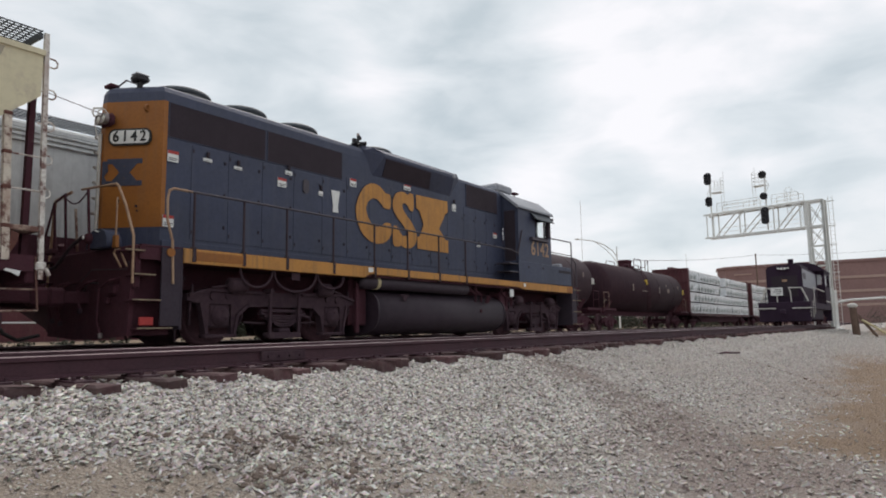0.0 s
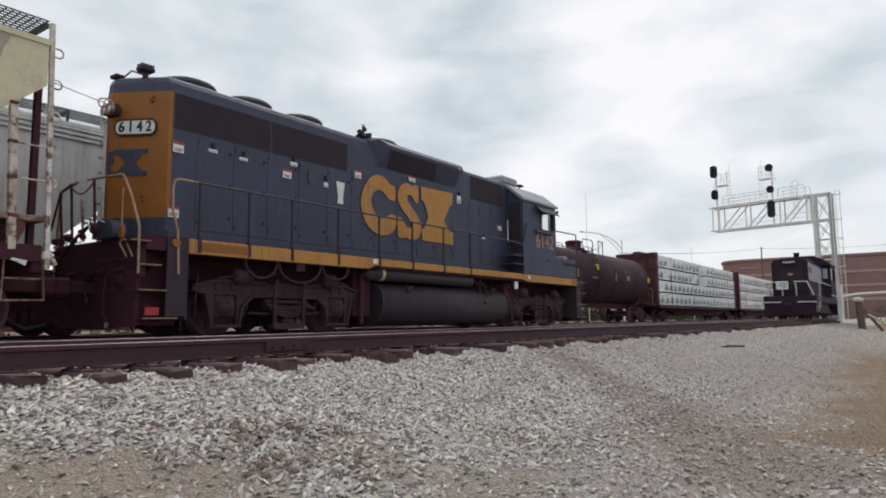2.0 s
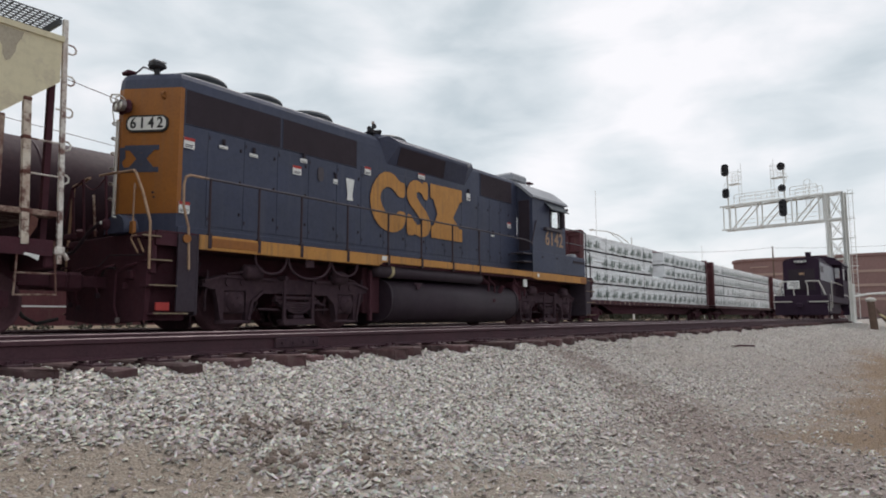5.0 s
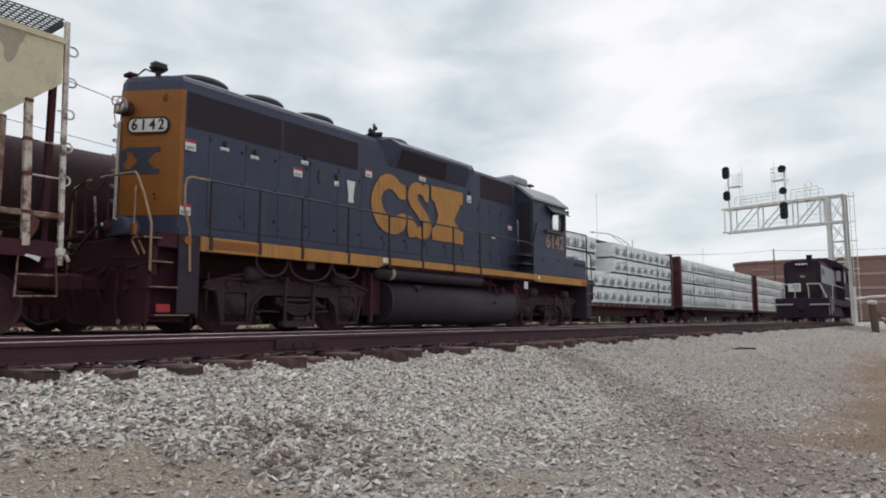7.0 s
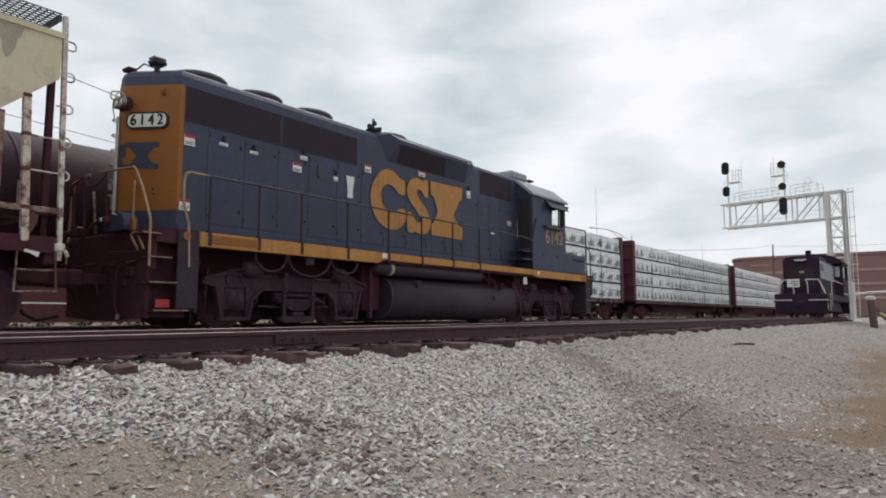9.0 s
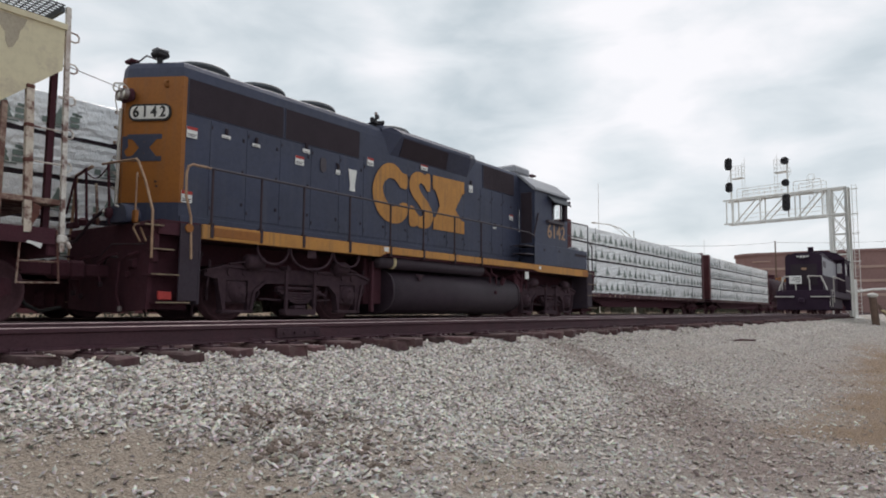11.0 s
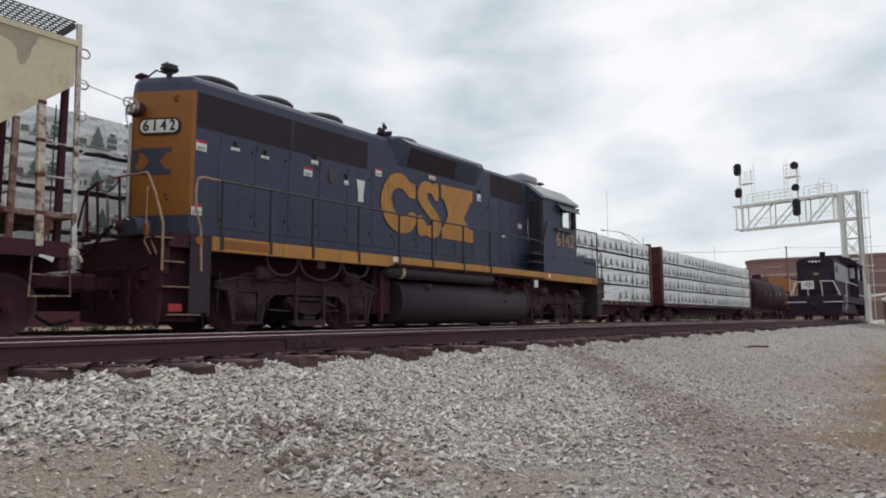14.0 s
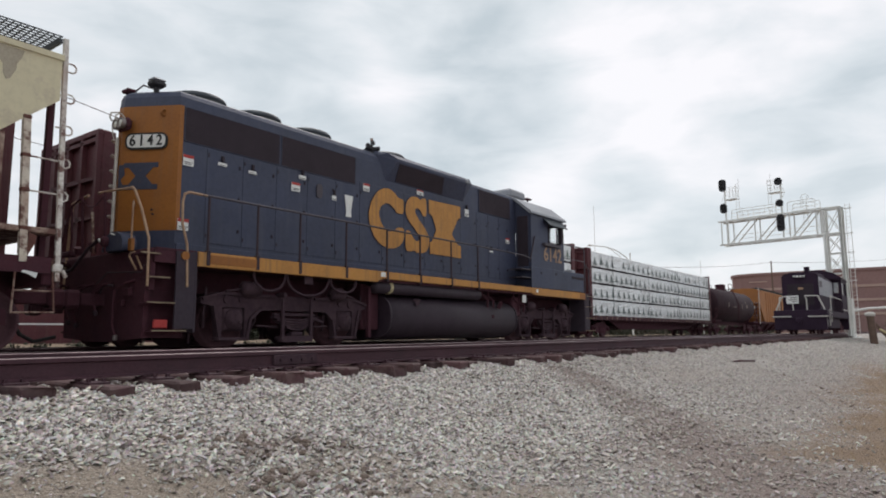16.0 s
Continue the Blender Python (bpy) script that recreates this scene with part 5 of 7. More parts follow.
    part("corner_handrail", M().tube([(0.66, -1.50, 1.02), (0.65, -1.50, 1.74), (0.66, -1.22, 2.25), (0.65, -1.00, 2.58), (0.65, -0.93, 2.625), (0.65, -0.3, 2.66), (0.65, 0.17, 2.68)], 0.021, 8), HANDRAIL, lo,
         "worn gold corner grab rail")
    part("corner_handrail", M().tube([(0.68, -0.92, 1.64), (0.68, -0.92, 2.34), (0.72, -0.85, 2.42), (1.0, -0.35, 2.46)], 0.015, 7), HANDRAIL, lo, "worn gold inner grab rail")
    part("corner_handrail", M().tube([(0.62, -1.22, 1.28), (0.62, -1.00, 1.50), (0.62, -1.04, 1.55), (0.62, -1.16, 1.55), (0.62, -1.20, 1.52), (0.62, -1.39, 1.28)], 0.016, 7), HANDRAIL, lo, "worn gold looped grab")
    part("corner_handrail", M().tube([(0.72, 1.42, 1.10), (0.74, 1.42, 1.75), (0.66, 1.15, 2.60), (0.60, 0.45, 2.66)], 0.026, 8), HANDRAIL, lo)
    for y, zt in ((0.82, 2.50), (0.44, 2.61), (0.05, 2.3), (-0.34, 2.58)):
        part("end_stanchion", M().tube([(0.56, y, 1.62), (0.50, y, zt)], 0.022, 6), RUSTYTAN if y in (0.05,) else UNDER, lo)
    part("end_rail", M().tube([(0.50, 0.44, 2.61), (0.50, 0.82, 2.50), (0.54, 1.2, 1.9)], 0.02, 6), UNDER, lo)
    ch = [Vector((0.50, -0.34 + 0.78 * i / 8, 2.56 - 0.16 * math.sin(math.pi * i / 8))) for i in range(9)]
    part("safety_chain", M().tube(ch, 0.012, 5), UNDER, lo)
    part("front_handrail", M().tube([(15.05, -1.48, 3.18), (16.62, -1.48, 3.20), (16.66, -1.48, 3.14), (16.66, -1.48, 1.5)], 0.022, 7).tube([(15.05, -1.48, 2.72), (16.62, -1.48, 2.72)], 0.015, 6).tube(
        [(16.66, -1.48, 2.66), (17.18, -1.4, 2.5), (17.2, -1.4, 1.0)], 0.02, 6), HANDDARK, lo)
    jb = M().hull([(-0.88, 1.62), (-0.87, 1.76), (-0.80, 1.86), (-0.66, 1.92), (-0.48, 1.925), (-0.34, 1.87), (-0.25, 1.76), (-0.23, 1.62)], "x", 0.56, 0.80)
    part("jumper_box", jb, BLUE, lo, "humped blue receptacle box on the end platform")
    part("receptacle_cap", M().lathe((0.52, -0.36, 1.78), "x", [(-0.05, 0.01), (-0.045, 0.06), (-0.02, 0.085), (0.04, 0.09)], 14), UNDER, lo)
    # lens-white dot and rod added as the white glint on the hump
    part("receptacle_face", M().lathe((0.462, -0.33, 1.80), "x", [(-0.02, 0.01), (-0.012, 0.025), (0.0, 0.034)], 10).cut().rod((0.56, -0.62, 1.87), (0.55, -0.52, 1.90), 0.014, 6), LENS, lo)
    part("rail_bracket", M().box(0.65, 0.71, -0.98, -0.87, 1.60, 1.80, 0.01), GOLD, lo, "gold bracket at the rail foot")
    part("end_valve", M().rod((0.58, 0.10, 1.66), (0.56, 0.16, 1.80), 0.05, 8).cut().rod((0.58, 0.62, 1.66), (0.56, 0.58, 1.76), 0.07, 10).cut().box(0.5, 0.62, 0.8, 1.1, 1.62, 1.72, 0.02), UNDER, lo)
    part("jumper_cable", M().tube([(0.50, -0.22, 1.82), (0.48, 0.10, 1.68), (0.46, 0.36, 1.49), (0.46, 0.55, 1.38), (0.46, 0.70, 1.355), (0.48, 0.95, 1.37), (0.52, 1.23, 1.40)], 0.028, 7), POSTDARK, lo, "looped jumper cable on the end sheet")
    # fuel tank, air reservoirs, piping
    pr = []
    for i in range(40):
        c, s = math.cos(2 * math.pi * i / 40), math.sin(2 * math.pi * i / 40)
        pr.append((math.copysign(abs(c) ** 0.55, c) * 1.41, 0.66 + math.copysign(abs(s) ** 0.75, s) * 0.55))
    t = M().hull(pr, "x", 6.42, 11.98)
    for x in (6.42, 11.98):
        t.hull([(y0 * 1.012, 0.66 + (z0 - 0.66) * 1.02) for y0, z0 in pr], "x", x - 0.03, x + 0.03)
    ft = part("fuel_tank", t, TANKBLK, lo, "dusty black fuel tank slung under the frame")
    part("tank_patch", M().rod((7.35, -1.40, 0.98), (7.35, -1.425, 0.98), 0.075, 10).cut().box(7.22, 7.5, -1.41, -1.385, 1.02, 1.06), TRUCKG, ft)
    part("filler", M().rod((11.0, -1.40, 0.95), (11.0, -1.50, 1.12), 0.06, 10).cut().rod((10.7, -1.39, 0.72), (10.7, -1.43, 0.72), 0.05, 10), UNDER, ft)
    part("air_reservoir", M().lathe((5.90, -1.27, 1.30), "x", [(0, 0.02), (0.03, 0.10), (0.10, 0.155), (4.22, 0.155), (4.29, 0.10), (4.32, 0.02)], 18), TANKBLK, lo, "long black air reservoir")
    part("reservoir_tag", M().lathe((6.40, -1.27, 1.30), "x", [(0, 0.156), (0.0, 0.160), (0.10, 0.160), (0.10, 0.156)], 18), FADEDYEL, lo, "pale band on the air reservoir")
    pp = M()
    for i, (x, z) in enumerate(((10.3, 1.3), (10.6, 1.28), (12.0, 1.25), (12.3, 1.2))):
        pp.cut().tube([(x, -1.3, 1.42), (x, -1.32, z), (x + 0.25, -1.34, z - 0.12), (x + 0.28, -1.3, 0.9)], 0.03, 7)
    pp.cut().box(11.95, 12.4, -1.3, -0.9, 0.75, 1.3, 0.03).cut().box(5.86, 5.95, -1.26, -1.16, 0.19, 1.30, 0.012).cut().box(5.80, 6.36, -1.10, -0.6, 0.35, 1.38, 0.03)
    part("brake_piping", pp, UNDER, lo)
    part("sill_marker", M().box(5.95, 6.1, -1.536, -1.52, 1.50, 1.60).cut().box(12.3, 12.5, -1.45, -1.42, 1.16, 1.38).cut().box(13.0, 13.12, -1.536, -1.52, 1.48, 1.58), WHITE, lo, "small white sill plate")
    hp = M()
    for x0, x1, dz in ((2.68, 3.40, 0.35), (3.44, 4.51, 0.40), (4.55, 5.30, 0.30)):
        hp.cut().tube([(x0 + (x1 - x0) * (0.5 - 0.5 * math.cos(math.pi * i / 12)), -1.42, 1.40 - dz * math.sin(math.pi * i / 12) ** 0.8) for i in range(13)], 0.024, 7)
    part("cable_clamp", M().box(3.86, 4.08, -1.44, -1.40, 1.22, 1.38, 0.01).cut().rod((5.27, -1.42, 1.36), (5.20, -1.42, 1.14), 0.018, 6), TRUCKG, lo)
    part("traction_cable", hp, TRUCKG, lo, "sagging cable loop under the sill")
    # trucks
    for tx0, rear in ((3.835, True), (14.199, False)):
        t = M().box(-0.35, 0.35, -0.95, 0.95, 0.45, 0.95, 0.03)
        tk = part("truck", t, UNDER, lo, "two-axle truck with heavy cast side frames")
        tk.matrix_basis = pose(tx0, 0, 0)
        for sy in (-1, 1):
            def span(a, b):
                return sorted((sy * a, sy * b))
            half = [(0.0, 0.98), (0.62, 0.99), (0.95, 1.01), (1.62, 1.01), (1.86, 0.95), (2.03, 0.90), (2.03, 0.80), (1.80, 0.75), (1.745, 0.60), (1.69, 0.21), (1.60, 0.21), (1.60, 0.74), (1.14, 0.74), (1.14, 0.21), (1.06, 0.21),
                    (1.00, 0.52), (0.93, 0.63), (0.78, 0.70), (0.50, 0.715), (0.0, 0.70)]
            outline = half + [(-a, b) for a, b in half[-2:0:-1]]
            ya, yb = span(1.06, 1.17)
            sf = part("side_frame", M().prism(outline, "y", ya, yb), TRUCKG, tk, "heavy cast side frame with pedestals")
            # raised flanges along the casting
            r = M()
            for sx in (-1, 1):
                r.cut()
                for a, b in (((0.50, 0.965), (1.62, 0.985)), ((1.62, 0.985), (2.01, 0.875)), ((1.78, 0.76), (1.66, 0.22)), ((1.09, 0.22), (1.02, 0.55)), ((1.02, 0.55), (0.80, 0.725)), ((0.80, 0.725), (0.45, 0.735))):
                    d = Vector((b[0] - a[0], b[1] - a[1])).normalized() * 0.026
                    q = [(a[0] - d.y, a[1] + d.x), (a[0] + d.y, a[1] - d.x), (b[0] + d.y, b[1] - d.x), (b[0] - d.y, b[1] + d.x)]
                    r.prism([(sx * u, v) for u, v in q], "y", *span(1.15, 1.215))
                r.rod((sx * 1.52, sy * 1.16, 0.88), (sx * 1.52, sy * 1.20, 0.88), 0.075, 12)
                r.rod((sx * 1.22, sy * 1.16, 0.88), (sx * 1.22, sy * 1.20, 0.88), 0.055, 10)
            part("frame_flange", r, TRUCKG, sf)
            for sx in (-1, 1):
                xx = sx * 1.372
                j = M().box(xx - 0.21, xx + 0.21, *span(1.0, 1.17), 0.33, 0.73, 0.03)
                j.lathe((xx, sy * 1.17, 0.53), "y", [(0.0, 0.185), (sy * 0.035, 0.18), (sy * 0.045, 0.15), (sy * 0.075, 0.14), (sy * 0.085, 0.05), (sy * 0.09, 0.01)], 20)
                for i in range(3):
                    a = radians(90 + 120 * i)
                    j.rod((xx + 0.085 * math.cos(a), sy * 1.24, 0.53 + 0.085 * math.sin(a)), (xx + 0.085 * math.cos(a), sy * 1.272, 0.53 + 0.085 * math.sin(a)), 0.026, 8)
                part("journal_box", j, TRUCKG, sf, "journal box with a three-bolt cover")
                part("pedestal_tie_bar", M().box(xx - 0.34, xx + 0.34, *span(1.05, 1.20), 0.155, 0.215, 0.012).rod((xx - 0.30, sy * 1.2, 0.185), (xx - 0.30, sy * 1.225, 0.185), 0.025, 6).rod((xx + 0.30, sy * 1.2, 0.185), (xx + 0.30, sy * 1.225, 0.185), 0.025, 6), TRUCKG, sf)
                # brake cylinder on the frame top, with its rod and slack lever
                cx = sx * 1.08
                b = M().lathe((cx, sy * 1.24, 1.08), "x", [(-0.20, 0.02), (-0.19, 0.10), (-0.15, 0.135), (0.12, 0.135), (0.15, 0.11), (0.20, 0.10), (0.21, 0.02)], 18)
                b.rod((cx + sx * 0.18, sy * 1.24, 1.07), (cx + sx * 0.50, sy * 1.22, 1.02), 0.022, 6)
                b.box(cx - 0.10, cx + 0.10, *span(1.12, 1.26), 0.93, 1.0, 0.01)
                part("brake_cylinder", b, TRUCKG, sf, "dusty brake cylinder on the frame")
                lv = M().tube([(sx * 1.90, sy * 1.12, 1.06), (sx * 1.93, sy * 1.10, 0.62), (sx * 1.86, sy * 1.0, 0.40)], 0.026, 6)
                lv.cut().tube([(sx * 0.92, sy * 1.10, 0.98), (sx * 0.84, sy * 1.08, 0.52), (sx * 0.90, sy * 1.0, 0.34)], 0.026, 6)
                lv.tube([(sx * 0.86, sy * 1.16, 0.42), (sx * 0.40, sy * 1.16, 0.40)], 0.02, 6)
                lv.box(sx * 0.82 - 0.05, sx * 0.82 + 0.05, *span(0.70, 0.82), 0.30, 0.66, 0.02)
                part("brake_rigging", lv, TRUCKG, sf)
            # swing hanger: two straps, a bottom plank, leaf springs between
            h = M()
            for xx in (-0.37, 0.33):
                h.box(xx - 0.03, xx + 0.03, *span(1.27, 1.33), 0.17, 1.03, 0.01)
                h.rod((xx, sy * 1.12, 1.0), (xx, sy * 1.36, 1.0), 0.045, 8)
            h.hull([(-0.41, 0.20), (-0.38, 0.12), (0.34, 0.12), (0.37, 0.20), (0.32, 0.235), (-0.36, 0.235)], "y", *span(1.12, 1.34))
            hg = part("swing_hanger", h, TRUCKG, sf, "swing hanger of the truck")
            for i in range(5):
                w2 = 0.55 - 0.075 * i
                z2 = 0.52 - 0.047 * i
                pts = [(-w2, z2 + 0.05), (-w2 * 0.5, z2 + 0.012), (0.0, z2), (w2 * 0.5, z2 + 0.012), (w2, z2 + 0.05)]
                part("leaf_spring", M().prism([(a, b + 0.032) for a, b in pts] + pts[::-1], "y", *span(1.12, 1.27)), TRUCKG, hg)
            part("spring_seat", M().box(-0.14, 0.14, *span(1.10, 1.29), 0.235, 0.31, 0.015).box(-0.52, 0.50, *span(1.16, 1.24), 0.60, 0.665, 0.015).rod((0.30, sy * 1.2, 0.60), (0.62, sy * 1.3, 0.50), 0.03, 6), TRUCKG, hg)
            part("sand_pipe", M().tube([(-2.02, sy * 1.06, 1.2), (-2.10, sy * 0.95, 0.55), (-1.98, sy * 0.76, 0.12)], 0.022, 6).cut().tube([(2.02, sy * 1.06, 1.2), (2.10, sy * 0.95, 0.55), (1.98, sy * 0.76, 0.12)], 0.022, 6), TRUCKG, sf)
        for dx in (-1.372, 1.372):
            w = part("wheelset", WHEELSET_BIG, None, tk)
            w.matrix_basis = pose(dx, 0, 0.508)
    return lo


build_locomotive()


# ---- covered hopper cars ----
def covered_hopper(name, at, L, paint, endmat, laddermat, label, rolls, ztop=4.18, zlow=3.54, near_detail=True, posts=True, bogie=1.75):
    """Local x from 0 (end towards the locomotive) to L. Slope sheets at both ends, end cages with ladders."""
    h = thing(name, at, label, "hopper car")
    W = 1.50
    b = 0.14
    # body: side outline with sloped ends, then roof
    drop = (zlow - 1.25) / 0.86
    out = [(b, ztop), (b, zlow), (b + drop, 1.25), (L - b - drop, 1.25), (L - b, zlow), (L - b, ztop)]
    part("body", M().prism(out, "y", -W, W), paint, h)
    rf = M().prism([(-W - 0.03, ztop - 0.06), (-W - 0.03, ztop + 0.02), (-1.0, ztop + 0.22), (0, ztop + 0.28), (1.0, ztop + 0.22), (W + 0.03, ztop + 0.02), (W + 0.03, ztop - 0.06)], "x", b - 0.02, L - b + 0.02)
    part("roof", rf, paint, h)
    s = M()
    k = int(L / 1.1)
    for i in range(1, k):
        x = b + (L - 2 * b) * i / k
        zl = max(1.25, zlow - (min(x, L - x) - b) * 0.86)
        for sy in (-1, 1):
            ya, yb = sorted((sy * W, sy * (W + 0.05)))
            if x > 2.4 and x < L - 2.4:
                s.cut().box(x - 0.04, x + 0.04, ya, yb, zl, ztop - 0.08)
    if posts:
        part("side_post", s, paint, h)
    # grating running boards along the roof edges
    for sy in (-1, 1):
        rb = M()
        y0, y1 = sorted((sy * 0.86, sy * (W - 0.02)))
        z = ztop + 0.30
        nb = int((L - 0.32) / 0.085)
        for i in range(nb + 1):
            x = 0.16 + i * 0.085
            rb.box(x, x + 0.012, y0, y1, z - 0.009, z + 0.009)
        for j in range(8):
            y = y0 + (y1 - y0) * j / 7
            rb.box(0.15, L - 0.15, y - 0.006, y + 0.006, z - 0.010, z + 0.008)
        for x in (0.15, 1.3, 2.8, L - 2.8, L - 1.3, L - 0.19):
            rb.box(x, x + 0.04, y0, y1, z - 0.10, z - 0.028)
            if 0.5 < x < L - 0.5:
                rb.box(x, x + 0.04, y0 if sy < 0 else y1 - 0.05, y0 + 0.05 if sy < 0 else y1, ztop - 0.05, z - 0.1)
        part("running_board", rb, FANGREY, h, "open grating running board along the roof edge")
    # sills, end platforms and draft gear
    f = M().box(0, L, -0.35, 0.35, 0.80, 1.22).box(0, 0.18, -1.45, 1.45, 0.94, 1.22, 0.02).box(L - 0.18, L, -1.45, 1.45, 0.94, 1.22, 0.02)
    f.box(0.1, L - 0.1, -W, -W + 0.08, 1.10, 1.32).box(0.1, L - 0.1, W - 0.08, W, 1.10, 1.32)
    coupler(f, 0.0, -1)
    coupler(f, L, 1)
    part("underframe", f, UNDER, h)
    hp = M()
    for i in range(3):
        x = L * (0.3 + 0.2 * i)
        hp.cut()
        hp.add([(x - 1.3, -1.2, 1.25), (x + 1.3, -1.2, 1.25), (x + 1.3, 1.2, 1.25), (x - 1.3, 1.2, 1.25), (x - 0.35, -0.4, 0.35), (x + 0.35, -0.4, 0.35), (x + 0.35, 0.4, 0.35), (x - 0.35, 0.4, 0.35)],
               [(0, 1, 5, 4), (1, 2, 6, 5), (2, 3, 7, 6), (3, 0, 4, 7), (4, 5, 6, 7)])
    part("hopper_outlet", hp, UNDER, h)
    # end cages
    for x, sx in ((0.0, 1), (L, -1)):
        for sy in (-1, 1):
            y = sy * (W - 0.02)
            part("corner_post", M().prism([(x - sx * 0.02, 1.0), (x + sx * 0.04, 1.0), (x + sx * 0.135, ztop + 0.28), (x + sx * 0.075, ztop + 0.28)], "y", y - 0.03, y + 0.03), laddermat, h)
            zs = zlow - 0.86 * 0.36
            part("inner_post", M().prism([(x + sx * 0.41, 1.24), (x + sx * 0.50, 1.24), (x + sx * 0.575, zs), (x + sx * 0.485, zs)], "y", y - 0.04, y + 0.04), INNERPOST if near_detail else endmat, h, "pale rust-mottled ladder post" if near_detail else "")
            if near_detail:
                kn = M()
                for z in (1.69, 2.205, 2.677, zs - 0.03):
                    u = 0.455 + 0.075 * (z - 1.24) / (zs - 1.24)
                    kn.cut().box(min(x + sx * (u - 0.052), x + sx * (u + 0.052)), max(x + sx * (u - 0.052), x + sx * (u + 0.052)), y - 0.048, y + 0.048, z - 0.028, z + 0.028, 0.01)
                part("rung_bracket", kn, RUSTYDARK, h, "rusted bracket of the ladder")
                part("gusset", M().prism([(x + sx * 0.40, 1.64), (x + sx * 0.30, 1.60), (x + sx * 0.31, 1.50), (x + sx * 0.42, 1.28)], "y", y - 0.012, y + 0.012), RUSTYDARK, h, "rusted gusset plate")
            r = M()
            for z in (1.735, 2.205, 2.677, 3.155, 3.62, 4.075):
                r.cut()
                if z > 2 and z < ztop:
                    xa = x + sx * (0.50 if z < zlow - 0.5 else 0.16)
                    r.rod((x + sx * (0.03 + 0.028 * (z - 1.0)), y, z), (xa, y, z), 0.014, 6)
                if z > 2:
                    r.cut().tube([(x + sx * 0.08, y * 0.99, z + 0.05), (x - sx * 0.03, y * 0.99, z + 0.045), (x - sx * 0.065, y * 0.99, z + 0.01), (x - sx * 0.06, y * 0.99, z - 0.05), (x - sx * 0.02, y * 0.99, z - 0.08), (x + sx * 0.03, y * 0.98, z - 0.07)], 0.012, 5)
            part("stirrup", M().tube([(x + sx * 0.08, y, 1.3), (x + sx * 0.02, y, 0.58), (x + sx * 0.54, y, 0.565), (x + sx * 0.52, y, 1.3)], 0.014, 6).rod((x + sx * 0.03, y, 0.86), (x + sx * 0.53, y, 0.86), 0.013, 6), RUSTYTAN if near_detail else POSTDARK, h, "rusty step stirrup")
            part("ladder_rung", r, laddermat, h)
        part("brace", M().box(min(x + sx * 0.08, x + sx * 0.16), max(x + sx * 0.08, x + sx * 0.16), -1.22, -1.13, 1.28, zlow + 0.1).cut().box(
            min(x + sx * 0.08, x + sx * 0.16), max(x + sx * 0.08, x + sx * 0.16), 1.13, 1.22, 1.28, zlow + 0.1), UNDER, h)
        part("cross_beam", M().box(min(x + sx * 0.06, x + sx * 0.9), max(x + sx * 0.06, x + sx * 0.9), -W, W, 1.64, 1.72, 0.01), endmat, h)
        if near_detail:
            # hanging air hose, brake gear and inner stanchions of the end
            part("air_hose", M().tube([(x + sx * 0.06, -0.42, 0.90), (x - sx * 0.08, -0.41, 0.66), (x - sx * 0.18, -0.40, 0.45), (x - sx * 0.30, -0.40, 0.28), (x - sx * 0.50, -0.40, 0.17), (x - sx * 0.8, -0.38, 0.24)], 0.030, 7), RUBBER, h, "drooping rubber air hose")
            part("cut_lever", M().tube([(x + sx * 0.02, -1.40, 1.02), (x - sx * 0.05, -1.36, 0.90), (x - sx * 0.05, -0.6, 0.90), (x - sx * 0.10, -0.2, 1.0)], 0.012, 6), POSTDARK, h)
            part("brake_reservoir", M().lathe((x + sx * 1.15, -0.55, 1.55), "y", [(0, 0.02), (0.03, 0.16), (0.08, 0.19), (0.75, 0.19), (0.80, 0.16), (0.83, 0.02)], 16), UNDER, h, "grimy air brake reservoir")
            part("brake_valve", M().box(min(x + sx * 0.75, x + sx * 1.0), max(x + sx * 0.75, x + sx * 1.0), -1.20, -0.92, 1.28, 1.60, 0.03).rod((x + sx * 0.86, -1.06, 1.5), (x + sx * 1.1, -0.7, 1.6), 0.02, 6), UNDER, h)
            part("inner_stanchion", M().box(min(x + sx * 0.77, x + sx * 0.845), max(x + sx * 0.77, x + sx * 0.845), 1.41, 1.49, 1.24, zlow - 0.60, 0.01).cut().box(min(x + sx * 0.62, x + sx * 0.68), max(x + sx * 0.62, x + sx * 0.68), -0.72, -0.66, 1.24, zlow - 0.5, 0.01), endmat, h, "rusty inner stanchion under the slope sheet")
            part("deck_plate", M().box(min(x + sx * 0.05, x + sx * 1.5), max(x + sx * 0.05, x + sx * 1.5), -1.46, 1.46, 1.205, 1.23), POSTDARK, h, "dark rusty end platform")
            part("post_foot", M().box(min(x - sx * 0.05, x + sx * 0.08), max(x - sx * 0.05, x + sx * 0.08), W - 0.06, W + 0.03, 1.12, 1.24, 0.02).rod((x - sx * 0.05, W - 0.01, 1.15), (x - sx * 0.10, W - 0.01, 1.06), 0.03, 7), LADDERW, h, "pale cast foot of the corner post")
            part("sill_mark", M().prism([(x + sx * 0.26, 1.10), (x + sx * 0.44, 1.13), (x + sx * 0.46, 1.10), (x + sx * 0.38, 1.08), (x + sx * 0.28, 1.03)], "y", W - 0.02, W + 0.006), WHITE, h, "small white mark on the sill")
            part("worn_patch", M().prism([(x + sx * u, z) for u, z in ((0.62, 4.10), (0.65, 3.99), (0.70, 3.90), (0.71, 3.80), (0.77, 3.67), (0.82, 3.64), (0.86, 3.72), (0.87, 3.84), (0.95, 3.93), (1.06, 3.96), (1.22, 4.03), (1.5, 4.05), (1.7, 4.11))], "y", W - 0.01, W + 0.004), PATCH, h, "grey-brown worn patch in the paint")
        gr = M()
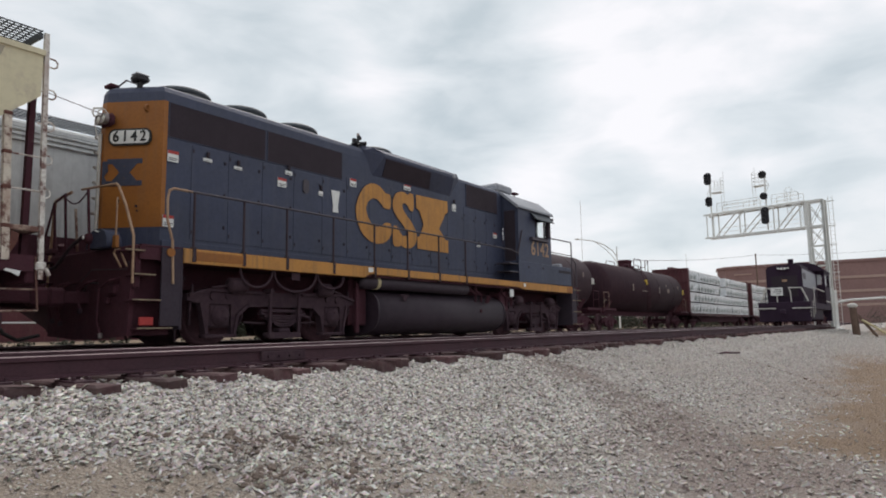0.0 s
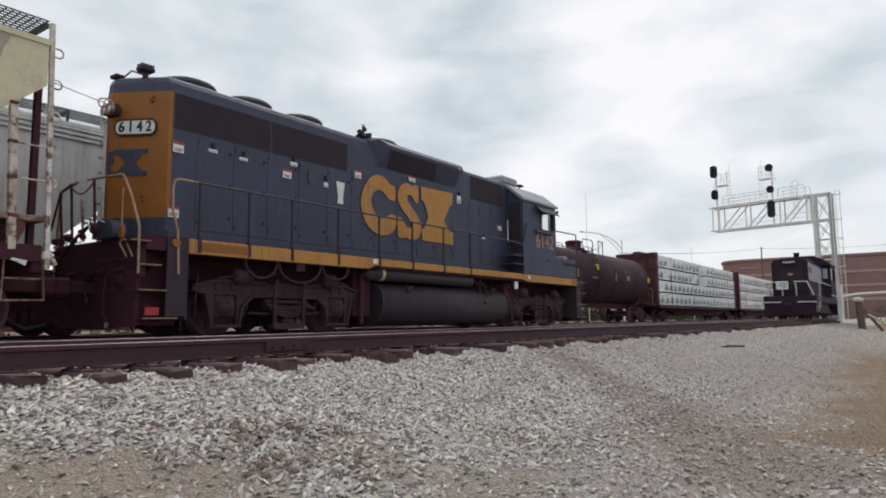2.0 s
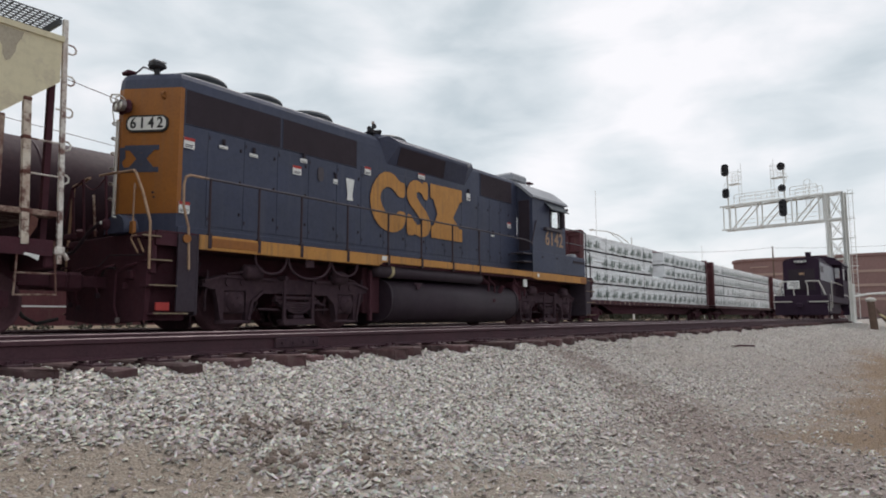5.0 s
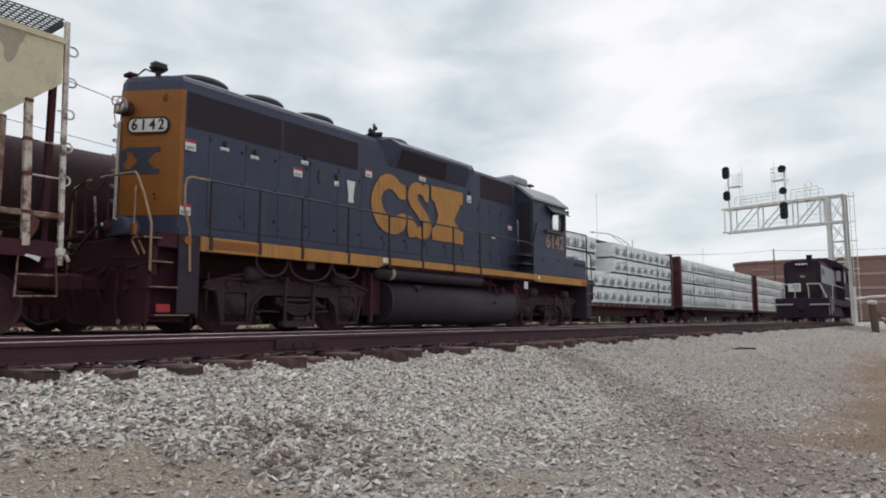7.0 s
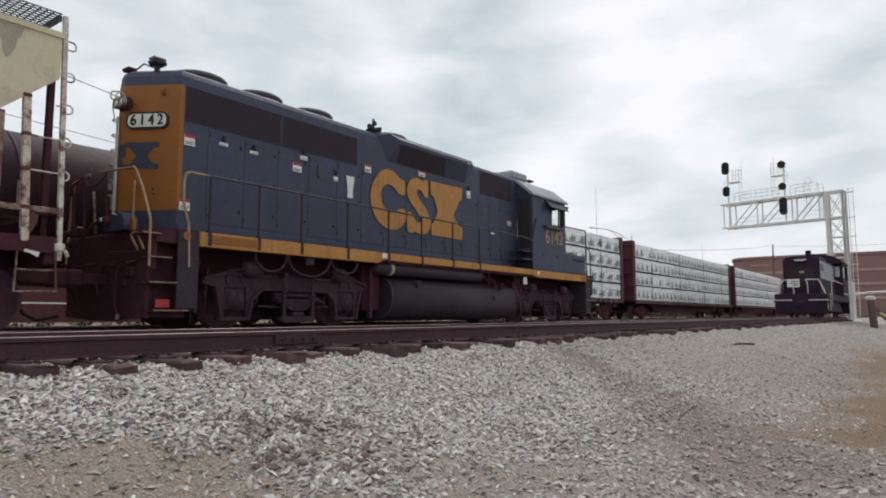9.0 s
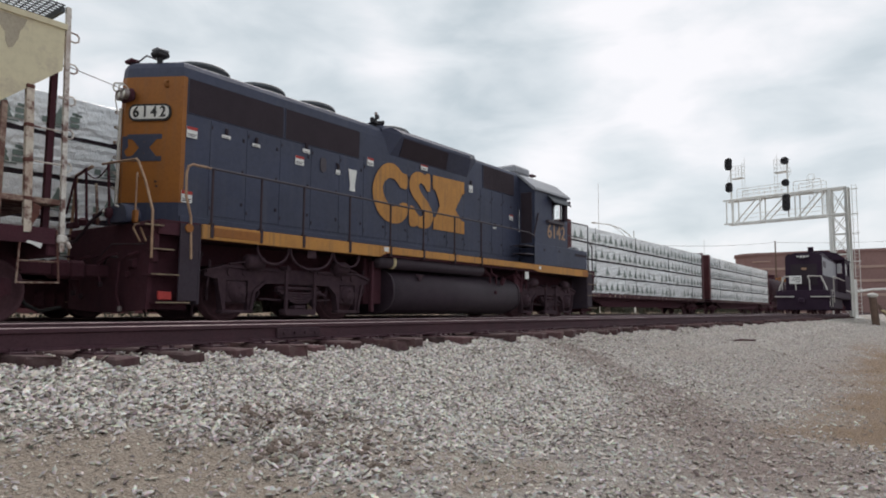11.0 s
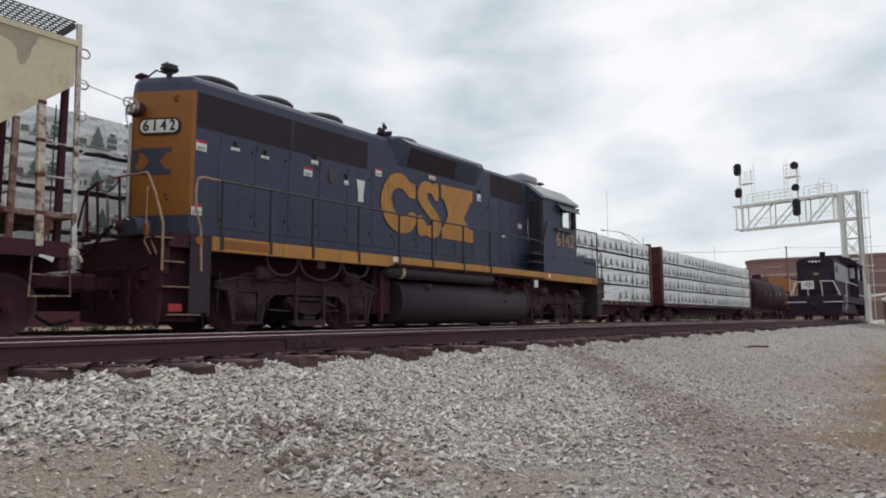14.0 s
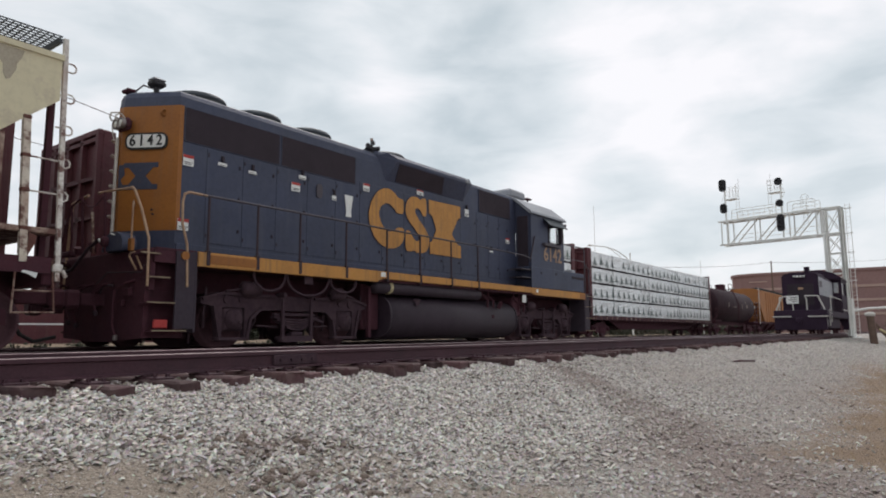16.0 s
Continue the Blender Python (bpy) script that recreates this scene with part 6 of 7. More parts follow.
        for i in range(4):
            z = 1.9 + 0.42 * i
            gr.cut().tube([(x + sx * 0.1, -1.42, z), (x + sx * 0.05, -1.0, z + 0.02), (x + sx * 0.1, -0.6, z)], 0.014, 5)
        part("grab_iron", gr, laddermat, h)
    for tx in (bogie, L - bogie):
        freight_truck(h, tx, rolls)
    return h


covered_hopper("covered_hopper", pose(-0.62, 0, 0, 0, 0, 180), 16.2, TANPAINT, RUSTYTAN, LADDERW,
               "cream covered hopper car with rusty end ladders coupled behind the locomotive", False, bogie=1.52)

# ---- the passing train: cars keep their place in the consist ----
SPEED = 4.456
MOVING = []


def moving(ob, x0):
    MOVING.append((ob, x0))
    return ob


def grey_hopper():
    L = 18.2
    h = covered_hopper("covered_hopper", pose(11.62 - L, FAR_Y, 0), L, GREYHOP, GREYHOP, GREYHOP, "light grey covered hopper car with ribbed eaves passing behind", True, 4.35, 3.0, near_detail=False, posts=False)
    m = M()
    for z in (4.02, 4.12, 4.22):
        m.cut().box(0.2, L - 0.2, -1.56, -1.49, z, z + 0.05, 0.01)
    part("eave_rib", m, GREYHOP, h)
    part("lower_band", M().box(2.2, L - 2.2, -1.512, -1.498, 1.3, 2.2), UNDER, h, "dark band along the lower side")
    moving(h, 11.62 - L)


grey_hopper()


def tank_car(x0, L, label, dome_at=0.5, box=True, railing=True, rust=False, rail=(-0.2, 0.7, 0.5)):
    t = thing("tank_car", (x0, FAR_Y, 0), label, "tank car")
    R, zc = 1.48, 2.60
    pr = [(0.55, 0.02), (0.58, 0.35), (0.66, 0.75), (0.82, 1.12), (1.02, 1.36), (1.20, R)]
    pr = pr + [(L - s, r) for s, r in reversed(pr)]
    tank = part("tank", M().lathe((0, 0, zc), "x", pr, 40), TANKCAR, t, "dull black welded tank")
    bands = M()
    for x in (L * 0.2, L * 0.4, L * 0.6, L * 0.8):
        bands.cut().lathe((x, 0, zc), "x", [(-0.03, R), (-0.03, R + 0.006), (0.03, R + 0.006), (0.03, R)], 40)
    part("weld_band", bands, TANKCAR, tank)
    f = M().box(0, L, -0.30, 0.30, 0.86, 1.18)
    for x in (0.0, L - 0.16):
        f.box(x, x + 0.16, -1.45, 1.45, 0.98, 1.24, 0.02)
    for x in (1.75, L - 1.75):
        f.prism([(-1.2, 1.7), (-0.9, 1.2), (0.9, 1.2), (1.2, 1.7)], "x", x - 0.25, x + 0.25)
    for sy in (-1, 1):
        f.box(0.1, 1.9, sy * 1.4 - 0.05, sy * 1.4 + 0.05, 1.12, 1.24)
        f.box(L - 1.9, L - 0.1, sy * 1.4 - 0.05, sy * 1.4 + 0.05, 1.12, 1.24)
    coupler(f, 0, -1)
    coupler(f, L, 1)
    part("underframe", f, UNDER, t)
    xd = L * dome_at
    if box:
        part("valve_housing", M().lathe((xd, 0, zc + R - 0.1), "z", [(0, 0.42), (0.10, 0.44), (0.12, 0.43), (0.46, 0.43), (0.48, 0.47), (0.56, 0.47), (0.62, 0.40), (0.66, 0.02)], 24), UNDER, t, "round black valve housing on top")
    pl = M().box(xd - 0.95, xd + 0.95, -0.42, 0.42, zc + R - 0.02, zc + R + 0.02).box(xd - 0.8, xd - 0.45, -0.5, -0.2, zc + R, zc + R + 0.2, 0.04).box(xd + 0.5, xd + 0.7, -0.4, 0.1, zc + R, zc + R + 0.16, 0.04)
    pl.box(xd - 0.3, xd + 0.3, -0.95, -0.42, zc + R - 0.14, zc + R - 0.11)
    part("top_platform", pl, UNDER, t)
    if railing:
        z0, z1 = zc + R - 0.3, zc + R + rail[2]
        xd0, xd = xd, xd + rail[0]
        for sy in (-1, 1):
            q = rail[1] if sy < 0 else rail[1] + 0.1
            rl = M().tube([(xd - q, sy * 0.93, z0), (xd - q, sy * 0.93, z1 - 0.12), (xd - q + 0.04, sy * 0.93, z1 - 0.04), (xd - q + 0.13, sy * 0.93, z1), (xd + q - 0.13, sy * 0.93, z1), (xd + q - 0.04, sy * 0.93, z1 - 0.04), (xd + q, sy * 0.93, z1 - 0.12), (xd + q, sy * 0.93, z0)], 0.024, 6)
            rl.rod((xd - q, sy * 0.93, z1 - 0.42), (xd + q, sy * 0.93, z1 - 0.42), 0.018, 6)
            part("platform_rail", rl, UNDER, t)
        xd = xd0
    ld = M()
    for dx in (-0.22, 0.22):
        ld.tube([(xd + dx, -1.46, 1.2), (xd + dx, -1.56, 2.6), (xd + dx, -1.35, 3.3), (xd + dx, -0.95, 4.12)], 0.02, 6)
    for i in range(8):
        z = 1.35 + 0.3 * i
        y = -1.56 if z < 2.9 else -1.56 + (z - 2.9) * 0.42
        ld.rod((xd - 0.22, y, z), (xd + 0.22, y, z), 0.014, 5)
    part("side_ladder", ld, UNDER, t)
    for x in (0.6, L - 0.6):
        hr = M().tube([(x - 0.4, -1.40, 1.2), (x - 0.4, -1.40, 2.15), (x + 0.35, -1.40, 2.15), (x + 0.35, -1.40, 1.2)], 0.02, 6).tube([(x - 0.4, -1.4, 1.7), (x + 0.35, -1.4, 1.7)], 0.014, 5)
        part("end_handrail", hr, RUSTYTAN if rust else UNDER, t)
    # reporting marks as small plain bars
    mk = M()
    for xx, z, w, hh in ((L * 0.29, 2.6, 0.14, 0.42), (L * 0.60, 2.6, 0.12, 0.45), (L * 0.716, 2.62, 0.48, 0.28), (L * 0.70, 2.98, 0.14, 0.16), (L * 0.864, 2.9, 0.12, 0.36), (L * 0.42, 2.45, 0.9, 0.05)):
        yy = -math.sqrt(max(0.0, R * R - (z - zc) ** 2)) - 0.012
        mk.cut().box(xx - w / 2, xx + w / 2, yy, yy + 0.02, z - hh / 2, z + hh / 2)
    part("stencilled_bar", mk, STENCIL, tank, "faded white stencilled bar")
    pk = M().box(L * 0.93 - 0.16, L * 0.93 + 0.16, -1.51, -1.47, 2.5, 2.82)
    part("placard", pk, YELLOW if rust else HANDW, t, "small hazard placard")
    for x in (1.75, L - 1.75):
        freight_truck(t, x, True)
    return moving(t, x0)


tank_car(12.75, 17.3, "dull black tank car with a top platform passing behind", 0.460, False, True, rail=(-0.3, 0.45, 0.42))
tb = tank_car(30.38, 16.9, "rust-streaked black tank car with a round valve housing", 0.454, True, True, True)
for sy in (-1, 1):
    y = sy * 0.93
    part("platform_rail", M().tube([(9.60, y, 3.76), (9.60, y, 4.63), (8.98, y, 4.63), (8.98, y, 3.95)], 0.024, 6).tube([(7.98, y, 3.85), (7.99, y, 4.05), (8.06, y, 4.11), (8.75, y, 4.12), (8.98, y, 4.18), (9.25, y, 4.40), (9.58, y, 4.62)], 0.018, 6), UNDER, tb)
part("yellow_panel", M().box(7.31, 7.69, -1.47, -1.39, 3.07, 3.20, 0.01).prism([(7.34, 3.06), (7.62, 3.06), (7.60, 2.98), (7.66, 2.90), (7.58, 2.93), (7.50, 2.88), (7.42, 2.90), (7.34, 2.88)], "y", -1.51, -1.47), YELLOW, tb, "yellow panel at the ladder")


def lumber_car(x0, seed, gap):
    """Centre-beam bulkhead flat car with wrapped lumber in four tiers a side."""
    L, zd, zt, zb = 23.25, 1.16, 4.80, 4.67
    c = thing("lumber_car", (x0, FAR_Y, 0), "red-brown centre-beam flat car loaded with white-wrapped lumber packs", "flat car", "lumber cars of the train")
    rnd = random.Random(seed)
    W = 1.40
    dk = M().box(0, L, -W, W, zd - 0.12, zd - 0.02, 0.01)
    dk.prism([(0, 1.05), (2.6, 1.05), (5.0, 0.62), (L - 5.0, 0.62), (L - 2.6, 1.05), (L, 1.05), (L, 0.9), (L - 2.6, 0.8), (L - 5.0, 0.5), (5.0, 0.5), (2.6, 0.8), (0, 0.9)], "y", -0.22, 0.22)
    for sy in (-1, 1):
        dk.box(0.1, L - 0.1, sy * W - 0.05, sy * W + 0.05, zd - 0.24, zd - 0.04, 0.01)
        part("fishbelly_sill", M().prism([(3.0, zd - 0.15), (5.0, zd - 0.72), (L - 5.0, zd - 0.72), (L - 3.0, zd - 0.15)], "y", sy * 0.95 - 0.05, sy * 0.95 + 0.05), UNDER, c, "dark fishbelly sill under the deck")
    coupler(dk, 0, -1)
    coupler(dk, L, 1)
    part("deck", dk, DECKRED, c, "grimy maroon deck and sills")
    pk = M()
    for i in range(32):
        x = 0.5 + i * (L - 1) / 31
        pk.cut().box(x - 0.06, x + 0.06, -W - 0.07, -W - 0.04, zd - 0.2, zd - 0.06)
    part("stake_pocket", pk, RUSTYTAN, c, "pale worn stake pockets along the deck edge")
    for x, s in ((0.0, 1), (L, -1)):
        a, b = sorted((x, x + s * 0.16))
        bh = part("bulkhead", M().box(a, b, -W, W, zd, zb, 0.02).box(min(x, x + s * 0.26), max(x, x + s * 0.26), -W - 0.012, -W + 0.05, zd, zb - 0.02, 0.01).box(min(x, x + s * 0.26), max(x, x + s * 0.26), W - 0.05, W + 0.012, zd, zb - 0.02, 0.01), REDBROWN, c, "tall ribbed red-brown end bulkhead")
        rb = M()
        ra, rbx = sorted((x - s * 0.0, x - s * 0.11))
        for y in (-1.34, -0.66, 0.0, 0.66, 1.34):
            rb.box(ra, rbx, y - 0.05, y + 0.05, zd, zb - 0.1)
        for z in (1.9, 2.75, 3.6, 4.45):
            rb.box(ra, rbx, -1.3, 1.3, z - 0.04, z + 0.04)
        rb.box(ra, rbx, -W, W, zb - 0.12, zb, 0.01)
        part("bulkhead_rib", rb, REDBROWN, bh)
    cb = part("centre_beam", M().box(0.16, L - 0.16, -0.24, 0.24, zt - 0.20, zt + 0.02, 0.02), REDBROWN, c, "top chord of the centre beam")
    tr = M()
    for i in range(20):
        x = 1.05 + 1.14 * i
        tr.cut().box(x - 0.085, x + 0.085, -0.12, 0.12, zd, zt - 0.2)
        if i % 2:
            # crossed plates in every other panel
            for za, ze in ((3.15, 4.15), (4.15, 3.15)):
                tr.cut().prism([(x + 0.085, za - 0.11), (x + 0.085, za + 0.11), (x + 1.055, ze + 0.11), (x + 1.055, ze - 0.11)], "y", -0.05 - 0.004 * (za > ze), 0.05 + 0.004 * (za > ze))
    part("truss_member", tr, REDBROWN, cb, "cross-braced centre truss")
    # packs
    tiers = [(zd - 0.05, 1.97), (2.01, 2.81), (2.85, 3.66), (3.70, 4.54)]
    for sy in (-1, 1):
        for k, (z0, z1) in enumerate(tiers):
            end = L - 0.28
            cuts = [0.28, 10.68, 12.92, end] if (gap and k >= 2 and sy < 0) else [0.28, 7.7 + rnd.uniform(-0.6, 0.6), 15.2 + rnd.uniform(-0.6, 0.6), end]
            for i in range(len(cuts) - 1):
                if gap and k >= 2 and i == 1 and sy < 0:
                    continue
                a, b = cuts[i] + 0.02, cuts[i + 1] - 0.02
                m = M()
                ya, yb = sorted((sy * 0.22, sy * (1.36 + rnd.uniform(-0.015, 0.015))))
                # the cover bulges, sags and is drawn into long slanting creases
                nseg = 60 if sy < 0 else 12
                lev = 11 if sy < 0 else 3
                tilt = rnd.uniform(-0.12, 0.12)
                ph = rnd.uniform(0, 50)
                yo, yi = (ya, yb) if sy < 0 else (yb, ya)
                vs, fs = [], []
                for j in range(nseg + 1):
                    xx = a + (b - a) * j / nseg
                    hem = z0 + 0.03 + 0.05 * rnd.random() ** 2
                    for k2 in range(lev):
                        zz = hem + (z1 - 0.03 - hem) * k2 / (lev - 1)
                        fold = 1 - 2 * abs(noise.noise((xx * 0.45 + ph, (zz + tilt * (xx - a)) * 5.5, ph)))
                        fold = 0.022 * fold + 0.016 * noise.noise((xx * 2.1, zz * 3.0, ph)) + rnd.uniform(-0.005, 0.005)
                        vs.append((xx, yo + sy * (fold - 0.012), zz))
                    vs += [(xx, yo - sy * 0.05, z1 + rnd.uniform(-0.01, 0.012)), (xx, yi, z1), (xx, yi, z0 + 0.05)]
                q = lev + 3
                for j in range(nseg):
                    fs += [(j * q + i2, j * q + (i2 + 1) % q, (j + 1) * q + (i2 + 1) % q, (j + 1) * q + i2) for i2 in range(q)]
                fs += [tuple(range(q)), tuple(nseg * q + i2 for i2 in range(q))]
                m.add(vs, fs)
                p = part("lumber_pack", m, WRAP, c)
                if sy < 0:
                    # printed marks: rows of small tree-like signs, and dark skirts where boards show
                    ink = M()
                    nm = max(2, int((b - a) / (1.02 if gap else 0.74)))
                    for j in range(nm):
                        xx = a + (b - a) * (j + 0.5) / nm + rnd.uniform(-0.06, 0.06)
                        zc = (z0 + z1) / 2 - 0.03 + rnd.uniform(-0.05, 0.04)
                        yy = ya - 0.028
                        g = rnd.uniform(0.90, 1.02)
                        if rnd.random() < 0.06:
                            continue
                        ink.prism([(xx + p * g, zc + q * g) for p, q in ((-0.16, -0.2), (0.16, -0.2), (0.09, -0.06), (0.13, -0.06), (0.06, 0.08), (0, 0.24), (-0.06, 0.08), (-0.13, -0.06), (-0.09, -0.06))], "y", yy - 0.003, yy)
                        # plain bars standing beside the tree
                        for a2, b2, c2, d2 in ((-0.36, -0.22, -0.20, -0.08), (0.20, 0.40, -0.20, -0.11), (0.20, 0.40, -0.07, 0.03), (0.24, 0.36, 0.07, 0.13)) if gap else ((0.16, 0.30, -0.20, -0.13), (-0.28, -0.18, -0.20, -0.15)):
                            ink.box(xx + a2 * g, xx + b2 * g, yy - 0.003, yy, zc + c2 * g, zc + d2 * g)
                        ink.box(xx - rnd.uniform(0.1, 0.3), xx + rnd.uniform(0.1, 0.3), yy - 0.003, yy, zc - 0.25, zc - 0.225)
                        if gap and rnd.random() < 0.5:
                            ink.box(xx + 0.3, xx + 0.42, yy - 0.003, yy, zc + 0.05, zc + 0.10)
                    part("print_pattern", ink, GREENINK if seed != 2 else WRAPINK, p, "green tree-shaped print marks as plain shapes")["kind"] = "stuff"
                    sk = M().box(a + 0.03, b - 0.03, ya + 0.035, ya + 0.14, z0 - 0.035, z0 + 0.16)
                    part("spacer_board", sk, GRILLE, p, "dark spacer boards under the pack")
    st = M()
    for x in (3.1, 8.9, 14.9, 20.2):
        st.cut().box(x - 0.010, x + 0.010, -1.425, -1.412, zd, 4.56)
    part("strap", st, FANGREY, c, "grey tie-down strap")
    for tx in (2.0, L - 2.0):
        freight_truck(c, tx, True)
    return moving(c, x0)


for i in range(3):
    lumber_car(48.2 + 25.05 * i, i, i == 0)
tank_car(122.6, 16.2, "black tank car near the end of the passing train", 0.5, True, True)
oh = covered_hopper("covered_hopper", pose(139.95, FAR_Y, 0), 16.0, ORANGE, ORANGE, HANDW, "faded orange covered hopper car at the end of the train", True, 4.45, 3.2, near_detail=False)
moving(oh, 139.95)


# ---- the parked switcher on the near track ----
def build_switcher():
    s = thing("switcher", (40.0, near_line(46.0), NEAR_Z), "black end-cab switching locomotive with pale handrails parked on the siding", "locomotive")
    zs = 1.45
    f = M().box(0.3, 13.3, -1.45, 1.45, 1.05, zs, 0.02).box(0.25, 0.45, -1.42, 1.42, 0.25, zs, 0.02).box(13.15, 13.35, -1.42, 1.42, 0.25, zs, 0.02)
    f.box(3.2, 9.5, -1.2, 1.2, 0.35, 1.1, 0.05)
    coupler(f, 0.3, -1)
    coupler(f, 13.3, 1)
    part("underframe", f, BLACKLOCO, s)
    part("hood", M().prism([(-1.0, zs), (-1.0, 3.58), (-0.85, 3.74), (-0.4, 3.82), (0.4, 3.82), (0.85, 3.74), (1.0, 3.58), (1.0, zs)], "x", 1.15, 9.2), BLACKLOCO, s, "black engine hood")
    for a, b in ((1.22, 3.0), (3.03, 4.8), (4.83, 6.6), (6.63, 8.3)):
        part("hood_side_panel", M().box(a, b, -1.014, -0.99, 2.42, 3.52, 0.004), SHEENPANEL, s, "hood side panel with the sky's sheen painted in pale grey")
    part("hood_louvre", M().box(1.5, 2.7, -1.03, -1.0, 2.9, 3.3, 0.01), HANDDARK, s)
    part("hood_top_box", M().box(5.3, 9.1, -0.55, 0.55, 3.78, 4.12, 0.06), BLACKLOCO, s)
    part("hood_rim", M().tube([(1.13, -1.0, 1.5), (1.13, -1.0, 3.56), (1.13, -0.85, 3.72), (1.13, -0.4, 3.80), (1.13, 0.4, 3.80), (1.13, 0.85, 3.72), (1.13, 1.0, 3.56), (1.13, 1.0, 1.5)], 0.022, 6), BLACKLOCO, s)
    part("radiator_grille", M().box(1.128, 1.16, -0.72, 0.72, 1.8, 3.1), GRILLE, s)
    hl = M().box(1.0, 1.2, -0.32, 0.32, 3.42, 3.72, 0.04)
    h = part("headlight", hl, BLACKLOCO, s)
    for y in (-0.25, -0.08, 0.1, 0.27):
        part("lamp_lens", M().rod((0.98, y, 3.56 + (0.04 if abs(y) > 0.2 else 0.0)), (1.0, y, 3.56), 0.07, 12), LENS, h)
    part("front_plate", M().box(1.10, 1.15, -0.16, 0.12, 2.74, 2.88), HANDRAIL, s, "small dull brown-yellow plate")
    part("front_sign", M().box(0.54, 0.57, 0.05, 0.73, 1.86, 2.36, 0.008), WHITE, s, "white board on the front rail")
    part("sign_marks", M().box(0.533, 0.541, 0.12, 0.52, 2.20, 2.25).cut().box(0.533, 0.541, 0.12, 0.62, 2.08, 2.12).cut().box(0.533, 0.541, 0.16, 0.40, 1.96, 2.0), HANDDARK, s)
    for x, z, r in ((4.9, 4.45, 0.17), (7.2, 4.36, 0.15)):
        part("exhaust_stack", M().lathe((x, 0.05, 3.72), "z", [(0, r + 0.08), (0.10, r + 0.06), (0.14, r), (z - 3.78, r), (z - 3.76, r + 0.03), (z - 3.72, r + 0.02), (z - 3.74, r - 0.04), (0.3, r - 0.05)], 14), BLACKLOCO, s, "short black exhaust stack")
    cab = M()
    cab.box(9.2, 12.6, -1.48, -1.42, zs, 2.75).box(9.2, 12.6, 1.42, 1.48, zs, 2.75)
    for sy in (-1, 1):
        ya, yb = sorted((sy * 1.42, sy * 1.48))
        for a, b in ((9.2, 9.5), (10.75, 11.05), (12.3, 12.6)):
            cab.box(a, b, ya, yb, 2.75, 3.6)
        cab.box(9.2, 12.6, ya, yb, 3.6, 3.8)
    for x in (9.2, 12.54):
        cab.box(x, x + 0.06, -1.42, 1.42, zs, 2.85).box(x, x + 0.06, -1.42, 1.42, 3.6, 3.8).box(x, x + 0.06, -1.42, -1.3, 2.85, 3.6).box(x, x + 0.06, 1.3, 1.42, 2.85, 3.6).box(x, x + 0.06, -0.7, 0.7, 2.85, 3.6)
    cb = part("cab", cab, BLACKLOCO, s, "black cab with side windows")
    part("window_board", M().box(9.55, 10.7, -1.45, -1.44, 2.78, 3.58), PANEGREY, cb, "window pane with reflected sky put in as pale grey")
    for sy in (-1, 1):
        ya, yb = sorted((sy * 0.72, sy * 1.28))
        part("front_window", M().box(9.19, 9.205, ya, yb, 2.87, 3.58), PANEGREY, cb, "front window pane with reflected sky put in as pale grey")
    part("side_stripe", M().box(9.2, 12.6, -1.492, -1.478, 1.62, 1.70), HANDW, cb, "thin pale line along the cab side")
    part("cab_roof", M().prism([(-1.55, 3.80), (-1.5, 3.94), (-1.1, 4.26), (-0.5, 4.46), (0, 4.50), (0.5, 4.46), (1.1, 4.26), (1.5, 3.94), (1.55, 3.80)], "x", 8.7, 12.9), BLACKLOCO, s, "black arched cab roof")
    # pale handrails
    part("front_handrail", M().tube([(0.60, -0.98, 2.31), (0.58, -0.30, 2.33)], 0.038, 7).cut().tube([(0.58, 0.10, 2.33), (0.60, 0.98, 2.31)], 0.038, 7), HANDW, s, "pale front handrail")
    for y in (-0.38, 0.38):
        part("front_stanchion", M().tube([(0.60, y, 1.25), (0.59, y + 0.02, 2.10), (0.58, y + 0.10 * (1 if y < 0 else -1), 2.32)], 0.035, 6), HANDW, s)
    for sy in (-1, 1):
        part("step_handrail", M().tube([(0.44, sy * 1.40, 0.45), (0.46, sy * 1.40, 1.05), (0.52, sy * 1.26, 1.62), (0.60, sy * 0.98, 2.31)], 0.045, 7), HANDW, s, "pale curved step handrail")
        part("side_handrail", M().tube([(2.45, sy * 1.44, 0.75), (2.48, sy * 1.44, 2.30), (2.62, sy * 1.43, 2.36), (9.1, sy * 1.42, 2.34)], 0.034, 7), HANDW, s, "pale side handrail")
        part("step_side_rail", M().tube([(1.55, sy * 1.44, 0.5), (1.55, sy * 1.44, 1.5)], 0.034, 7), HANDW, s)
        ya, yb = sorted((sy * 0.95, sy * 1.45))
        part("step", M().box(0.35, 1.4, ya, yb, 0.45, 0.50), BLACKLOCO, s)
        part("step", M().box(0.35, 1.4, ya, yb, 0.85, 0.90), BLACKLOCO, s)
        ya, yb = sorted((sy * 0.45, sy * 1.5))
        part("footboard_edge", M().box(0.14, 0.20, ya, yb, 1.03, 1.10), HANDW, s, "pale footboard edge")
        part("footboard", M().box(0.16, 0.45, ya, yb, 0.98, 1.03), BLACKLOCO, s)
        for x in (2.9, 4.3, 5.7, 7.1, 8.5):
            part("side_stanchion", M().rod((x, sy * 1.42, 1.4), (x, sy * 1.42, 2.33), 0.022, 6), POSTDARK, s)
    for tx in (2.6, 10.9):
        freight_truck(s, tx, False)


build_switcher()


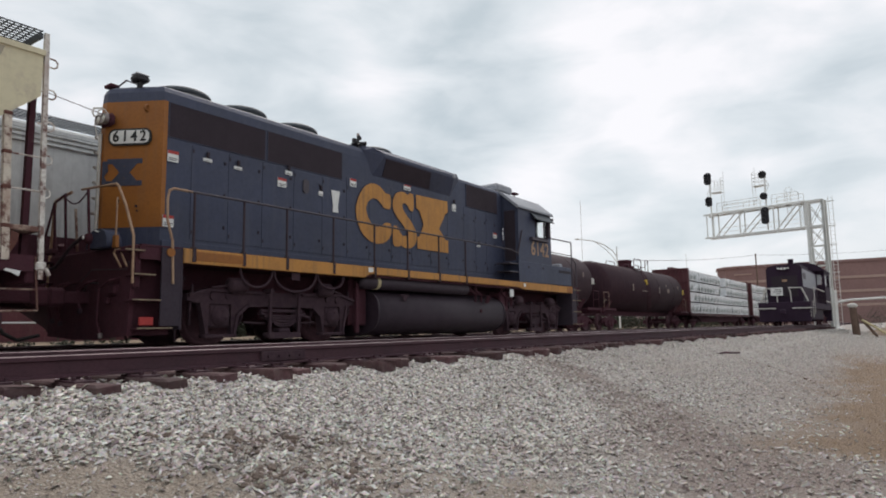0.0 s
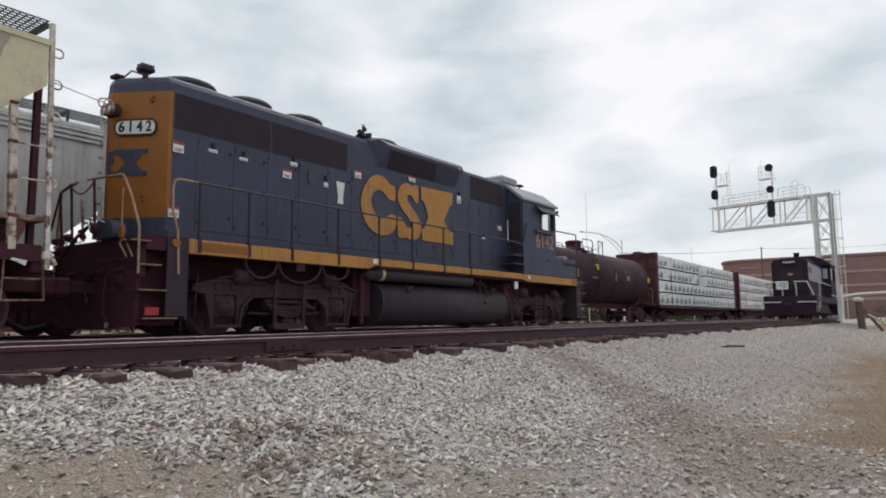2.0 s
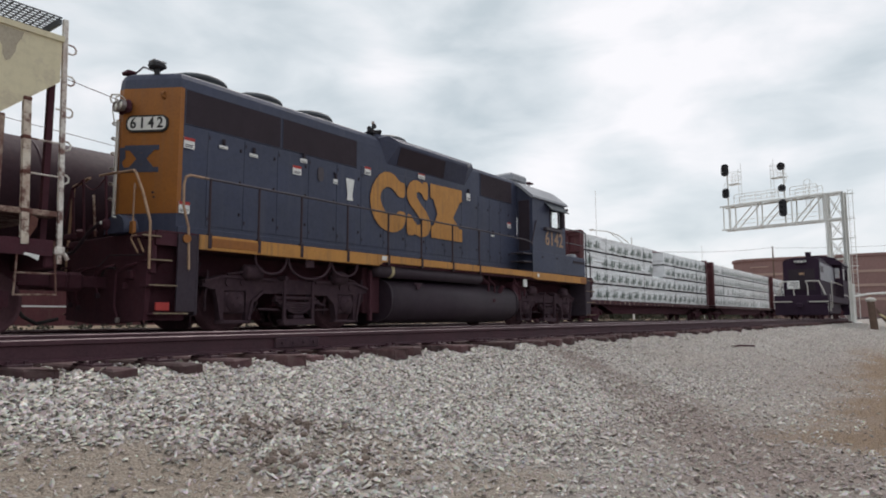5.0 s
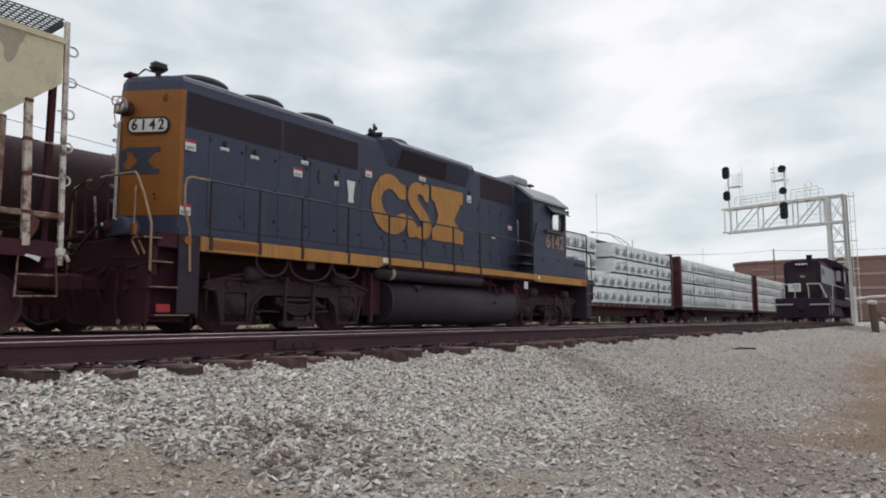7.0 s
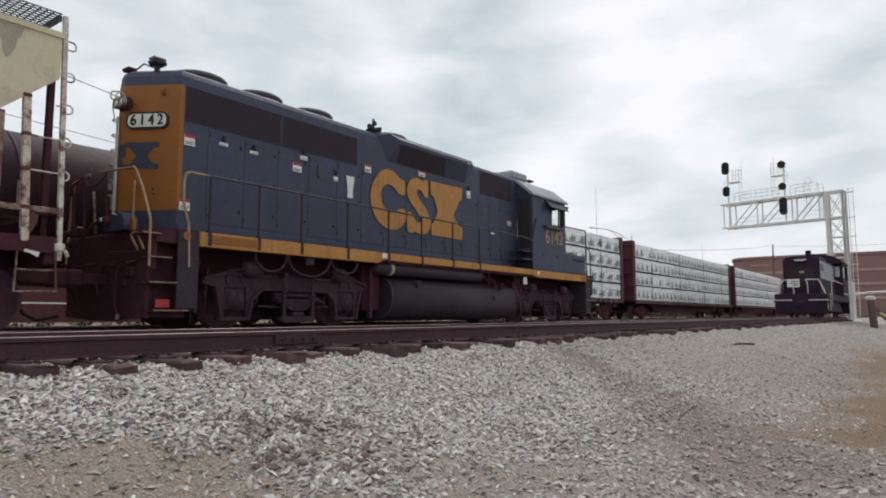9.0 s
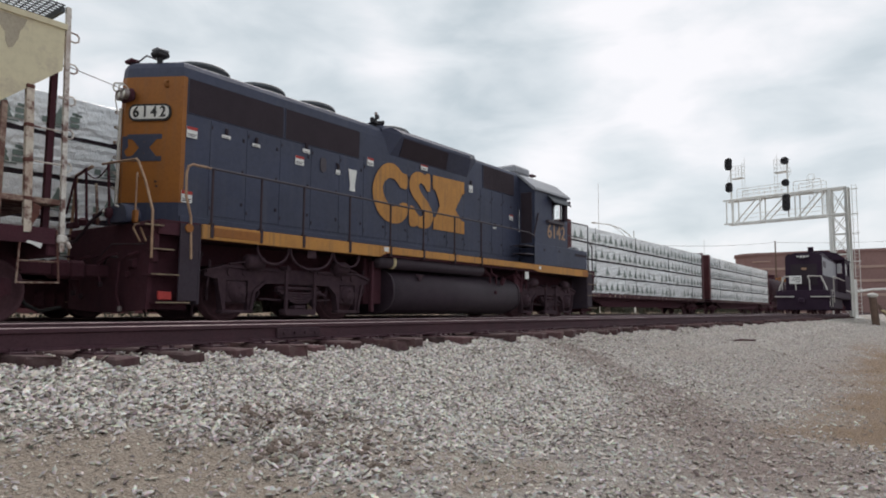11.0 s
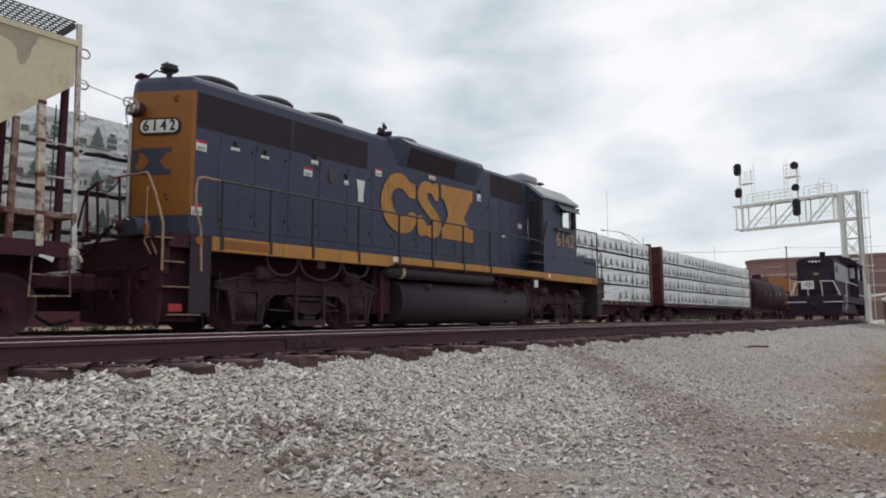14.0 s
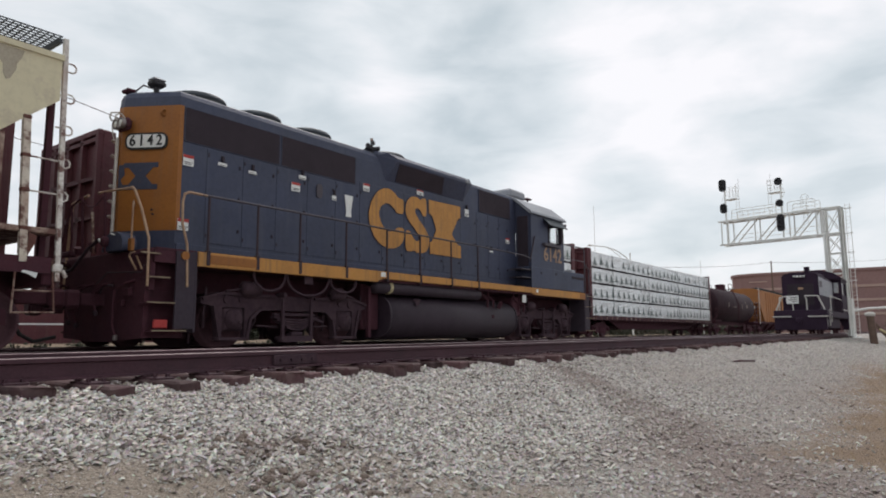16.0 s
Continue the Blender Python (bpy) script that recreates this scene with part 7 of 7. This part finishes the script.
# ---- cantilever signal bridge ----
def build_signal_bridge():
    g = thing("signal_bridge", pose(56.0, -5.3, -0.3, 0, 0, -11.6), "pale galvanised cantilever signal bridge with lattice mast and black signal heads", "signal bridge")
    H, Y0, W = 10.45, -0.24, 0.60
    z0, z1 = 8.31, 10.42
    for dx in (-0.5, 0.1):
        for sy in (-1, 1):
            y = Y0 + sy * W
            part("mast_leg", M().box(dx - 0.085, dx + 0.085, y - 0.10, y - 0.07 if sy > 0 else y + 0.10, 0, H).box(dx - 0.085, dx - 0.055 if dx < 0 else dx + 0.085, y - 0.10, y + 0.10, 0, H).box(dx - 0.05, dx + 0.05, y + 0.06, y + 0.10, 0, H), GALV, g, "pale angle-iron mast leg")
    levels = [0.2, 1.75, 3.45, 5.1, 6.72, 8.28, 10.35]
    for a, b in zip(levels[:-1], levels[1:]):
        br = M()
        for dx in (-0.5, 0.1):
            br.rod((dx, Y0 - W, a), (dx, Y0 + W, b), 0.032, 5).rod((dx, Y0 + W, a), (dx, Y0 - W, b), 0.032, 5)
            br.box(dx - 0.05, dx + 0.05, Y0 - W, Y0 + W, b - 0.045, b + 0.045)
        for sy in (-1, 1):
            br.rod((-0.5, Y0 + sy * W, a), (0.1, Y0 + sy * W, b), 0.035, 5)
        part("mast_bracing", br, GALV, g)
    arm = part("arm", M().box(-0.62, -0.48, Y0 - W, 9.0, z1 - 0.07, z1 + 0.07, 0.01), GALV, g, "long lattice arm over the tracks")
    for dx, z, ye in ((0.55, z1, 9.0), (-0.55, z0, 8.92), (0.55, z0, 8.92)):
        part("chord", M().box(dx - 0.07, dx + 0.07, Y0 - W, ye, z - 0.07, z + 0.07, 0.01), GALV, arm)
    for y in (8.70, 8.10, 5.76, 2.92, 0.86):
        up = M()
        for dx in (-0.55, 0.55):
            up.box(dx - 0.04, dx + 0.04, y - 0.045, y + 0.045, z0, z1)
        up.box(-0.55, 0.55, y - 0.04, y + 0.04, z0 - 0.05, z0 + 0.05).box(-0.55, 0.55, y - 0.04, y + 0.04, z1 - 0.05, z1 + 0.05)
        part("arm_upright", up, GALV, arm)
    for ya, yb in ((7.92, 6.0), (5.58, 3.62), (2.74, 0.98)):
        for dx in (-0.55, 0.55):
            part("arm_diagonal", M().rod((dx, ya, z0 + 0.06), (dx, yb, z1 - 0.06), 0.055, 6), GALV, arm)
        lc = M()
        lc.rod((-0.55, ya, z0), (0.55, yb, z0), 0.03, 5).cut().rod((0.55, ya, z1), (-0.55, yb, z1), 0.03, 5)
        part("arm_lacing", lc, GALV, arm)
    part("inner_rail", M().rod((0.50, 0.9, 9.22), (0.50, 8.1, 9.22), 0.022, 5).rod((0.50, 0.9, 8.85), (0.50, 8.1, 8.85), 0.018, 5), GALV, arm, "thin rail inside the arm")
    part("walkway", M().box(-0.45, 0.45, 0.4, 8.6, z1 + 0.08, z1 + 0.11), GALV, arm)
    # guard rails in two runs with rounded ends, on both sides
    for dx in (-0.60, 0.60):
        for ya, yb in ((7.70, 3.90), (3.0, 0.86)):
            zt = z1 + 0.94
            n = max(2, round((ya - yb) / 0.9))
            rl = M().tube([(dx, ya, z1), (dx, ya, zt - 0.14), (dx, ya - 0.12, zt), (dx, yb + 0.12, zt), (dx, yb, zt - 0.14), (dx, yb, z1)], 0.026, 6)
            for z in (z1 + 0.32, z1 + 0.62):
                rl.rod((dx, ya, z), (dx, yb, z), 0.018, 5)
            for i in range(1, n):
                y = ya + (yb - ya) * i / n
                rl.rod((dx, y, z1), (dx, y, zt), 0.02, 5)
            part("guard_rail", rl, GALV, arm, "pale pipe guard rail")
    # hooped hatch ladder and wire panel by the mast
    hl = M()
    for y in (1.72, 2.04):
        hl.rod((0.2, y, 9.3), (0.2, y, 11.75), 0.02, 5)
    hl.tube([(0.2, 1.88 + 0.30 * math.cos(2 * math.pi * i / 14), 11.68 + 0.30 * math.sin(2 * math.pi * i / 14)) for i in range(15)], 0.02, 5)
    for i in range(9):
        hl.rod((0.2, 1.72, 9.45 + 0.26 * i), (0.2, 2.04, 9.45 + 0.26 * i), 0.014, 4)
    part("hatch_ladder", hl, GALV, arm, "hooped ladder on the arm")
    wp = M()
    for i in range(5):
        wp.rod((-0.50, 0.50 + 0.09 * i, z0 + 0.1), (-0.50, 0.50 + 0.09 * i, z1 - 0.1), 0.012, 4)
    for i in range(9):
        wp.rod((-0.50, 0.50, z0 + 0.2 + 0.21 * i), (-0.50, 0.86, z0 + 0.2 + 0.21 * i), 0.012, 4)
    part("wire_panel", wp, GALV, arm)
    ld = M()
    for y in (-1.20, -1.52):
        ld.rod((-0.3, y, 0.4), (-0.3, y, H + 0.15), 0.024, 5)
    for i in range(34):
        ld.rod((-0.3, -1.20, 0.6 + 0.3 * i), (-0.3, -1.52, 0.6 + 0.3 * i), 0.015, 4)
    part("ladder", ld, GALV, g, "pale ladder up the mast")
    for z in (2.3, 4.5, 6.72, 8.24, 10.24):
        part("ladder_bracket", M().box(-0.36, -0.26, -1.62, Y0 - W, z - 0.03, z + 0.03), GALV, g)
    part("equipment_case", M().box(-0.3, 0.3, -1.1, -0.78, 0, 3.1, 0.03), GALV, g, "pale equipment case at the mast foot")
    part("foundation", M().box(-0.9, 0.9, -1.3, 0.9, -0.7, 0.12, 0.04), GALV, g, "pale concrete footing")

    def head(y, z, h, w, round_):
        m = M()
        if round_:
            m.rod((-0.85, y, z), (-0.78, y, z), w, 20)
        else:
            k = w * 0.62
            m.prism([(y - w, z - h / 2 + k), (y - w * 0.6, z - h / 2 + k * 0.2), (y, z - h / 2), (y + w * 0.6, z - h / 2 + k * 0.2), (y + w, z - h / 2 + k), (y + w, z + h / 2 - k), (y + w * 0.6, z + h / 2 - k * 0.2), (y, z + h / 2),
                     (y - w * 0.6, z + h / 2 - k * 0.2), (y - w, z + h / 2 - k)], "x", -0.85, -0.78)
        m.box(-0.78, -0.50, y - 0.19, y + 0.19, z - h * 0.4, z + h * 0.4, 0.04)
        p = part("signal_head", m, SIGBLK, g, "black signal head with hooded lamps")
        for dz in ((0,) if round_ else (-h * 0.27, 0, h * 0.27)):
            hd = M()
            for i in range(7):
                a, b = radians(15 + 150 * i / 6), radians(15 + 150 * (i + 1) / 6)
                hd.quad((-1.1, y + 0.12 * math.cos(a), z + dz + 0.12 * math.sin(a)), (-1.1, y + 0.12 * math.cos(b), z + dz + 0.12 * math.sin(b)),
                        (-0.84, y + 0.12 * math.cos(b), z + dz + 0.12 * math.sin(b)), (-0.84, y + 0.12 * math.cos(a), z + dz + 0.12 * math.sin(a)))
            part("lamp_hood", hd, SIGBLK, p)
    for y, zb, zt, heads, yl, zl, zp in ((8.22, z1, 14.0, ((13.67, 1.13, 0.33, False), (11.56, 0.90, 0.31, False)), 7.26, 14.2, 12.38), (3.44, 8.42, 13.4, ((13.21, 0.6, 0.33, True), (11.34, 0.6, 0.31, True), (9.65, 1.48, 0.31, False)), 4.50, 14.1, 12.38)):
        part("signal_mast", M().rod((-0.55, y, zb), (-0.55, y, zt), 0.075, 8), GALV, g, "pale round signal mast")
        part("mast_bracket", M().rod((-0.55, y, zp + 0.5), (-0.55, y + 0.32 * (1 if yl < y else -1), zp - 0.1), 0.02, 5).rod((-0.55, y + 0.32 * (1 if yl < y else -1), zp - 0.1), (-0.55, y, zp - 0.7), 0.02, 5), GALV, g)
        for hz, hh, hw, rd in heads:
            head(y + 0.08, hz, hh, hw, rd)
        part("mast_platform", M().box(-0.6, 0.15, min(y, yl), max(y, yl), zp - 0.03, zp + 0.03), GALV, g)
        pr = M()
        for z in (zp + 0.38, zp + 0.72, zp + 1.08):
            pr.rod((-0.55, y, z), (-0.55, yl, z), 0.018, 5).rod((0.1, y, z), (0.1, yl, z), 0.018, 5).rod((-0.55, yl, z), (0.1, yl, z), 0.018, 5)
        for yy in (y + (yl - y) * 0.45, yl):
            pr.rod((-0.55, yy, zp), (-0.55, yy, zp + 1.08), 0.018, 5).rod((0.1, yy, zp), (0.1, yy, zp + 1.08), 0.018, 5)
        part("platform_rail", pr, GALV, g, "cage of thin rails round the mast platform")
        ml = M()
        for yy in (yl - 0.13, yl + 0.13):
            ml.rod((-0.2, yy, z1), (-0.2, yy, zl - (0.5 if yy > yl else 0.0)), 0.018, 5)
        for i in range(12):
            ml.rod((-0.2, yl - 0.13, z1 + 0.2 + 0.28 * i), (-0.2, yl + 0.13, z1 + 0.2 + 0.28 * i), 0.013, 4)
        part("mast_ladder", ml, GALV, g, "thin ladder beside the signal mast")


build_signal_bridge()


# ---- distance: long brick building, poles, wires, lamps, trees ----
def far_building():
    b = thing("far_building", (300, 20, 0), "long low brown-brick building with pale horizontal bands in the distance", "building")
    out = [(0, -75), (0, 28), (2, 34), (7, 38), (14, 40), (60, 40), (60, -75)]
    part("wall", M().prism(out, "z", -2, 24.0), BRICKFAR, b)
    for z in (6.5, 12.0, 17.5):
        q = [(x - 0.3 if x < 10 else x, y + (0.3 if y > 0 else 0)) for x, y in out]
        part("band", M().prism(q, "z", z, z + 1.0), BANDFAR, b)
    part("wall_sign", M().box(-0.5, 0.0, 23.0, 30.0, 21.0, 21.5), BANDFAR, b)
    part("roof", M().prism([(x - 0.6 if x < 10 else x, y + (0.6 if y > 0 else 0)) for x, y in out], "z", 24.0, 25.0), BRICKFAR, b)


far_building()


def pole(name, x, y, h, r, matl, label, arm=False):
    p = thing(name, (x, y, -0.6), label, "pole")
    part("shaft", M().rod((0, 0, 0), (0, 0, h), r, 8, r * 0.6), matl, p)
    return p


pole("utility_pole", 236, 30, 24.3, 0.32, POLEWOOD, "bare wooden utility pole in the distance")
pole("antenna_mast", 90.8, 30, 20.6, 0.06, GALV, "thin antenna mast in the distance")
pole("antenna_mast", 150, 30, 17.0, 0.07, GALV, "thin antenna mast in the distance")
lp = thing("street_lamp", (105.8, 30, -0.6), "curved-arm street lamp in the distance", "street lamp")
part("lamp_head", M().box(-5.2, -4.2, 5.0, 5.6, 15.82, 16.0, 0.04), GALV, lp)
part("shaft", M().rod((0, 0, 0), (0, 0, 14.6), 0.16, 8, 0.1), GALV, lp)
part("arm", M().tube([(0, 0, 12.8), (-0.5, 0.6, 13.9), (-1.4, 1.8, 15.0), (-2.6, 3.4, 15.7), (-4.4, 5.2, 15.9)], 0.09, 6).cut().tube([(0, 0, 11.6), (-0.5, 0.6, 12.9), (-1.3, 1.7, 14.3), (-2.2, 2.9, 15.4)], 0.06, 6), GALV, lp)


def wire(p, q, sag, n=24, r=0.05):
    p, q = Vector(p), Vector(q)
    pts = [p.lerp(q, i / n) - Vector((0, 0, sag * 4 * (i / n) * (1 - i / n))) for i in range(n + 1)]
    return M().tube(pts, r, 4)


w = thing("overhead_wire", (0, 0, 0), "thin overhead wires hanging between distant poles", "wire")
part("strand", wire((105.8, 30, 11.6), (236, 30, 23.3), 0.7), UNDER, w)
part("strand", wire((236, 30, 23.2), (330, -30, 32), 1.5), UNDER, w)
part("strand", wire((-20, 28, 19.5), (40, 28, 10.8), 1.0, r=0.025), UNDER, w)
part("strand", wire((-20, 29, 13.5), (40, 29, 10.0), 0.6, r=0.02), UNDER, w)


def red_wall():
    b = thing("red_building", (0, 34, -0.6), "low red building front with a white stripe behind the trains", "building")
    part("wall", M().box(-30, 22, 0, 6, 0, 3.2, 0.05), REDBROWN, b)
    part("stripe", M().box(-30, 22, -0.03, 0, 1.52, 1.62), WHITE, b)
    part("roof", M().box(-30.3, 22.3, -0.3, 6.3, 3.2, 3.4), REDBROWN, b)


red_wall()


# ---- post, guard rail and scrub beside the switcher ----
tp = thing("timber_post", (41.9, -8.32, -0.78), "weathered brown timber post with a whitish cap and a diagonal brace", "post")
part("post", M().rod((0, -0.06, 0), (0, 0.06, 1.95), 0.21, 14, 0.19), POLEWOOD, tp)
part("cap", M().lathe((0, 0.06, 1.93), "z", [(-0.02, 0.22), (0.06, 0.29), (0.14, 0.28), (0.22, 0.18), (0.25, 0.02)], 14), HANDW, tp)
part("brace", M().prism([(-0.2, 1.55), (-0.2, 1.25), (-1.1, 0.0), (-1.1, 0.25)], "x", -0.1, 0.1), POLEWOOD, tp)
part("cable_guard", M().rod((0, -0.3, 1.2), (-1.0, -1.9, 0.1), 0.07, 8), FADEDYEL, tp)
gr = thing("guard_rail", (62, -6.0, -0.6), "long whitish steel guard rail beside the line", "guard rail")
part("beam", M().tube([(0, -14, 3.0), (0, -7, 2.92), (0, -3, 2.84), (0, -1, 2.76), (0, 0, 2.6)], 0.10, 8), WHITE, gr)
for k in range(5):
    part("post", M().box(-0.06, 0.06, -13 + 3 * k - 0.06, -13 + 3 * k + 0.06, -0.4, 2.8, 0.01), HANDRAIL, gr)

LEAF = mat("scrub_leaf", (0.052, 0.056, 0.034), 0.8, dark=(0.030, 0.030, 0.024), amount=0.7, scale=0.8, fine=6, bump=0)
BARK = mat("bark", (0.075, 0.055, 0.045), 0.9, amount=0.6, scale=4, fine=20, bump=0.3)


def leaves(clumps, per, size, seed):
    """Many small leaf quads gathered in clumps of (x, y, z, radius)."""
    rnd = np.random.default_rng(seed)
    m = M()
    for cx, cy, cz, r in clumps:
        d = rnd.normal(size=(per, 3))
        d = d / np.linalg.norm(d, axis=1)[:, None] * (r * rnd.random((per, 1)) ** 0.45)
        for q in d:
            c = np.array((cx, cy, cz)) + q * (1, 1, 0.8)
            u, v = rnd.normal(size=3), rnd.normal(size=3)
            u = u / np.linalg.norm(u) * size * rnd.uniform(0.6, 1.4)
            v = v / np.linalg.norm(v) * size * rnd.uniform(0.5, 1.0)
            m.add([c - u, c + v * 0.6, c + u, c - v * 0.6], [(0, 1, 2, 3)])
    me = bpy.data.meshes.new("leaves")
    me.from_pydata([tuple(p) for p in m.v], [], m.f)
    me.materials.append(LEAF)
    return me


def tree(x, y, h, r, seed):
    rnd = random.Random(seed)
    t = thing("tree", (x, y, -0.7), "leafy green tree behind the tracks", "tree", "trees behind the tracks")
    tr = M().rod((0, 0, 0), (0.1, 0, h * 0.45), 0.20, 9, 0.13).rod((0.1, 0, h * 0.44), (0.0, 0.1, h * 0.85), 0.13, 8, 0.04)
    cl = []
    for i in range(11):
        a, z = rnd.uniform(0, 6.28), h * rnd.uniform(0.38, 0.9)
        k = r * rnd.uniform(0.35, 0.9) * (1.15 - abs(z / h - 0.55))
        p = (math.cos(a) * k, math.sin(a) * k, z)
        tr.rod((0.05, 0.05, z * 0.8), p, 0.06, 5, 0.02)
        cl.append((*p, r * rnd.uniform(0.28, 0.5)))
    part("trunk", tr, BARK, t)
    part("crown", leaves(cl, 150, 0.13, seed), None, t)


tree(15.2, 29.5, 8.6, 2.3, 1)
tree(18.6, 33.0, 6.5, 2.0, 2)
tree(9.5, 36.5, 5.0, 1.8, 4)


def scrub_belt():
    rnd = random.Random(11)
    cl = []
    x = 20.0
    while x < 270:
        s = 1.0 + (x - 20) / 120
        for k in range(3):
            cl.append((x + rnd.uniform(-1, 1) * s, 37 + rnd.uniform(-1.5, 1.5), rnd.uniform(-0.2, 1.5) * (1.0 + 0.3 * s), rnd.uniform(0.7, 1.3) * s))
        x += 1.25 * s
    ob = new("scrub", leaves(cl, 70, 0.30, 5))
    tagged(ob, "dark scrub and bushes along the far side of the line", "bushes", kind="stuff")
    b = thing("long_shed", (20, 41, -0.7), "long low brown shed wall beyond the tracks", "building")
    part("wall", M().box(0, 230, 0, 5, 0, 2.2, 0.05), POLEWOOD, b)
    part("roof", M().prism([(-0.3, 2.2), (5.3, 2.2), (2.5, 3.0)], "x", -0.3, 230.3), BRICKFAR, b)
    w = new("weeds", leaves([(rnd.uniform(-5, 0.8), rnd.uniform(6.8, 9), rnd.uniform(-0.25, 0.05), rnd.uniform(0.12, 0.3)) for i in range(60)] +
                            [(rnd.uniform(56, 75), rnd.uniform(-14, -8.5), rnd.uniform(-0.5, 1.6), rnd.uniform(0.5, 1.0)) for i in range(50)], 60, 0.07, 8))
    fr = new("trackside_weeds", leaves([(x + rnd.uniform(-0.4, 0.4), rnd.uniform(7.4, 8.6), -0.12 + rnd.uniform(0.0, 0.08), rnd.uniform(0.15, 0.25)) for x in [-12 + 0.3 * i for i in range(400)]], 44, 0.06, 9))
    tagged(fr, "fringe of low weeds beyond the far rails", "weeds", kind="stuff")
    tagged(w, "low green weeds at the edge of the ballast", "weeds", kind="stuff")


scrub_belt()


def motions():
    for ob, x0 in MOVING:
        walk(ob, [(0.0, pose(x0, FAR_Y, 0)), (8.0, pose(x0 - SPEED * 8, FAR_Y, 0)), (16.0, pose(x0 - SPEED * 16, FAR_Y, 0))])
    for wh, dx in ROLLING:
        walk(wh, [(i / 10, pose(dx, 0, 0.457, 0, -math.degrees(SPEED * i / 10 / 0.457), 0)) for i in range(161)])


motions()
